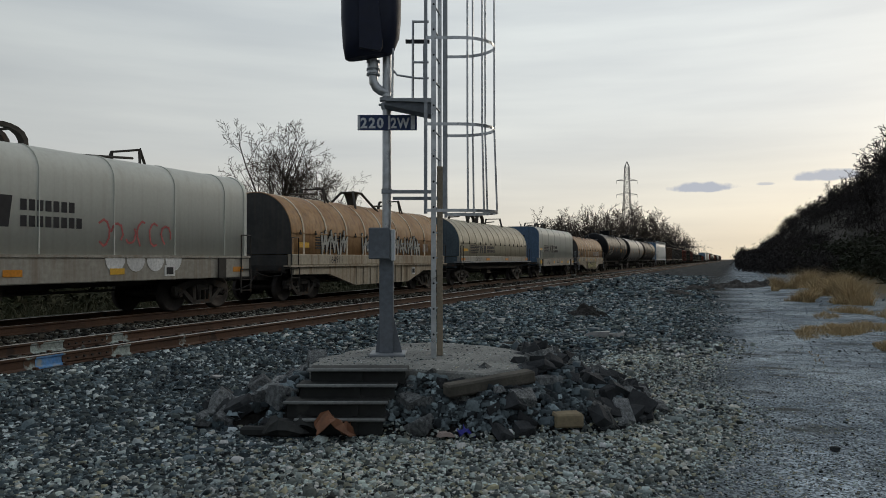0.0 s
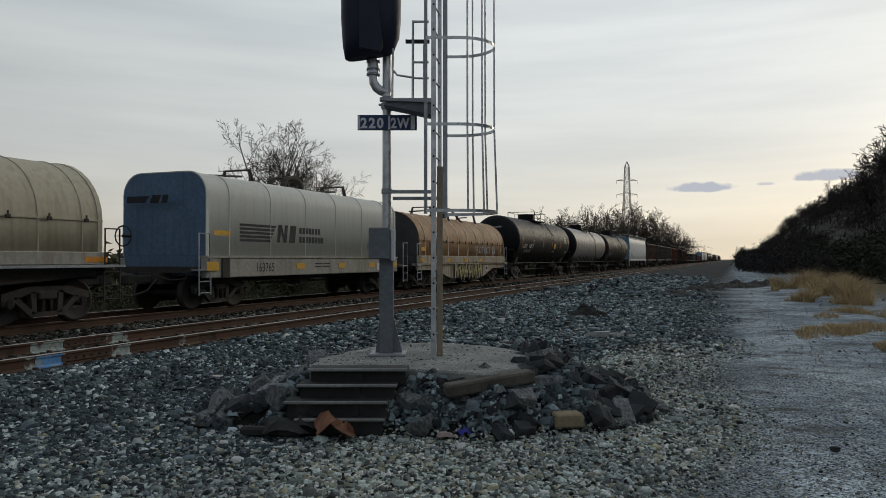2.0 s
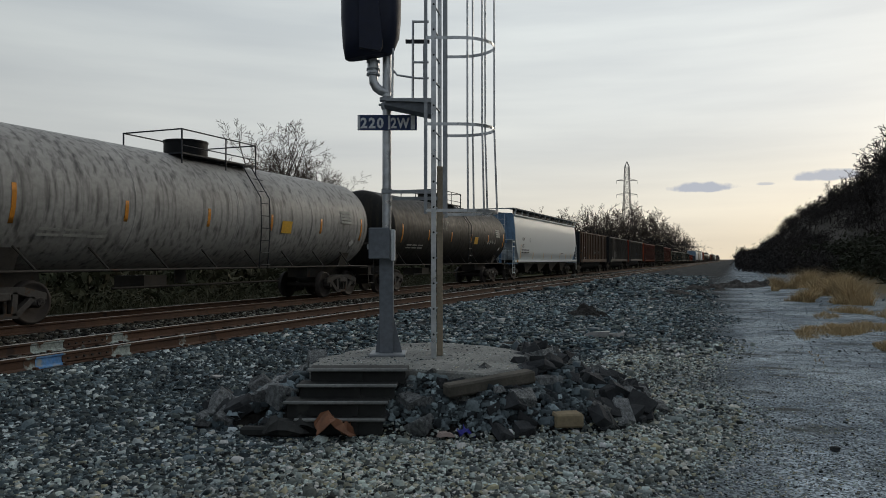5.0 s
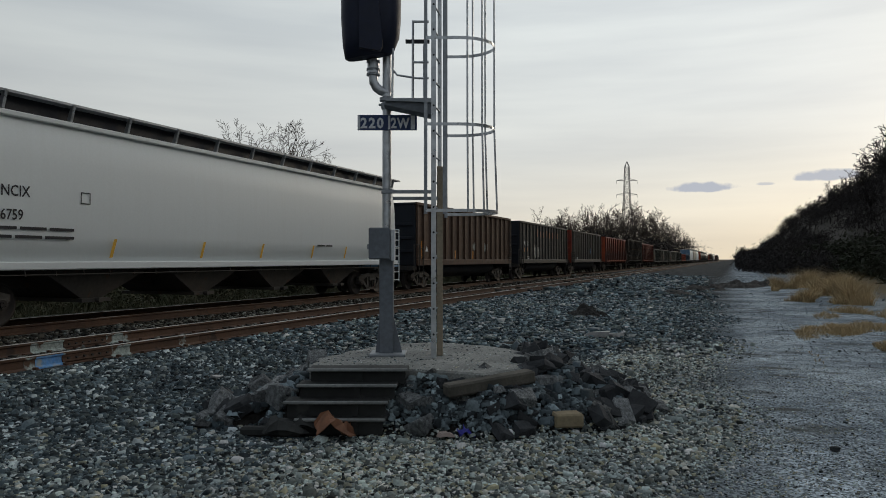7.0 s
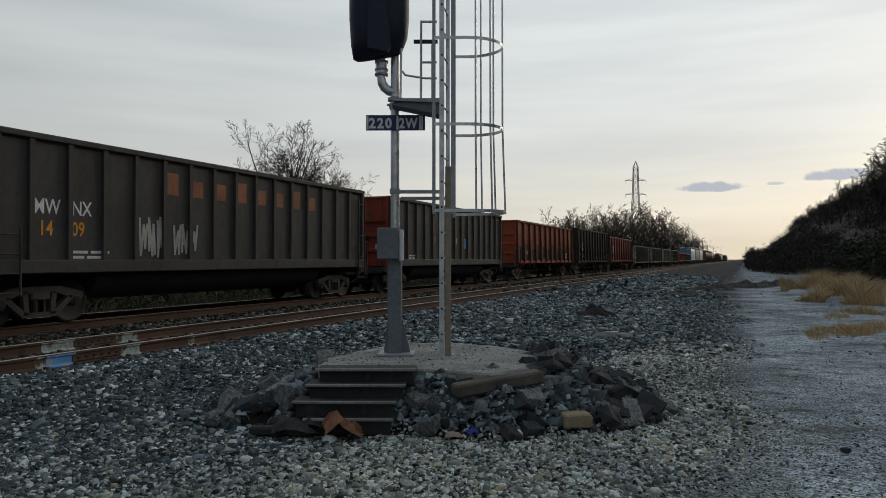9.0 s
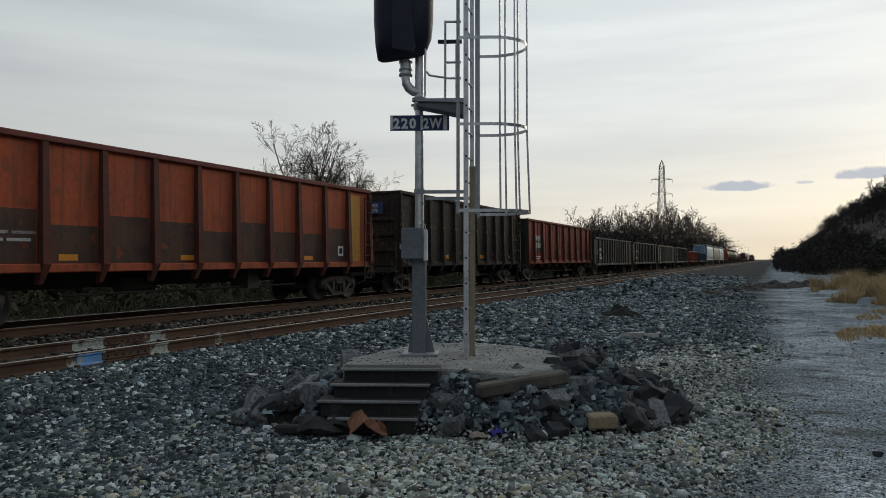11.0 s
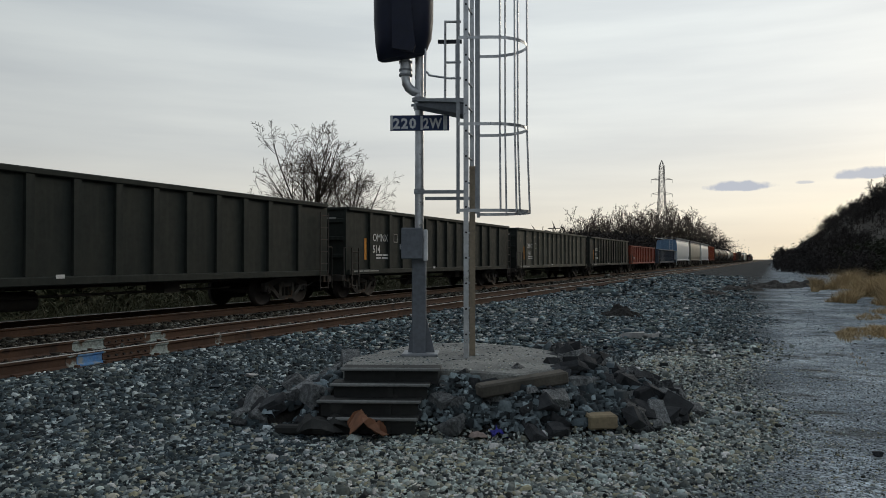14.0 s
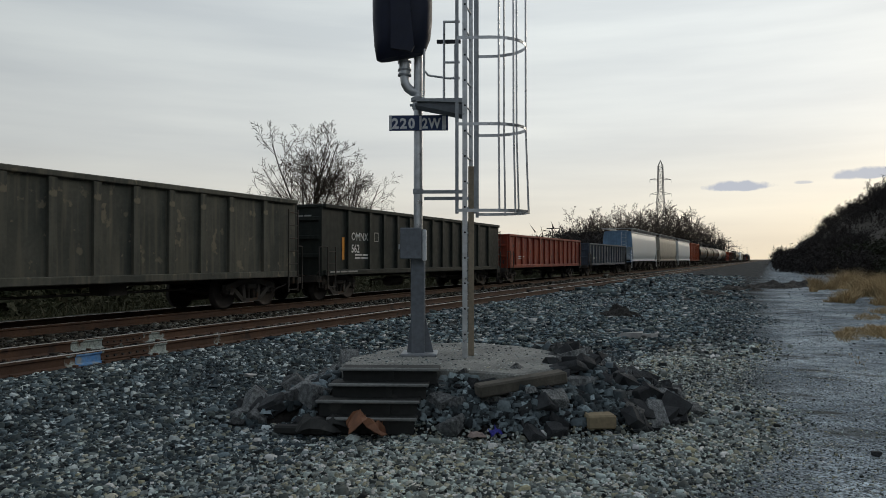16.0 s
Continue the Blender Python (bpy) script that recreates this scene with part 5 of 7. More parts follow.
def stone_mesh(name, v, f, mat):
    me = bpy.data.meshes.new(name)
    me.vertices.add(len(v))
    me.vertices.foreach_set("co", v.ravel())
    me.loops.add(f.size)
    me.loops.foreach_set("vertex_index", f.ravel())
    me.polygons.add(len(f))
    me.polygons.foreach_set("loop_start", np.arange(0, f.size, 3))
    me.update(calc_edges=True)
    me.materials.append(mat)
    return new(name, me)


# a squarish stone with a smaller top and no underside
COBBLE = (np.array([(1, 0.75, -0.5), (-1, 0.75, -0.5), (-1, -0.75, -0.5), (1, -0.75, -0.5), (0.7, 0.5, 0.5), (-0.7, 0.5, 0.5), (-0.7, -0.5, 0.5), (0.7, -0.5, 0.5)], float),
          np.array([(0, 1, 5), (0, 5, 4), (1, 2, 6), (1, 6, 5), (2, 3, 7), (2, 7, 6), (3, 0, 4), (3, 4, 7), (4, 5, 6), (4, 6, 7)]))
SHARD = (np.array([(1.25, 0, 0.55), (-1.25, 0, 0.55), (0, 1.25, -0.55), (0, -1.25, -0.55)], float), np.array([(0, 1, 3), (1, 0, 2), (2, 3, 1), (3, 2, 0)]))


def stones_at(r, x, y, z, s, shape, lift=(-0.2, 0.7), tilt=0.75):
    """Angular stones of radius s at the places given."""
    bv, bf = shape
    n = len(x)
    jit = 1 + r.uniform(-0.34, 0.34, (n, len(bv), 1))
    sc = np.stack([r.uniform(0.75, 1.3, n), r.uniform(0.7, 1.1, n), r.uniform(0.75, 1.35, n)], 1) * s[:, None]
    pts = bv[None] * jit * sc[:, None, :]
    rz, rx = r.uniform(0, 6.28, n), r.uniform(-tilt, tilt, n)
    cz, sz, cx, sx = np.cos(rz)[:, None], np.sin(rz)[:, None], np.cos(rx)[:, None], np.sin(rx)[:, None]
    X, Y, Z = pts[..., 0], pts[..., 1] * cx - pts[..., 2] * sx, pts[..., 1] * sx + pts[..., 2] * cx
    v = np.stack([X * cz - Y * sz + x[:, None], X * sz + Y * cz + y[:, None], Z + (z + s * r.uniform(*lift, n))[:, None]], 2).reshape(-1, 3)
    return v, (bf[None] + (np.arange(n) * len(bv))[:, None, None]).reshape(-1, 3)


def scatter_stones():
    r = np.random.RandomState(3)
    bins = {"ballast": [], "gravel": [], "heap": [], "track": [], "far": []}
    for d0, d1, per, size in ((4.4, 8.0, 2900, 0.0148), (8.0, 14.0, 1000, 0.0205), (14.0, 34.0, 170, 0.034), (34.0, 80.0, 16, 0.075)):
        a0, a1 = radians(-14), radians(57)
        n = int(per * 0.5 * (a1 - a0) * (d1 * d1 - d0 * d0))
        d = np.sqrt(r.uniform(d0 * d0, d1 * d1, n))
        a = r.uniform(a0, a1, n)
        x, y = -d * np.sin(a), d * np.cos(a)
        edge = 0.05 - np.maximum(y - 22, 0) * 0.05 + 0.3 * np.sin(y * 0.9)
        p = np.clip((edge - x) / 1.3 + 0.5, 0.3, 1.0)
        keep = (r.uniform(size=n) < p) & ((x > -8.98) | ((x < -9.46) & (x > -10.51)) | ((x < -11.01) & (x > -13.5)))
        x, y, p, d = x[keep], y[keep], p[keep], d[keep]
        z = np.array([top_z(px, py) for px, py in zip(x, y)])
        s = size * np.exp(r.normal(0, 0.34, len(x))) * np.clip((p - 0.1) * 1.4, 0.42, 1.0)
        s = np.where(np.abs(z - PAD_Z + 0.006) < 0.001, s * 0.34, s)
        s = s * (1 - 0.3 * np.clip((x + 2.6) / 1.6, 0, 1) * np.clip((y - 7) / 3, 0, 1))
        box = (x > -6.6) & (x < -0.3) & (y > 5.6) & (y < 11.4)
        heap = box & (z > 0.09) & (z < PAD_Z - 0.02 + 0.3) & ~((z > PAD_Z - 0.02) & (z < PAD_Z - 0.005))
        light = ~heap & (r.uniform(size=len(x)) < np.clip((8.9 + 9 * np.clip((x + 3.2) / 1.6, 0, 1) - d) / 2.4, 0, 1) * np.clip((x + 5.0) / 1.6, 0.3, 1))
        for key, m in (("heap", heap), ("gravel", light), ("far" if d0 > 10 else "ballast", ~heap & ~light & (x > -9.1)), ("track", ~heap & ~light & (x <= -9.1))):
            if m.any(): bins[key].append((x[m], y[m], z[m], s[m] * {"heap": 1.9, "track": 0.9}.get(key, 1.0)))
    # thinner stone round and behind the standpoint
    n = 26000
    x, y = r.uniform(-8.4, 0.3, n), r.uniform(-9.0, 7.0, n)
    keep = (np.hypot(x, y) < 4.45) | (np.arctan2(-x, y) > radians(56.5)) | (y < 0)
    x, y = x[keep], y[keep]
    bins["ballast"].append((x, y, np.array([ground_z(a, b) for a, b in zip(x, y)]), 0.03 * np.exp(r.normal(0, 0.3, len(x)))))
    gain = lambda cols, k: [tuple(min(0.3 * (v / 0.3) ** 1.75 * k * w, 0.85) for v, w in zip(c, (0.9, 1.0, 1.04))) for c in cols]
    dark = [(0.035, 0.041, 0.045), (0.085, 0.099, 0.105), (0.165, 0.188, 0.197), (0.08, 0.088, 0.087), (0.29, 0.318, 0.325), (0.125, 0.144, 0.152), (0.22, 0.226, 0.206), (0.62, 0.66, 0.66)]
    pale = [(0.04, 0.043, 0.043), (0.15, 0.158, 0.156), (0.44, 0.45, 0.425), (0.10, 0.097, 0.082), (0.66, 0.67, 0.635), (0.24, 0.25, 0.25), (0.48, 0.44, 0.34), (0.92, 0.93, 0.90)]
    brown = [(0.04, 0.036, 0.032), (0.09, 0.08, 0.07), (0.15, 0.135, 0.115), (0.07, 0.06, 0.05), (0.22, 0.205, 0.18), (0.32, 0.31, 0.29)]
    soot = [(0.03, 0.032, 0.034), (0.11, 0.12, 0.125), (0.23, 0.25, 0.255), (0.07, 0.076, 0.078), (0.36, 0.385, 0.39)]
    for key, shape, cols, label, cat in (("ballast", COBBLE, dark, "loose dark grey angular ballast stones", "gravel"), ("far", SHARD, dark, "loose grey ballast stones along the far trackside", "gravel"), ("track", SHARD, brown, "brown dusty ballast stones between the rails", "gravel"), ("gravel", COBBLE, pale, "loose pale and dark gravel in the foreground", "gravel"), ("heap", COBBLE, soot, "small dark bits of broken rubble", "rubble")):
        V, F, base = [], [], 0
        for x, y, z, s in bins[key]:
            v, f = stones_at(r, x, y, z, s, shape)
            V.append(v)
            F.append(f + base)
            base += len(v)
        # far: the dark list brightened 1.8 in colour, against the shards' dark shading
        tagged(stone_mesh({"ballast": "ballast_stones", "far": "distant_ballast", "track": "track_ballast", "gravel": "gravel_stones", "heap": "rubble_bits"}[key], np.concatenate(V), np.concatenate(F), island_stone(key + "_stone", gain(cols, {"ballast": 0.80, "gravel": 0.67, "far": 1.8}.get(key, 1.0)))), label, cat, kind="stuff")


scatter_stones()


# ---- trees, woods, grass ----
M_bark = surf("grey_bark", (0.085, 0.07, 0.06), (0.06, 0.05, 0.044), 0.9, grain=12, bump=0)
M_twig = surf("brown_twigs", (0.095, 0.072, 0.058), (0.07, 0.055, 0.045), 0.9, grain=3, bump=0)
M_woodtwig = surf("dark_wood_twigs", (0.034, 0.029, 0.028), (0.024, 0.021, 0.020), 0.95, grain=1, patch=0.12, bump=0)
M_evergreen = surf("dull_evergreen", (0.022, 0.030, 0.015), (0.03, 0.03, 0.018), 0.9, grain=2, patch=0.3, bump=0)
M_drygrass = surf("dry_tan_grass", (0.60, 0.45, 0.25), (0.38, 0.28, 0.15), 0.9, grain=2, patch=0.35, bump=0)
M_weed = surf("dull_green_weeds", (0.05, 0.06, 0.03), (0.085, 0.075, 0.045), 0.9, grain=2, patch=0.4, bump=0)


def grow(seed, height, limbs=5, sides=(6, 5, 4), width=0.36):
    """Branch pieces of a bare tree: (from, to, r0, r1, level). Limbs fork low and rise; side shoots are longest near a limb's foot."""
    g = random.Random(seed)
    out = []

    def swing(d, ang):
        u = d.orthogonal().normalized()
        u.rotate(Quaternion(d, g.uniform(0, 6.283)))
        return (d * math.cos(ang) + u * math.sin(ang)).normalized()

    def limb(p, d, length, r, lev, rise):
        n = 5 if lev < 2 else 3 if lev == 2 else 2
        pts = [(p, d)]
        for k in range(n):
            d = (d + Vector((g.gauss(0, 1), g.gauss(0, 1), g.gauss(0, 1))) * (0.05 + 0.035 * lev) + Vector((0, 0, rise))).normalized()
            q = p + d * length / n
            out.append((p, q, r * (1 - 0.72 * k / n), r * (1 - 0.72 * (k + 1) / n), lev))
            p = q
            pts.append((p, d))
        if lev > len(sides): return
        m = sides[lev - 1]
        for k in range(m):
            t = 0.22 + 0.74 * (k + g.random()) / m
            i = min(int(t * n), n - 1)
            a, da = pts[i]
            at = a + (pts[i + 1][0] - a) * (t * n - i)
            limb(at, swing(da, radians(g.uniform(30, 65))), length * (0.62 - 0.34 * t) * (1.0 if lev == 1 else 0.85) * g.uniform(0.75, 1.2), r * (1 - 0.72 * t) * 0.55, lev + 1, 0.05)

    stem = height * 0.24
    out.append((Vector((0, 0, -0.3)), Vector((0.04 * height * g.uniform(-1, 1) * 0.3, 0, stem)), height * 0.017, height * 0.014, 0))
    foot = out[0][1]
    for k in range(limbs):
        a = k * 6.283 / limbs + g.uniform(-0.5, 0.5)
        lean = width * g.uniform(0.35, 1.25) * (0.35 if k == 0 else 1.0)
        d = Vector((math.cos(a) * lean, math.sin(a) * lean, 1)).normalized()
        limb(foot - Vector((0, 0, stem * g.uniform(0, 0.35))), d, height * (0.80 if k == 0 else g.uniform(0.52, 0.78)), height * 0.0085, 1, 0.015)
    top = max(b.z for _, b, _, _, _ in out)
    k = height / top
    return [(a * k, b * k, r0, r1, l) for a, b, r0, r1, l in out]


def seg_form(segs, sides, thin=1.0, least=0.0):
    f = Form()
    for a, b, r0, r1, l in segs: f.tube(a, b, max(r0 * thin, least), sides, max(r1 * thin, least * 0.8), cap=False)
    return f


def fast_mesh(name, form, mat):
    me = bpy.data.meshes.new(name)
    me.from_pydata(form.v, [], form.f)
    me.materials.append(mat)
    return me


TREES = []
for seed, limbs, sides, width in ((1, 6, (7, 6, 3), 0.5), (7, 6, (7, 6, 3), 0.55), (12, 6, (7, 6, 3), 0.5), (23, 6, (7, 6, 3), 0.55), (41, 8, (10, 7, 6), 0.30), (44, 7, (9, 7, 6), 0.30)):
    segs = grow(seed, 10.0, limbs, sides, width)
    fine = sides[2] > 4
    TREES.append((fast_mesh("trunk", seg_form([q for q in segs if q[4] < 2], 6, 1.0, 0.02), M_bark), fast_mesh("crown", seg_form([q for q in segs if q[4] >= 2], 3, 1.0, 0.010 if fine else 0.022), M_twig)))


def bare_tree(i, x, y, height, label, z=-0.3, turn=0.0, wide=1.0):
    tr = thing("bare_tree", label, "tree", "bare trees beyond the tracks", Matrix.LocRotScale((x, y, z), Euler((0, 0, turn)), (height / 10 * wide, height / 10 * wide, height / 10)))
    part("trunk", TREES[i][0], None, tr)
    part("crown", TREES[i][1], None, tr)
    return tr


NEARTREE = "leafless branching tree standing beyond the train"
bare_tree(4, -40.3, 58.5, 15.9, NEARTREE, turn=3.4, wide=1.05)
bare_tree(5, -38.0, 62.6, 12.6, NEARTREE, turn=2.0, wide=0.95)
bare_tree(5, -42.0, 59.5, 9.0, NEARTREE, turn=4.0, wide=1.1)
bare_tree(4, -39.4, 61.5, 8.6, NEARTREE, turn=1.0, wide=1.0)
FARTREE = "leafless tree in the dark tree line beyond the train"
g = random.Random(9)
for k in range(27):
    ang = 14.6 - 11.2 * (k / 26) ** 0.9 + g.uniform(-.25, .25)
    lat = 34 + g.uniform(-4, 9)
    y = lat / math.tan(radians(ang))
    px_top = 96 if ang > 9.5 else (103 if ang > 6.6 else 48 + 55 * (ang - 3.3) / 3.3)
    if ang > 13.6: px_top = 70
    h = px_top * g.uniform(0.84, 1.04) / 1300 * math.hypot(lat, y) * 0.985 + 1.75 + 0.3
    bare_tree(k % 4, -lat, y, h, FARTREE, turn=g.uniform(0, 6.28), wide=g.uniform(0.9, 1.25))


def thicket(name, spots, mat, label, cat, n_each, leaf, rise=1.0, seed=0):
    """Brushwood and leaves as one body of small slivers."""
    r = np.random.RandomState(seed)
    V = []
    for x, y, z, rx, ry, h in spots:
        k = n_each
        u = r.normal(0, 0.45, (k, 3))
        c = np.stack([x + u[:, 0] * rx, y + u[:, 1] * ry, z + np.abs(r.beta(1.3, 1.8, k)) * h], 1)
        d = r.normal(0, 1, (k, 3)) * (1, 1, rise)
        d /= np.linalg.norm(d, axis=1)[:, None]
        w = np.cross(d, r.normal(0, 1, (k, 3)))
        w /= np.linalg.norm(w, axis=1)[:, None] + 1e-9
        ln = leaf[0] * r.uniform(0.6, 1.5, (k, 1))
        V.append(np.stack([c - w * leaf[1], c + w * leaf[1], c + d * ln], 1))
    v = np.concatenate(V).reshape(-1, 3)
    n = len(v) // 3
    me = bpy.data.meshes.new(name)
    me.vertices.add(len(v))
    me.vertices.foreach_set("co", v.ravel())
    me.loops.add(len(v))
    me.loops.foreach_set("vertex_index", np.arange(len(v)))
    me.polygons.add(n)
    me.polygons.foreach_set("loop_start", np.arange(0, len(v), 3))
    me.update(calc_edges=True)
    me.materials.append(mat)
    return tagged(new(name, me), label, cat, kind="stuff")


g = random.Random(2)
spots = []
for k in range(90):
    ang = 14.8 - 11.5 * (k / 89)
    lat = 30 + g.uniform(-3, 8)
    y = lat / math.tan(radians(ang))
    spots.append((-lat, y, -0.5, 4 + y / 60, 6 + y / 25, 4.6 + y / 50))
thicket("tree_line_brush", spots, M_woodtwig, "dark brush filling the far tree line", "brush", 500, (1.3, 0.10), 1.5, 1)


# the wooded ridge
def ridge_z(x, y):
    t = smooth01((x - 11 - 4 * noise.noise((y * 0.01, 0, 0))) / 30)
    return t * (25.5 + 3.0 * noise.noise((x * 0.03, y * 0.02, 5))) * smooth01((y + 40) / 60)


f = Form()
xs, ys = [8 + 3 * i for i in range(40)], [-60 + 16 * j for j in range(75)]
f.add([(x, y, ridge_z(x, y) - 0.15) for y in ys for x in xs], [(j * 40 + i, j * 40 + i + 1, (j + 1) * 40 + i + 1, (j + 1) * 40 + i) for j in range(74) for i in range(39)], True)
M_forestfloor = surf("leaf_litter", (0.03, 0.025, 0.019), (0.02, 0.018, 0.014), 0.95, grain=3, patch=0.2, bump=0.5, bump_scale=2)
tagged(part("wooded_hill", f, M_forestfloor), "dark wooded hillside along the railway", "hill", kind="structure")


def ridge_wood():
    g2 = random.Random(5)
    kinds = []
    for sd in (31, 32, 33, 34, 35):
        s = grow(sd, 10.0, 4, (6, 4), 0.75)
        fm = seg_form(s, 3, 1.3, 0.07)
        kinds.append((np.array([tuple(p) for p in fm.v]), np.array([q for q in fm.f])))
    V, F, base = [], [], 0
    for k in range(180):
        y = 45 + 620 * (k / 180) ** 1.5 + g2.uniform(-4, 4)
        x = 13 + 34 * g2.random() ** 0.8
        h = g2.uniform(6.0, 9.5) * (0.75 if x < 18 else 1)
        kv, kf = kinds[g2.randrange(5)]
        a = g2.uniform(0, 6.28)
        c, s = math.cos(a) * h / 10 * 1.15, math.sin(a) * h / 10 * 1.15
        V.append(np.stack([kv[:, 0] * c - kv[:, 1] * s + x, kv[:, 0] * s + kv[:, 1] * c + y, kv[:, 2] * h / 10 + ridge_z(x, y) - 0.2], 1))
        F.append(kf + base)
        base += len(kv)
    v, f2 = np.concatenate(V), np.concatenate(F)
    me = bpy.data.meshes.new("hill_wood")
    me.vertices.add(len(v))
    me.vertices.foreach_set("co", v.ravel())
    me.loops.add(f2.size)
    me.loops.foreach_set("vertex_index", f2.ravel())
    me.polygons.add(len(f2))
    me.polygons.foreach_set("loop_start", np.arange(0, f2.size, 4))
    me.update(calc_edges=True)
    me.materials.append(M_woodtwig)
    return tagged(new("hill_wood", me), "dense leafless dark wood covering the hillside", "woods", kind="stuff")


ridge_wood()
g = random.Random(8)
spots = []
for k in range(260):
    y = 50 + 560 * (k / 260) ** 1.5
    x = 12 + 34 * g.random() ** 0.9
    spots.append((x, y, ridge_z(x, y) - 0.2, 2.5 + y / 120, 4 + y / 30, 3.6))
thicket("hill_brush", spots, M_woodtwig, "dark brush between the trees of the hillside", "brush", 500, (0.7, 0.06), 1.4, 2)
spots = [(10 + 5 * g.random(), 55 + 240 * g.random() ** 1.4, 0, 2.2, 4, 3.2 + 1.4 * g.random()) for _ in range(70)]
thicket("hill_shrubs", spots, M_evergreen, "dull green shrubs at the foot of the wooded hill", "shrubs", 420, (0.5, 0.10), 0.8, 3)
spots = [(3.0 + 5 * g.random(), 70 + 150 * g.random(), 0, 1.6, 4, 2.4 + 1.5 * g.random()) for _ in range(40)] + [(0.9 + 3.2 * g.random(), 105 + 130 * g.random(), 0, 1.3, 4, 2.6 + 1.6 * g.random()) for _ in range(34)]
thicket("verge_shrubs", spots, M_woodtwig, "dark leafless shrubs beside the gravel way", "shrubs", 420, (0.6, 0.06), 1.2, 4)
# a small evergreen by the line
ev = thing("small_evergreen", "small dark evergreen tree beside the line", "tree", m=pose(1.55, 150, 0))
part("trunk", Form().tube((0, 0, -0.2), (0, 0, 3.4), 0.09, 6, 0.03), M_bark, ev)
r = np.random.RandomState(6)
f = Form()
for k in range(700):
    h = 0.9 + 3.1 * r.beta(1.1, 1.5)
    w = 1.5 * (1 - (h - 0.7) / 3.8) * (0.75 + 0.35 * math.sin(h * 5)) * math.sqrt(r.rand())
    a = r.uniform(0, 6.28)
    c = Vector((w * math.cos(a), w * math.sin(a), h))
    d = Vector((math.cos(a), math.sin(a), 0.3)) * 0.28
    s = Vector((-math.sin(a), math.cos(a), 0)) * 0.10
    f.add([c - s, c + s, c + d], [(0, 1, 2)])
part("crown", f, M_evergreen, ev)


def grass(name, spots, mat, label, n, tall, width, seed):
    r = np.random.RandomState(seed)
    V = []
    for x0, x1, y0, y1, share in spots:
        k = int(n * share)
        x, y = r.uniform(x0, x1, k), r.uniform(y0, y1, k)
        rim = np.maximum(np.abs(2 * (x - x0) / (x1 - x0) - 1), np.abs(2 * (y - y0) / (y1 - y0) - 1)) ** 4
        ok = np.array([noise.noise((a * 0.7, b * 0.4, seed)) for a, b in zip(x, y)]) > -0.15 + 0.6 * rim * r.uniform(0.3, 1.2, k)
        x, y = x[ok], y[ok]
        k = len(x)
        z = np.array([ground_z(a, b) for a, b in zip(x, y)]) - 0.02
        clump = np.array([noise.noise((a * 1.3, b * 0.8, seed + 9)) for a, b in zip(x, y)])
        h = tall * r.uniform(0.35, 1.2) * r.uniform(0.3, 1.1, k) * np.clip(0.8 + 1.3 * clump, 0.2, 1.5)
        a = r.uniform(0, 6.28, k)
        lean = h * r.uniform(0.1, 1.3, k)
        b = r.uniform(0, 6.28, k)
        p = np.stack([x, y, z], 1)
        s = np.stack([np.cos(a), np.sin(a), a * 0], 1) * width
        mid = p + np.stack([np.cos(b) * lean * .35, np.sin(b) * lean * .35, h * .6], 1)
        tip = p + np.stack([np.cos(b) * lean, np.sin(b) * lean, h], 1)
        V.append(np.stack([p - s, p + s, mid + s * .8, p - s, mid + s * .8, mid - s * .8, mid - s * .8, mid + s * .8, tip], 1).reshape(-1, 3))
    v = np.concatenate(V)
    me = bpy.data.meshes.new(name)
    me.vertices.add(len(v))
    me.vertices.foreach_set("co", v.ravel())
    me.loops.add(len(v))
    me.loops.foreach_set("vertex_index", np.arange(len(v)))
    me.polygons.add(len(v) // 3)
    me.polygons.foreach_set("loop_start", np.arange(0, len(v), 3))
    me.update(calc_edges=True)
    me.materials.append(mat)
    return tagged(new(name, me), label, "grass", kind="stuff")


grass("dry_grass", [(a, a + w, b, b + 1.6 * w, 0.03) for a, b, w in [(1.5 + 0.022 * (b - 31) + 3.0 * g.random(), b, g.uniform(0.5, 1.3)) for b in [31 + 26 * (k / 38) ** 1.3 for k in range(38)]]], M_drygrass, "tall dry tan grass beside the gravel way", 30000, 0.95, 0.011, 1)
grass("trodden_straw", [(1.3, 4.2, 14, 21, 0.65), (2.2, 5.5, 21, 28, 0.35)], M_drygrass, "sparse trodden straw on the gravel way", 24000, 0.24, 0.008, 2)
grass("track_weeds", [(-24, -18.2, 4, 70, 1.0)], M_weed, "low green and brown weeds behind the tracks", 14000, 0.65, 0.02, 3)
spots = [(-21 - 3 * g.random(), 6 + 60 * g.random(), -0.6, 0.7, 1.2, 1.5) for _ in range(26)]
thicket("track_brush", spots, M_weed, "low scrub growing behind the tracks", "brush", 260, (0.22, 0.03), 1.0, 7)


spots = [(-25 - 9 * g.random(), -4 + 170 * g.random() ** 1.2, -0.6, 1.6, 3.0, 2.4 + 1.4 * g.random()) for _ in range(80)]
thicket("railside_brush", spots, M_weed, "dark scrub and brush along the far side of the railway", "brush", 700, (0.5, 0.12), 1.1, 11)


# ---- pylon and poles ----
M_lattice = surf("pylon_steel", (0.16, 0.155, 0.155), (0.12, 0.12, 0.12), 0.7, 0.2, grain=3, bump=0)


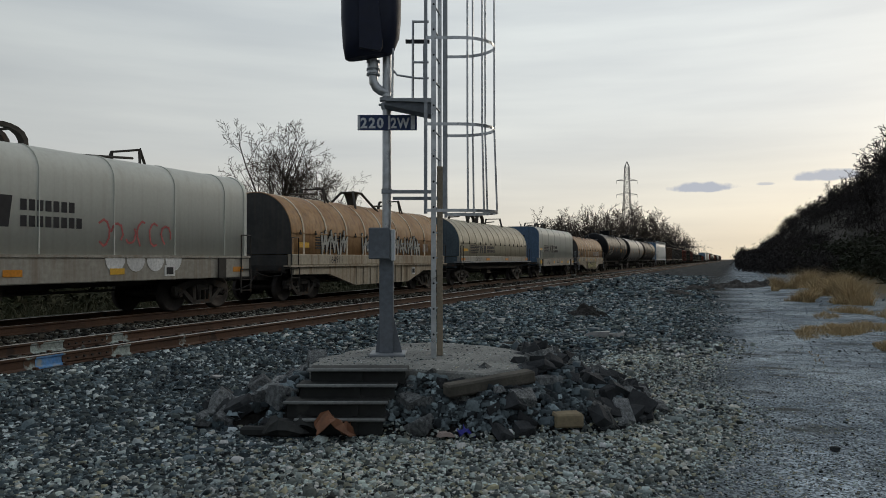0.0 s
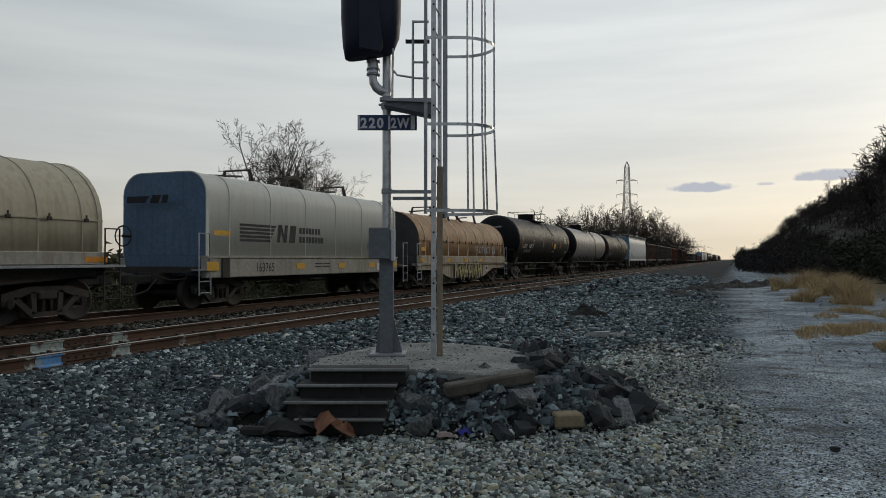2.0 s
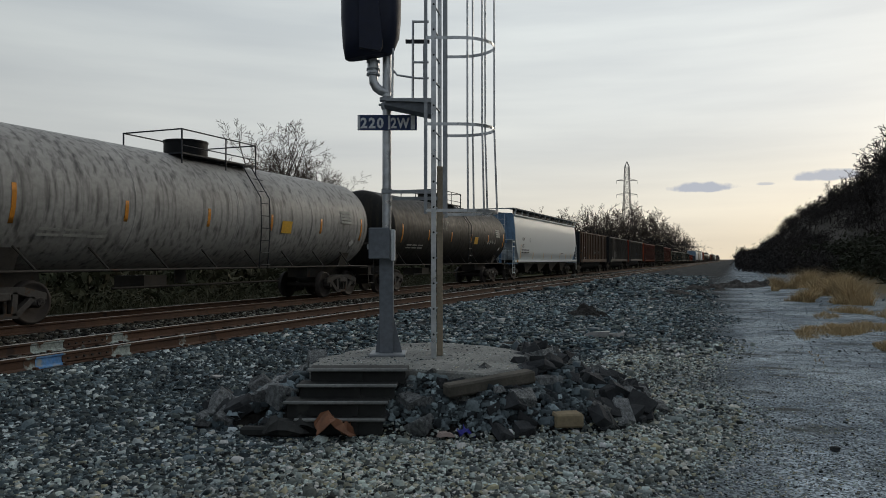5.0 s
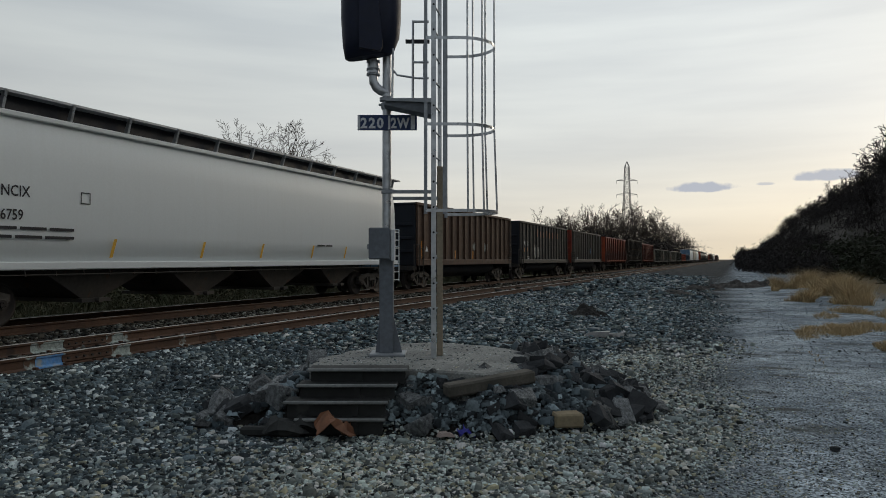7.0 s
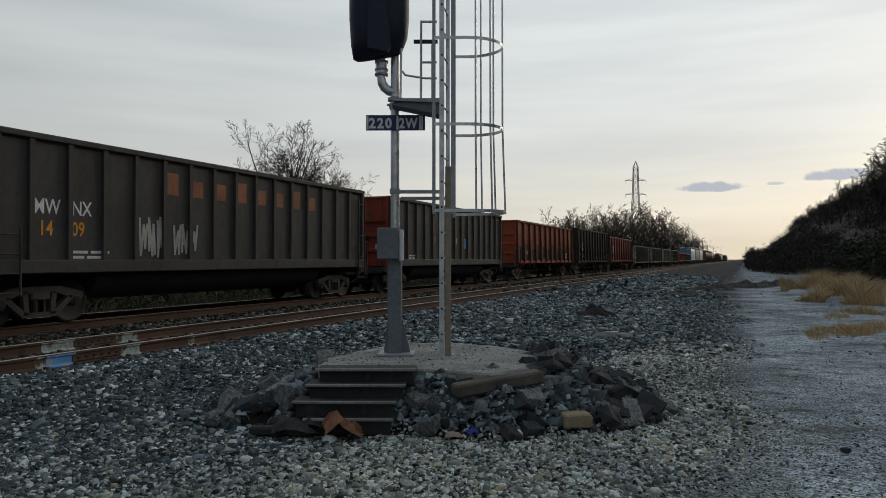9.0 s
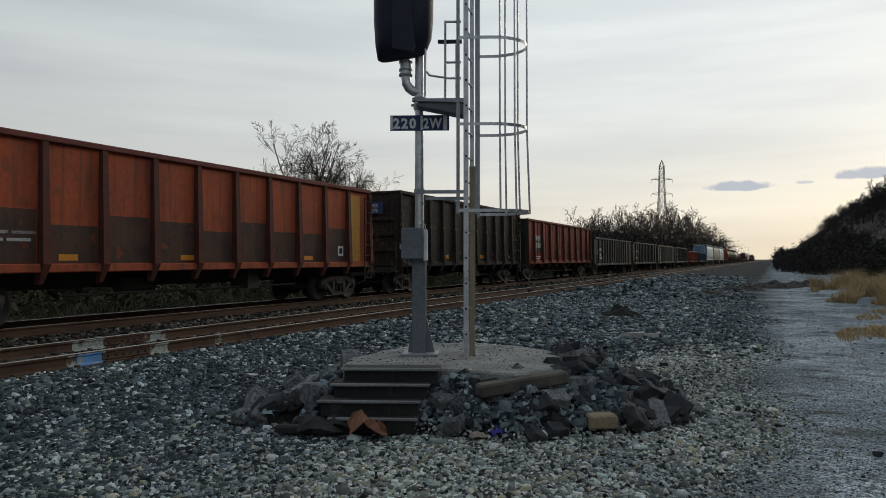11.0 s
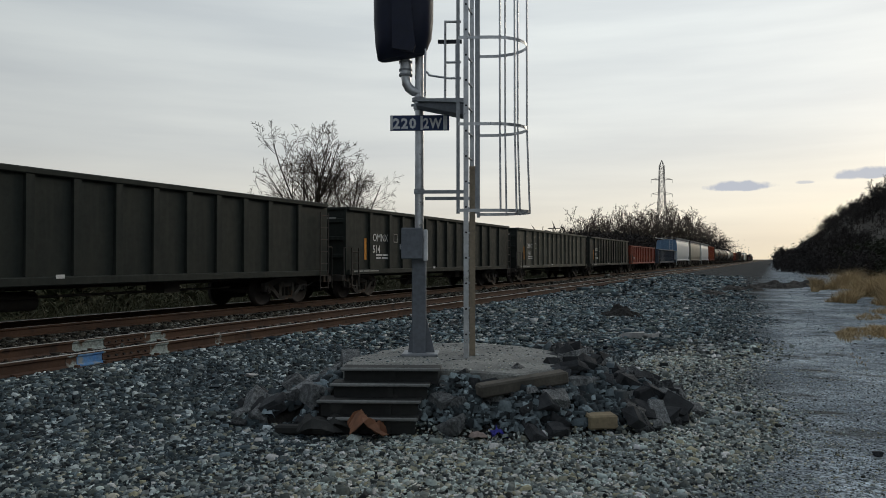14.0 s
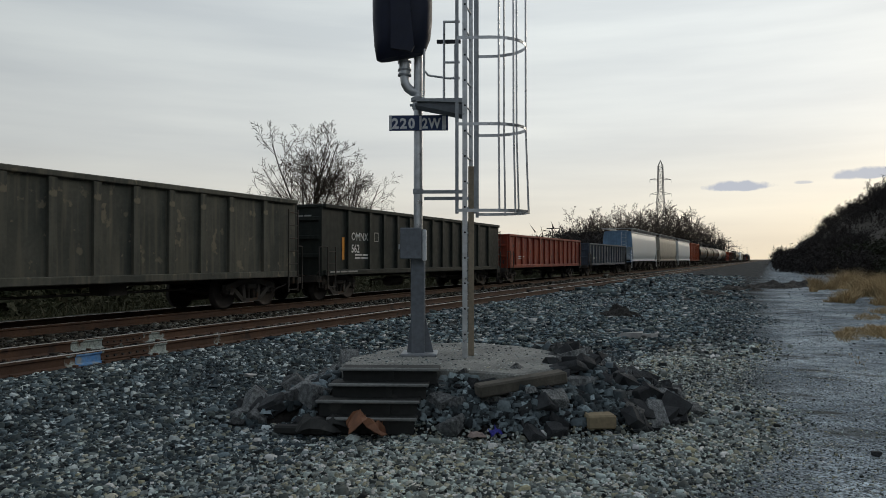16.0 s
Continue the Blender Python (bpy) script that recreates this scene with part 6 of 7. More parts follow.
def pylon():
    a = math.radians(21.65) - math.atan((1110 - 784) / 1300)
    D = 265
    x, y = -D * math.sin(a), D * math.cos(a)
    p = thing("transmission_pylon", "tall lattice steel power pylon beyond the trees", "pylon", m=Matrix.Translation((x, y, -0.3)) @ Matrix.Rotation(0.35, 4, "Z"))
    H = 36.3
    wid = lambda z: 2.5 - 1.5 * min(z / 24, 1) - 0.3 * max(0, (z - 24) / 12)
    lv = [0, 5, 10, 14.5, 18.5, 22, 25, 27.5, 30, 32.3, 34.3]
    for s, t in ((1, 1), (1, -1), (-1, 1), (-1, -1)):
        part("leg", Form().path([(s * wid(z), t * wid(z), z) for z in lv] + [(0, 0, H)], 0.11, 4), M_lattice, p)
    f = Form()
    for z0, z1 in zip(lv, lv[1:]):
        a0, a1 = wid(z0), wid(z1)
        for s in (1, -1):
            f.tube((s * a0, -a0, z0), (s * a1, a1, z1), 0.06, 3).tube((s * a0, a0, z0), (s * a1, -a1, z1), 0.06, 3)
            f.tube((-a0, s * a0, z0), (a1, s * a1, z1), 0.06, 3).tube((a0, s * a0, z0), (-a1, s * a1, z1), 0.06, 3)
            f.tube((s * a1, -a1, z1), (s * a1, a1, z1), 0.05, 3).tube((-a1, s * a1, z1), (a1, s * a1, z1), 0.05, 3)
    part("bracing", f, M_lattice, p)
    for z in (24.6, 29.6):
        f = Form()
        for s in (-1, 1):
            f.tube((0, 0, z + 0.9), (s * 3.6, 0, z), 0.08, 4).tube((s * 0.8, 0.8, z - 0.1), (s * 3.6, 0, z), 0.07, 4).tube((s * 0.8, -0.8, z - 0.1), (s * 3.6, 0, z), 0.07, 4)
            f.tube((s * 3.6, 0, z), (s * 3.6, 0, z - 1.1), 0.06, 4)
        part("cross_arm", f, M_lattice, p)


pylon()
for px, top, D in ((1212, 421, 300), (1227, 425, 330), (1236, 434, 360), (1246, 438, 420), (922, 392, 120)):
    a = math.radians(21.65) - math.atan((px - 784) / 1300)
    h = (459 - top) / 1300 * D * 0.97 + 1.75
    u = thing("utility_pole", "thin wooden utility pole beyond the train", "pole", "utility poles", pose(-D * math.sin(a), D * math.cos(a), -0.3))
    part("pole", Form().tube((0, 0, 0), (0, 0, h), 0.13, 6, 0.09), M_bark, u)
    part("cross_arm", Form().box(-1.0, 1.0, -0.05, 0.05, h - 0.8, h - 0.65), M_bark, u)


# ---- the freight train ----
M_grey_hood = surf("pale_grey_hood", (0.68, 0.69, 0.63), (0.64, 0.645, 0.585), 0.6, mottle=0.25, grain=12, patch=0.5, streak=(0.46, 0.44, 0.38), streak_amt=0.3, bump=0.05)
M_beige_hood = surf("weathered_beige_hood", (0.53, 0.48, 0.36), (0.46, 0.41, 0.30), 0.6, mottle=0.5, grain=8, patch=0.6, streak=(0.27, 0.22, 0.15), streak_amt=0.5, bump=0.05)
M_brown_hood = surf("rust_brown_hood", (0.45, 0.27, 0.125), (0.34, 0.18, 0.08), 0.65, grain=9, patch=0.8, streak=(0.17, 0.095, 0.055), streak_amt=0.6, bump=0.06)
M_dark_end = surf("grimy_dark_end", (0.085, 0.08, 0.072), (0.055, 0.052, 0.05), 0.7, grain=10, streak=(0.12, 0.10, 0.08), streak_amt=0.4)
M_slate_end = surf("slate_blue_end", (0.12, 0.16, 0.185), (0.09, 0.12, 0.14), 0.65, grain=10, streak=(0.07, 0.08, 0.085), streak_amt=0.5)
M_blue_end = surf("blue_grey_end", (0.125, 0.205, 0.31), (0.10, 0.165, 0.26), 0.55, grain=10, patch=0.8, streak=(0.06, 0.075, 0.1), streak_amt=0.4, bump=0.04)
M_sill = surf("dirty_pale_sill", (0.43, 0.41, 0.36), (0.35, 0.325, 0.275), 0.7, grain=10, patch=0.9, streak=(0.21, 0.155, 0.10), streak_amt=0.55)
M_sill_brown = surf("stained_pale_sill", (0.52, 0.46, 0.36), (0.42, 0.345, 0.25), 0.75, grain=10, patch=0.9, streak=(0.20, 0.115, 0.06), streak_amt=0.75)
M_strap = surf("pale_strap", (0.76, 0.70, 0.58), (0.42, 0.29, 0.17), 0.7, grain=9, patch=1.6)
M_pink = surf("faded_red_spray", (0.52, 0.15, 0.14), rough=0.8, bump=0)
M_silver = surf("silver_spray", (0.46, 0.46, 0.42), rough=0.7, bump=0)
M_spray_blue = surf("silver_blue_letter", (0.46, 0.50, 0.56), (0.34, 0.35, 0.37), 0.7, patch=3, bump=0)
M_spray_yellow = surf("yellowed_spray", (0.55, 0.50, 0.24), (0.42, 0.38, 0.2), 0.7, patch=3, bump=0)
M_tank_black = surf("black_tank", (0.008, 0.009, 0.011), (0.012, 0.013, 0.014), 0.55, spec=0.16, grain=9, patch=0.6, streak=(0.018, 0.0175, 0.017), streak_amt=0.45, bump=0.03)
M_tank_grey = surf("stained_grey_tank", (0.42, 0.41, 0.39), (0.33, 0.32, 0.30), 0.55, grain=9, patch=0.6, streak=(0.07, 0.068, 0.066), streak_amt=0.9, bump=0.03)
M_tank_dark = surf("sooty_tank", (0.026, 0.025, 0.023), (0.018, 0.018, 0.017), 0.6, spec=0.2, grain=9, patch=0.5, streak=(0.06, 0.05, 0.035), streak_amt=0.5, bump=0.04)
M_hopper = surf("white_hopper", (0.74, 0.775, 0.775), (0.725, 0.755, 0.75), 0.5, mottle=0.12, grain=20, patch=0.25, streak=(0.63, 0.64, 0.61), streak_amt=0.12, bump=0.02)
M_hopper_blue = surf("blue_hopper_end", (0.22, 0.36, 0.53), (0.17, 0.29, 0.44), 0.55, grain=8, streak=(0.10, 0.15, 0.21), streak_amt=0.5, bump=0.04)
M_hopper_beige = surf("beige_hopper", (0.50, 0.47, 0.39), (0.43, 0.40, 0.33), 0.6, grain=6, patch=0.4, streak=(0.28, 0.24, 0.18), streak_amt=0.5, bump=0.02)
M_gon_brown = surf("rusty_brown_gondola", (0.105, 0.062, 0.042), (0.075, 0.048, 0.036), 0.8, grain=10, patch=0.9, streak=(0.15, 0.075, 0.042), streak_amt=0.55)
M_gon_dark = surf("dark_grey_gondola", (0.066, 0.062, 0.056), (0.048, 0.045, 0.04), 0.75, grain=10, patch=0.9, streak=(0.085, 0.07, 0.055), streak_amt=0.5)
M_gon_red = surf("faded_red_gondola", (0.33, 0.062, 0.028), (0.24, 0.036, 0.026), 0.75, grain=10, patch=0.9, streak=(0.07, 0.034, 0.028), streak_amt=0.8, spots=(0.07, 0.045, 0.04), spots_at=0.63)
M_gon_rust = surf("rust_red_gondola", (0.46, 0.10, 0.036), (0.31, 0.075, 0.038), 0.8, grain=10, patch=0.7, streak=(0.085, 0.05, 0.04), streak_amt=0.65, spots=(0.26, 0.075, 0.035), spots_at=0.6)
M_gon_old = surf("peeling_gondola", (0.046, 0.038, 0.03), (0.02, 0.018, 0.017), 0.85, mottle=2.0, grain=16, patch=4.5, streak=(0.09, 0.06, 0.036), streak_amt=0.5, spots=(0.10, 0.068, 0.04), spots_at=0.62, bump=0.9, bump_scale=7, depth=0.03)
M_gon_green = surf("black_green_gondola", (0.028, 0.034, 0.031), (0.038, 0.043, 0.037), 0.7, spec=0.2, grain=10, patch=0.7, streak=(0.05, 0.053, 0.044), streak_amt=0.5)
M_gon_dusty = surf("dusty_gondola", (0.11, 0.11, 0.09), (0.055, 0.06, 0.052), 0.8, grain=12, patch=0.8, streak=(0.17, 0.155, 0.115), streak_amt=0.7, spots=(0.19, 0.165, 0.12), spots_at=0.62)
M_gon_blue = surf("dull_blue_gondola", (0.07, 0.095, 0.13), (0.05, 0.065, 0.09), 0.75, grain=10, streak=(0.12, 0.13, 0.14), streak_amt=0.4)
M_gon_end = surf("yellow_panel", (0.60, 0.31, 0.04), (0.46, 0.22, 0.035), 0.7, grain=10, streak=(0.2, 0.11, 0.04), streak_amt=0.4)
# ribs and seams in a darker red than the side sheets
M_rib_red = surf("dark_red_rib", (0.14, 0.042, 0.028), (0.07, 0.032, 0.026), 0.8, grain=10, patch=1.2, streak=(0.05, 0.03, 0.026), streak_amt=0.7)
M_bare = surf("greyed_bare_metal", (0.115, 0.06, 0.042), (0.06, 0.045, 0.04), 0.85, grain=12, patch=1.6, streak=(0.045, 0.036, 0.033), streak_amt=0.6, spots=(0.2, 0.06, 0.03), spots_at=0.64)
M_chord_red = surf("red_chord", (0.19, 0.055, 0.045), rough=0.75)

X1 = SIDE + 0.006


def deco_A(car, L):
    stripes(car, 3.4, 2.0, 2.0, 0.62, 1.424, M_blackletter)
    squiggle(5, 8.6, 1.66, 2.3, 0.6, 1.426, 0.05, M_pink, car, "faded red sprayed tag")
    f = Form()
    for k in range(4):
        y = 8.75 + k * 0.62
        f.add([(X1 + 0.004, y + 0.30 + 0.29 * math.cos(a), 1.395 + 0.32 * math.sin(a)) for a in [math.pi + j * math.pi / 8 for j in range(9)]], [tuple(range(9))])
    part("spray_paint", f, M_white, car, "white sprayed scallops")
    for y, m in ((2.0, M_orange), (6.3, M_orange), (8.9, M_yellow), (L - 1.05, M_orange)): plate(y, y + 0.42, 1.02, 1.16, X1, m, car)
    bars(car, 5.2, 1.05, (0.5, 0.4), 0.05, X1, M_blackletter)
    plate(10.6, 10.95, 0.95, 1.22, X1, M_white, car, "placard", "white square placard")
    plate(10.66, 10.89, 1.0, 1.17, X1 + 0.007, M_blackletter, car, "placard_print")


def deco_D(car, L):
    stripes(car, 2.1, 1.88, 1.75, 0.55, 1.424, M_blackletter)
    for y, m in ((0.55, M_yellow), (4.9, M_yellow), (7.6, M_yellow), (9.9, M_yellow), (11.9, M_yellow)): plate(y, y + 0.48, 1.06, 1.24 if y > 1 else 1.3, X1 + 0.05 if y < 1 else X1, m, car)
    letters("163765", 0.27, M_blackletter, near_side(2.75, 1.0, X1 + 0.002), car, squeeze=0.85)
    bars(car, 1.0, 2.02, (0.7,), 0.14, 1.424, M_yellow, label="small orange label")
    g = Form().add([(-1.0, 0.344, 2.9), (-0.35, 0.344, 2.9), (-0.2, 0.344, 3.08), (-1.0, 0.344, 3.08)], [(0, 1, 2, 3)]).add([(-0.2, 0.344, 2.88), (0.1, 0.344, 2.88), (0.2, 0.344, 3.1), (-0.1, 0.344, 3.1)], [(0, 1, 2, 3)]).add([(0.2, 0.344, 2.88), (0.4, 0.344, 2.88), (0.45, 0.344, 3.1), (0.25, 0.344, 3.1)], [(0, 1, 2, 3)])
    part("device_band", g, M_blackletter, car, "dark company device of slanting bands")
    plate(10.6, 10.9, 0.95, 1.22, X1, M_white, car, "placard", "white square placard")
    bars(car, 6.0, 1.1, (0.4, 0.5), 0.04, X1, M_blackletter)
    bars(car, 6.0, 1.2, (0.5, 0.4), 0.04, X1, M_blackletter)


def deco_C(car, L):
    stripes(car, 2.1, 1.72, 1.5, 0.42, 1.414, M_blackletter)
    letters("163929", 0.27, M_blackletter, near_side(2.75, 1.255, SIDE - 0.012), car, squeeze=0.85)
    for y in (0.5, 4.6, 8.3, L - 1.2): plate(y, y + 0.6, 1.30, 1.42, SIDE - 0.016, M_orange, car)
    bars(car, 0.9, 1.80, (0.8,), 0.13, 1.414, M_yellow, label="small orange label")
    g = Form().add([(-0.75, 0.342, 2.85), (-0.25, 0.342, 2.85), (-0.1, 0.342, 3.02), (-0.75, 0.342, 3.02)], [(0, 1, 2, 3)]).add([(-0.1, 0.342, 2.85), (0.12, 0.342, 2.85), (0.2, 0.342, 3.02), (0.0, 0.342, 3.02)], [(0, 1, 2, 3)]).add([(0.22, 0.342, 2.85), (0.45, 0.342, 2.85), (0.5, 0.342, 3.02), (0.25, 0.342, 3.02)], [(0, 1, 2, 3)])
    part("device_band", g, M_blackletter, car, "dark company device of slanting bands")


def deco_brown(first):
    def deco(car, L):
        f = Form()
        for k in range(5): f.box(1.404, 1.408, 1.9, 3.2 + (0.1 * k), 1.72 + k * 0.09, 1.77 + k * 0.09)
        part("device_band", f, M_blackletter, car, "dark faded company device of bands")
        plate(0.9, 1.5, 1.75, 1.92, 1.406, M_yellow, car, "label_plate", "yellow label plate")
        letters("164911" if first else "166141", 0.27, M_blackletter, near_side(2.6, 1.22, X1), car, squeeze=0.9)
        letters("PROTECT III", 0.37, M_spray_blue, near_side(L - 5.9, 1.70, 1.408), car, bold=0.03, squeeze=0.92, space=1.45)
        if first:
            for sd, yy, ln in ((3, 2.2, 1.9), (8, 5.2, 2.3), (14, L - 6.0, 2.8)):
                squiggle(sd, yy, 1.58, ln, 0.68, 1.412, 0.15, M_blackletter, car, "dark outline of a sprayed tag", True)
                squiggle(sd, yy, 1.58, ln, 0.68, 1.428, 0.085, M_silver, car, "silver sprayed tag", True)
        else:
            squiggle(11, 4.9, 0.46, 4.2, 0.64, 1.505, 0.20, M_blackletter, car, "black and silver sprayed tag", True)
            squiggle(11, 4.9, 0.46, 4.2, 0.64, 1.53, 0.09, M_spray_yellow, car, "yellowed sprayed tag", True)
            for y in (0.6, 3.9, 6.4, 8.8, L - 1.0): plate(y, y + 0.5, 1.24, 1.40, X1, M_yellow, car)
        plate(L - 4.2, L - 3.85, 0.72, 1.02, 1.465, M_white, car, "placard", "white square placard")
        plate(L - 4.14, L - 3.91, 0.78, 0.96, 1.472, M_blackletter, car, "placard_print")
    return deco


def deco_tank(text, num, kind):
    def deco(car, L):
        at = side_writing(1.60, 2.66, -0.34)
        letters(text, 0.29, M_white, at(1.95), car, bold=0.02, squeeze=0.95)
        letters(num, 0.29, M_white, at(3.4), car, bold=0.02, squeeze=0.95)
        at2 = side_writing(1.60, 2.66, -0.45)
        for dz in (0, 1):
            f = Form()
            for k in range(3): f.box(k * 0.62, k * 0.62 + 0.5, -0.004, 0.0, -dz * 0.13, 0.06 - dz * 0.13)
            part("marking", f, M_silver, car, "painted data lines too small to read", at2(2.4))
        f = Form().box(0, 0.55, -0.004, 0, -0.2, 0.18)
        part("label_plate", f, M_yellow, car, "yellow placard", side_writing(1.60, 2.66, -0.18)(L * 0.62))
        f = Form()
        for k in range(4): f.box(0, 0.75, -0.004, 0, -0.22 + k * 0.12, -0.14 + k * 0.12)
        part("marking", f, M_silver, car, "", side_writing(1.60, 2.66, 0.12)(L - 3.0))
        d = Form().add([(0.0, -0.006, -0.15), (0.15, -0.006, 0), (0, -0.006, 0.15), (-0.15, -0.006, 0)], [(0, 1, 2, 3)])
        part("hazard_placard", d, M_white, car, "white and red diamond placard", side_writing(1.60, 2.66, -0.45)(L - 2.0))
        if kind == "tag":
            squiggle(21, 5.0, 2.55, 2.2, 0.7, 1.575, 0.05, M_silver, car, "white sprayed tag")
            squiggle(22, L - 4.6, 2.2, 1.6, 0.5, 1.575, 0.05, M_silver, car, "white sprayed tag")
        letters(text + " " + num, 0.13, M_white, front_face(-0.55, 3.42, 0.44) @ Matrix.Rotation(radians(-30), 4, "X"), car)
    return deco


def deco_hopper(car, L):
    letters("NCIX", 0.22, M_blackletter, near_side(2.35, 2.60, 1.535), car, bold=0.02, squeeze=0.85)
    letters("6759", 0.21, M_blackletter, near_side(2.35, 2.14, 1.53), car, bold=0.02, squeeze=0.85)
    bars(car, 2.2, 1.95, (0.5, 0.6, 0.6), 0.06, 1.53, M_blackletter)
    bars(car, 2.2, 1.78, (0.4, 0.6, 0.7), 0.06, 1.525, M_blackletter)
    for k, y in enumerate((1.85, 5.0, 8.0, 10.6, 13.4, 15.6, 17.6)):
        h = 0.9 if k == 0 else 0.42
        part("reflector", Form().add([(1.512, y, 1.4), (1.512, y + 0.09, 1.4), (1.545, y + 0.20, 1.4 + h), (1.545, y + 0.11, 1.4 + h)], [(0, 1, 2, 3)]), M_yellow, car, "yellow reflector strip")
    f = Form()
    for a, b, c, d in ((4.2, 4.45, 2.55, 2.57), (4.2, 4.45, 2.78, 2.8), (4.2, 4.22, 2.55, 2.8), (4.43, 4.45, 2.55, 2.8)): f.box(1.537, 1.54, a, b, c, d)
    part("marking", f, M_blackletter, car, "small square outline mark")
    bars(car, 13.8, 1.8, (0.5, 0.4), 0.05, 1.53, M_blackletter)
    plate(0.95, 1.25, 1.18, 1.3, 1.562, M_orange, car, "reflector")


def deco_gon(mark=None, num=None, mat=None, size=0.36, y=2.0, z=None, extra=None, orange=()):
    def deco(car, L):
        x = SIDE - 0.084
        zz = z
        if mark:
            letters(mark, size, mat or M_white, near_side(y, zz, x), car, bold=0.01, squeeze=0.95)
            letters(num, size, mat or M_white, near_side(y, zz - size * 1.5, x), car, bold=0.02, squeeze=0.95)
        for yy in orange: plate(yy, yy + 0.1, 1.45, 1.95, x, M_orange, car, "reflector", "orange upright reflector")
        bars(car, 2.2, max((zz or 2.0) - size * 2.9, 1.49), (0.45, 0.5), 0.06, x, M_white)
        bars(car, 2.2, max((zz or 2.0) - size * 3.3, 1.38), (0.35, 0.5), 0.06, x, M_white)
        if extra: extra(car, L, x)
    return deco


def extra_split(a, b, c, d, m1, m2, at):
    """Marks split by a rib."""
    def put(car, L, x):
        for t, y, z, m in ((a, at, 2.30, m1), (b, at + 0.905, 2.30, m1), (c, at + 0.12, 1.86, m2), (d, at + 0.9, 1.86, m2)):
            letters(t, 0.31, m, near_side(y, z, x), car, bold=0.02, squeeze=0.8)
    return put


def extra_K(car, L, x):
    extra_split("MW", "NX", "14", "09", M_white, M_orange, 1.32)(car, L, x)
    for k in range(8):                   # a worn name, drawn as plain orange blocks
        y = 4.76 + k * 0.905
        part("faded_block", Form().box(x, x + 0.003, y + 0.16, y + 0.62, 2.95, 3.5 if k % 3 == 0 else 3.38), M_ghost, car, "worn orange painted block")
    squiggle(31, 4.1, 1.5, 0.8, 0.8, x + 0.005, 0.07, M_silver, car, "white sprayed tag", True)
    squiggle(35, 5.2, 1.5, 0.9, 0.7, x + 0.005, 0.07, M_silver, car, "white sprayed tag", True)


def extra_J(car, L, x):
    extra_split("SW", "IX", "11", "52", M_white, M_white, 2.24)(car, L, x)
    squiggle(41, 8.0, 1.85, 0.6, 0.36, x + 0.005, 0.05, M_silver, car, "white sprayed tag", True)
    squiggle(43, 10.0, 1.85, 0.6, 0.36, x + 0.005, 0.05, M_silver, car, "white sprayed tag", True)
    for y in (1.02, 5.3, 8.0, 12.2): plate(y, y + 0.1, 1.40, 2.2 if y < 2 else 1.8, x, M_orange, car)
    part("marking", Form().add([(x + 0.004, 1.5, 1.72), (x + 0.004, 1.84, 1.72), (x + 0.004, 1.67, 1.98)], [(0, 1, 2)]), M_white, car, "white painted triangle")


def extra_L(car, L, x):
    for k in range(4):
        plate(4.95 + k * 0.905, 5.25 + k * 0.905, 2.1, 2.4, x, M_silver if k % 2 else M_ghost, car, "marking", "worn painted block")
    plate(9.0, 9.25, 1.9, 2.4, x, M_bluepaint, car, "marking", "worn blue painted block")


def extra_yellow(car, L, x):
    f = Form().box(x, x + 0.004, L - 1.68, L - 1.08, 1.30, 3.55)
    part("yellow_panel", f, M_gon_end, car, "yellow end panel")
    for y in (3.72, 7.05, 12.2): plate(y, y + 0.45, 1.34, 1.47, x + 0.009, M_orange, car)


def extra_M(car, L, x):
    extra_yellow(car, L, x)
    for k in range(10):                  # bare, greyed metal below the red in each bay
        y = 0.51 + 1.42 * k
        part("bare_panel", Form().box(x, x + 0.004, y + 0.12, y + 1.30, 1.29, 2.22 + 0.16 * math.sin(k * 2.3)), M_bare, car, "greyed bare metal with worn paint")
    plate(14.12, 14.44, 1.48, 1.80, x + 0.006, M_white, car, "marking", "white square mark")
    plate(14.19, 14.37, 1.55, 1.73, x + 0.013, M_blackletter, car, "marking")


def extra_O(car, L, x):
    extra_yellow(car, L, x)
    for y in (2.62, 4.35, 6.04, 7.72, 9.38, 11.05, 12.75, 14.45):
        part("seam", Form().box(x - 0.002, x + 0.016, y - 0.02, y + 0.02, 1.30, 3.62), M_rib_red, car)
    for sd, y in ((51, 7.1), (52, 10.6), (53, 12.1)): squiggle(sd, y, 1.62, 0.8, 0.42, x + 0.018, 0.025, M_silver, car, "thin pale sprayed scrawl")
    plate(1.86, 3.40, 1.83, 2.78, SIDE - 0.0885, M_black, car, "marking_panel", "black painted panel behind the marks")
    for t, y, z in (("MW", 1.94, 2.48), ("NX", 2.68, 2.48)): letters(t, 0.34, M_white, near_side(y, z, x + 0.003), car, bold=0.014, squeeze=0.8)
    part("end_placard", Form().box(-0.75, 0.85, 0.335, 0.348, 2.72, 3.3), M_silver, car, "smeared silver patch on the end sheet")
    part("end_placard", Form().box(-0.35, 0.55, 0.326, 0.334, 2.95, 3.12), M_bluepaint, car, "blue marks on the end sheet")
    bars(car, 1.94, 2.06, (0.62,), 0.32, x + 0.003, M_silver, label="worn number drawn as bars")
    bars(car, 2.68, 2.06, (0.62,), 0.32, x + 0.003, M_silver, label="worn number drawn as bars")


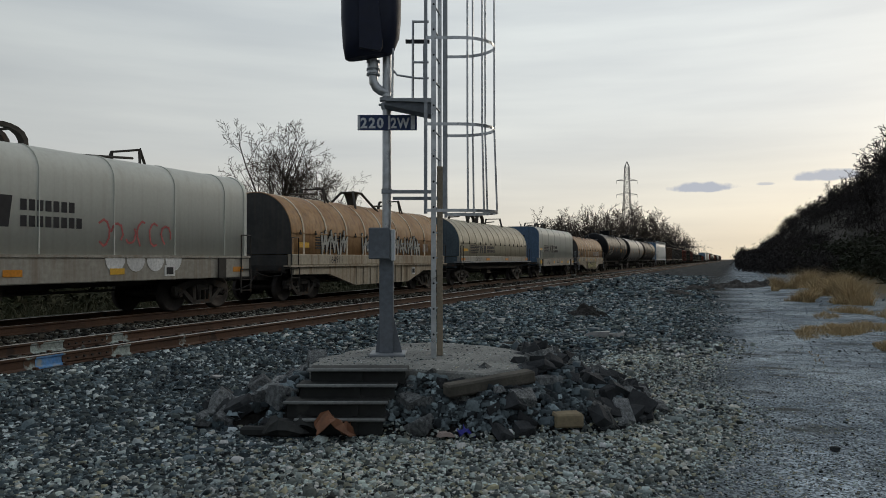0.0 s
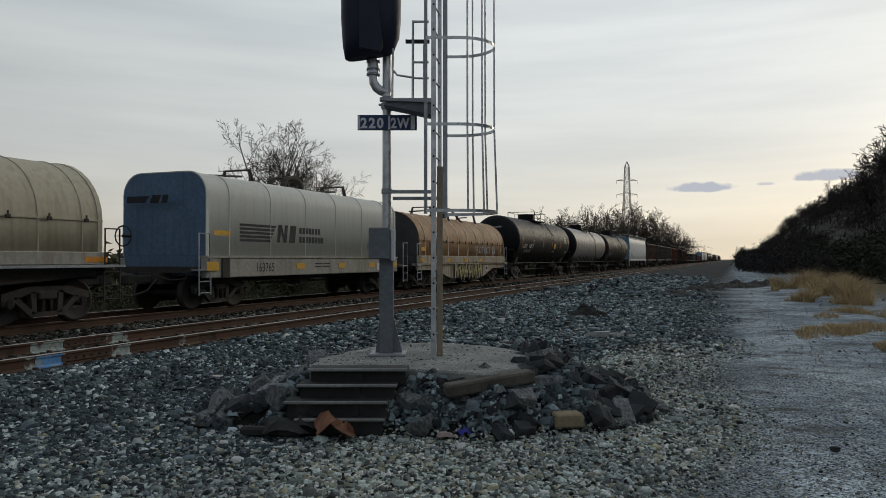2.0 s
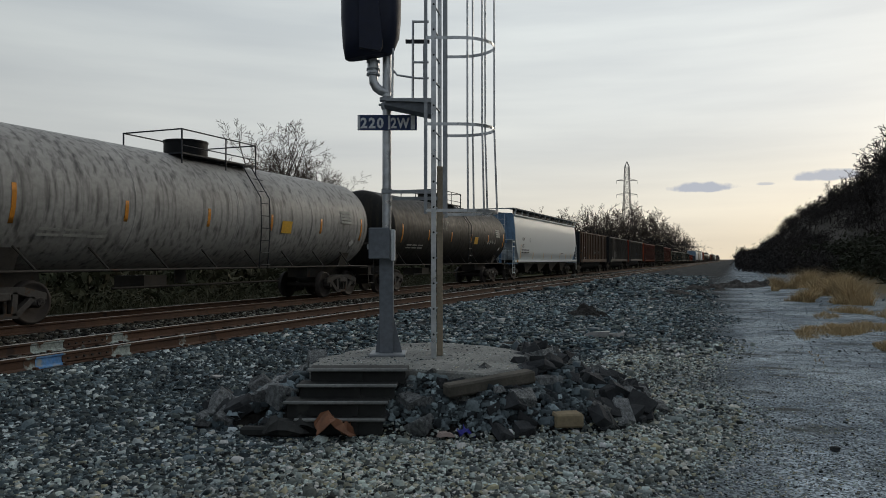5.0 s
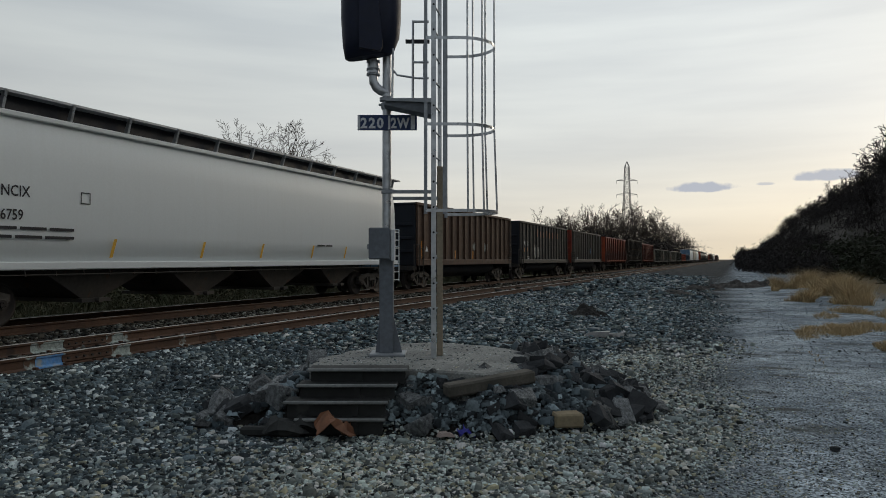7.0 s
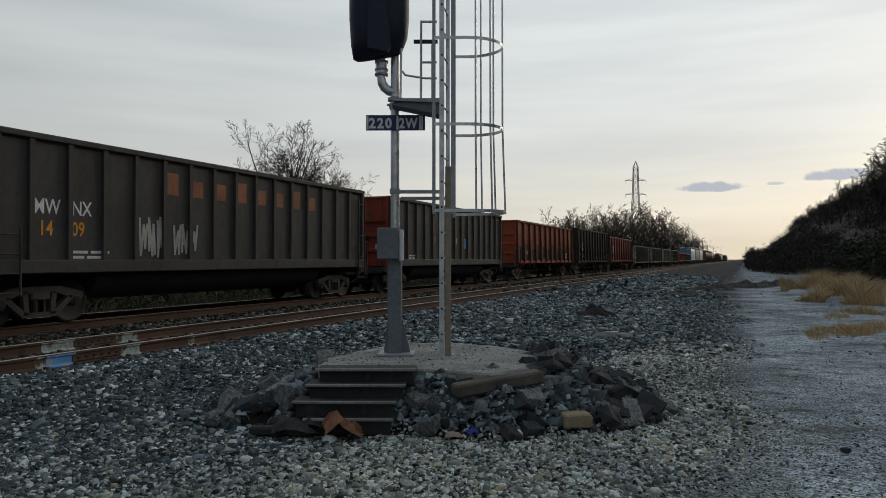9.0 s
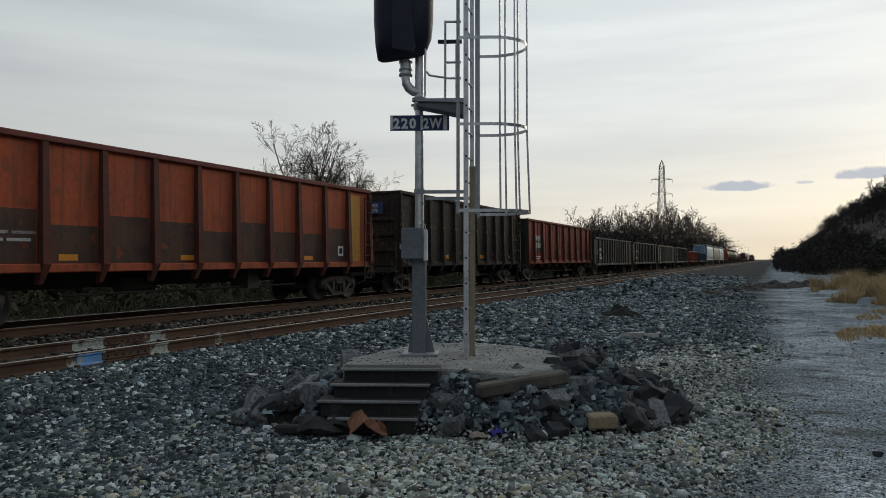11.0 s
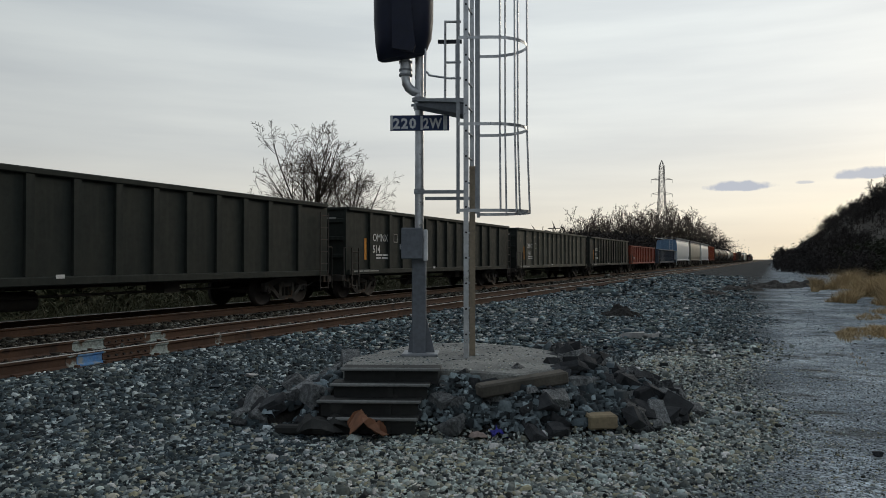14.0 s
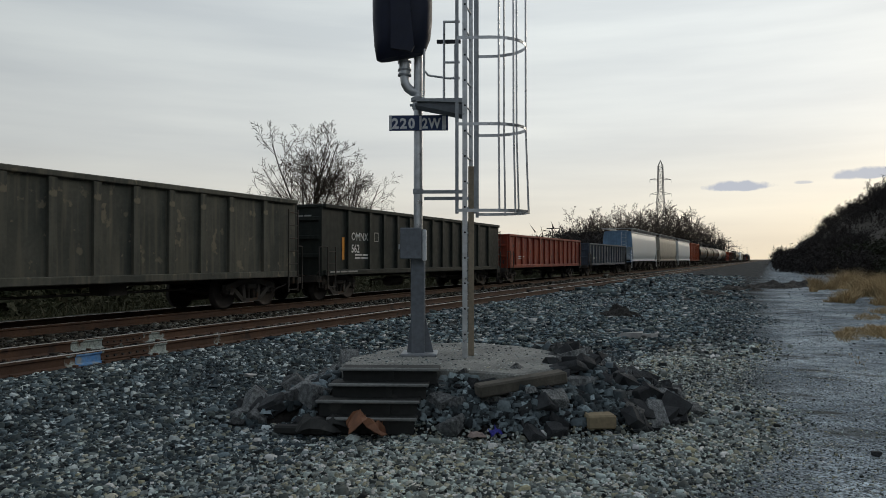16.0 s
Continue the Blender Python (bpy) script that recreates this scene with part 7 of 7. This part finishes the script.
def extra_N(car, L, x):
    plate(1.93, 3.02, 2.02, 2.92, SIDE - 0.0925, M_black, car, "marking_panel", "black painted panel behind the marks")
    for a, b in ((0.5, 1.74), (L - 1.74, L - 0.5)):
        for z in (1.75, 2.35): part("side_rail", Form().box(SIDE - 0.09, SIDE + 0.008, a, b, z, z + 0.14), M_gon_old, car)
    pl = part("end_placard", Form().box(0.0, 0.78, 0.33, 0.35, 3.12, 3.58), M_blueplate, car, "dark blue number placard on the end sheet")
    letters("SWIX", 0.15, M_white, front_face(0.12, 3.38, 0.326), pl, squeeze=0.9)
    letters("10296", 0.15, M_white, front_face(0.1, 3.18, 0.326), pl, squeeze=0.9)
    for y in (4.5, 9.0, 13.3): plate(y, y + 0.7, 1.40, 1.56, x + 0.001, M_orange, car)


def extra_om(car, L, x):
    plate(1.35, 1.5, 1.35, 2.1, x, M_orange, car, "reflector", "orange upright reflector")
    f = Form()
    for a, b, c, d in ((3.55, 3.85, 2.0, 2.03), (3.55, 3.85, 2.3, 2.33), (3.55, 3.58, 2.0, 2.33), (3.82, 3.85, 2.0, 2.33)): f.box(x, x + 0.003, a, b, c, d)
    part("marking", f, M_silver, car, "small square outline mark")
    bars(car, 0.5, 0.93, (0.3, 0.2, 0.4, 0.6), 0.05, SIDE + 0.012, M_silver)
    plate(6.9, 7.1, 0.98, 1.06, SIDE + 0.012, M_white, car, "marking")
    for a, b in ((0.15, 0.62), (0.68, 0.95)): part("marking", Form().box(a, b, 0.238, 0.246, 2.70, 2.80), M_silver, car, "small pale mark on the end sheet")


def om(num, mat, label):
    return dict(kind=gondola_car, len=16.95, set=0.25, top=3.15, bottom=0.86, ribs=13, rib_at=[1.73] + [3.17 + k * 1.06 for k in range(11)] + [15.2], rib_w=0.09, tub=False, paint=mat, end=M_gon_green, label=label,
                deco=deco_gon("OMNX", num, M_white, 0.28, 1.95, 2.02, extra_om))


COIL = dict(kind=coil_car)
RIBS_TUB = [0.52] + [1.24 + 0.905 * k for k in range(15)] + [14.88]
TRAIN = [
    (3.65, dict(COIL, len=14.3, style="flat", hood=M_grey_hood, end=M_blue_end, end_label="dark blue-grey hood end", bands=7, band_w=0.012, band_mat=M_grey_hood, lift="arch", sill=M_sill, belly=False, deco=deco_A, label="grey-white coil car with red and white graffiti")),
    (19.5, dict(COIL, span=(0.45, 13.42), len=13.9, style="round", hood=M_brown_hood, end=M_dark_end, end_label="grimy dark hood end", bands=9, band_w=0.045, band_mat=M_strap, lift="frame", sill=M_sill_brown, belly=True, deco=deco_brown(True), label="rust-brown coil car with pale straps and silver graffiti")),
    (34.9, dict(COIL, span=(0.42, 13.42), len=14.1, style="round", hood=M_beige_hood, end=M_slate_end, end_label="slate-grey hood end", bands=12, band_w=0.012, band_mat=M_beige_hood, lift="arch", sill=M_sill, belly=False, deco=deco_C, label="weathered beige coil car with a round hood")),
    (51.1, dict(COIL, span=(0.66, 12.40), len=13.7, style="flat", hood=M_grey_hood, end=M_blue_end, end_label="blue-grey hood end", bands=6, band_w=0.012, band_mat=M_grey_hood, lift="arch", sill=M_sill, belly=False, deco=deco_D, label="pale grey coil car with a blue end panel", step=M_galv2)),
    (65.3, dict(COIL, span=(0.75, 13.65), len=14.2, style="round", hood=M_brown_hood, end=M_dark_end, end_label="grimy dark hood end", bands=9, band_w=0.045, band_mat=M_strap, lift="frame", sill=M_sill_brown, belly=True, deco=deco_brown(False), label="rust-brown coil car with pale straps and a painted belly", step=M_galv2)),
    (81.0, dict(kind=tank_car, len=17.3, shell=M_tank_black, head=M_tank_black, shell_label="clean black tank shell", deco=deco_tank("GBRX", "700577", ""), label="black tank car with orange reflectors")),
    (99.4, dict(kind=tank_car, len=17.4, shell=M_tank_grey, head=M_tank_black, shell_label="pale grey tank shell with dark stains", deco=deco_tank("", "", ""), label="grey tank car stained black along its middle")),
    (117.3, dict(kind=tank_car, len=17.6, shell=M_tank_dark, head=M_tank_dark, shell_label="sooty black-brown tank shell", deco=deco_tank("", "", "tag"), label="sooty black tank car with white graffiti")),
    (135.6, dict(kind=hopper_car, len=20.6, body=M_hopper, end=M_hopper_blue, sill=M_hopper, body_label="clean white hopper body", end_label="blue end sheet", deco=deco_hopper, label="white covered hopper car with blue ends")),
    # end sheets of the next two take M_black: lack of light put into colour
    (157.4, dict(kind=gondola_car, len=15.4, top=3.90, bottom=1.10, ribs=14, sill_h=0.26, rib_w=0.055, rib_at=RIBS_TUB, tub=True, paint=M_gon_brown, end=M_black, end_label="black end sheet", label="rusty brown coal gondola with a black tub", deco=deco_gon(extra=extra_J, z=2.2))),
    (174.2, dict(kind=gondola_car, len=15.4, top=3.90, bottom=1.10, ribs=14, sill_h=0.26, rib_w=0.055, rib_at=RIBS_TUB, tub=True, paint=M_gon_dark, end=M_black, end_label="black end sheet", label="dark grey coal gondola with a black tub", deco=deco_gon(extra=extra_K, z=2.4, mat=M_orange))),
    (190.9, dict(kind=gondola_car, len=15.4, top=3.90, bottom=1.10, ribs=14, sill_h=0.26, rib_w=0.055, rib_at=RIBS_TUB, tub=True, paint=M_gon_dark, end=M_gon_red, end_label="red end sheet", label="dark coal gondola with a red end", deco=deco_gon(extra=extra_L, z=2.2))),
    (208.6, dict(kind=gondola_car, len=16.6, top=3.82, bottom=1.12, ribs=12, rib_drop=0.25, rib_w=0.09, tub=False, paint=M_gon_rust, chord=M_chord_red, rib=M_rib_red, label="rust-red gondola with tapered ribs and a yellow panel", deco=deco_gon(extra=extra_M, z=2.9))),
    (226.6, dict(kind=gondola_car, len=15.4, top=4.02, bottom=1.10, ribs=12, rib_drop=0.25, rib_w=0.09, tub=False, paint=M_gon_old, label="dark gondola with peeling scarred paint", deco=deco_gon("SWIX", "10296", M_white, 0.29, 2.02, 2.55, extra_N))),
    (242.7, dict(kind=gondola_car, len=17.1, top=3.76, bottom=1.12, ribs=13, rib_drop=0.25, rib_w=0.09, tub=False, paint=M_gon_red, chord=M_chord_red, end=M_gon_green, rib_at=[0.51, 1.75, 3.5, 5.2, 6.88, 8.55, 10.2, 11.9, 13.6, 15.3, 16.59], rib=M_rib_red, label="faded red gondola with a yellow panel", deco=deco_gon(extra=extra_O, z=2.2))),
    (260.8, om("1068", M_gon_green, "black-green low gondola with white lettering")),
    (278.6, om("514", M_gon_green, "black-green low gondola with white lettering")),
    (296.7, om("1143", M_gon_dusty, "dusty grey low gondola with white lettering")),
    (314.7, om("562", M_gon_green, "black-green low gondola with white lettering")),
    (332.6, dict(kind=gondola_car, len=17.2, top=2.75, bottom=0.9, ribs=15, rib_w=0.07, tub=False, paint=M_gon_red, label="low rust-red gondola with worn paint", deco=deco_gon(extra=None, z=1.9))),
    (351.9, dict(kind=gondola_car, len=16.6, top=2.65, bottom=0.9, ribs=15, rib_w=0.07, tub=False, paint=M_gon_blue, label="low dull blue gondola with pale marks", deco=deco_gon(extra=None, z=1.9))),
    (371.0, dict(kind=hopper_car, len=18.6, top=4.25, body=M_hopper, end=M_hopper_blue, sill=M_hopper, body_label="white hopper body", end_label="blue end sheet", deco=lambda c, l: None, label="white covered hopper car with bare sides")),
    (391.5, dict(kind=hopper_car, len=18.6, top=4.25, body=M_hopper_beige, end=M_hopper_beige, sill=M_hopper_beige, body_label="beige hopper body", end_label="beige end sheet", deco=lambda c, l: None, label="beige covered hopper car with bare sides")),
    (412.0, dict(kind=hopper_car, len=18.6, top=4.25, body=M_hopper, end=M_hopper, sill=M_hopper, body_label="white hopper body", end_label="white end sheet", deco=lambda c, l: None, label="white covered hopper car with bare sides")),
    (432.4, dict(kind=gondola_car, len=16.6, top=4.3, bottom=1.1, ribs=12, rib_w=0.09, tub=False, paint=M_gon_rust, label="tall rust-brown gondola with worn paint", deco=lambda c, l: None)),
    (450.6, dict(kind=tank_car, len=17.4, shell=M_tank_dark, head=M_tank_dark, shell_label="rust-brown tank shell", deco=lambda c, l: None, label="rust-brown tank car with a stained shell")),
]
CARS = []
for P, spec in TRAIN:
    CARS.append((P, spec["kind"](spec)))
# the far end of the train: like cars again, further along
P = 469.5
for k, i in enumerate((25, 25, 6, 25, 19, 12, 9, 10, 7, 25, 21, 22, 13, 12, 20, 19, 9, 11, 5, 6)):
    src, ln = CARS[i][1], TRAIN[i][1]["len"]
    CARS.append((P, copy_thing(src, Matrix.Identity(4))))
    P += ln + 1.2


def motions():
    """The train rolls by towards the near end of the line; its wheels turn with it."""
    def gone(t):
        u = t / 16
        return 282.80 * u + 42.12 * u ** 2 - 55.50 * u ** 3 + 25.60 * u ** 4
    for start, car in CARS:
        walk(car, [(t, pose(TRAIN_X, start - gone(t), RAIL_Z)) for t in range(0, 17)])
    for store, d in ((FRONT_SETS, -0.889), (REAR_SETS, 0.889)):
        ticks = [k / 30 for k in range(481)]
        lead = store[0]
        walk(lead, [(t, Matrix.Translation((0, d, WHEEL_R)) @ Matrix.Rotation(gone(t) / WHEEL_R, 4, "X")) for t in ticks])
        keys = lead.animation_data
        for w in bpy.data.objects:
            if w is not lead and w.data is WHEELSET and w.parent and abs(w.matrix_basis.translation.y - d) < 0.1:
                w.rotation_mode = "QUATERNION"
                ad = w.animation_data_create()
                ad.action = keys.action
                ad.action_slot = keys.action_slot


motions()
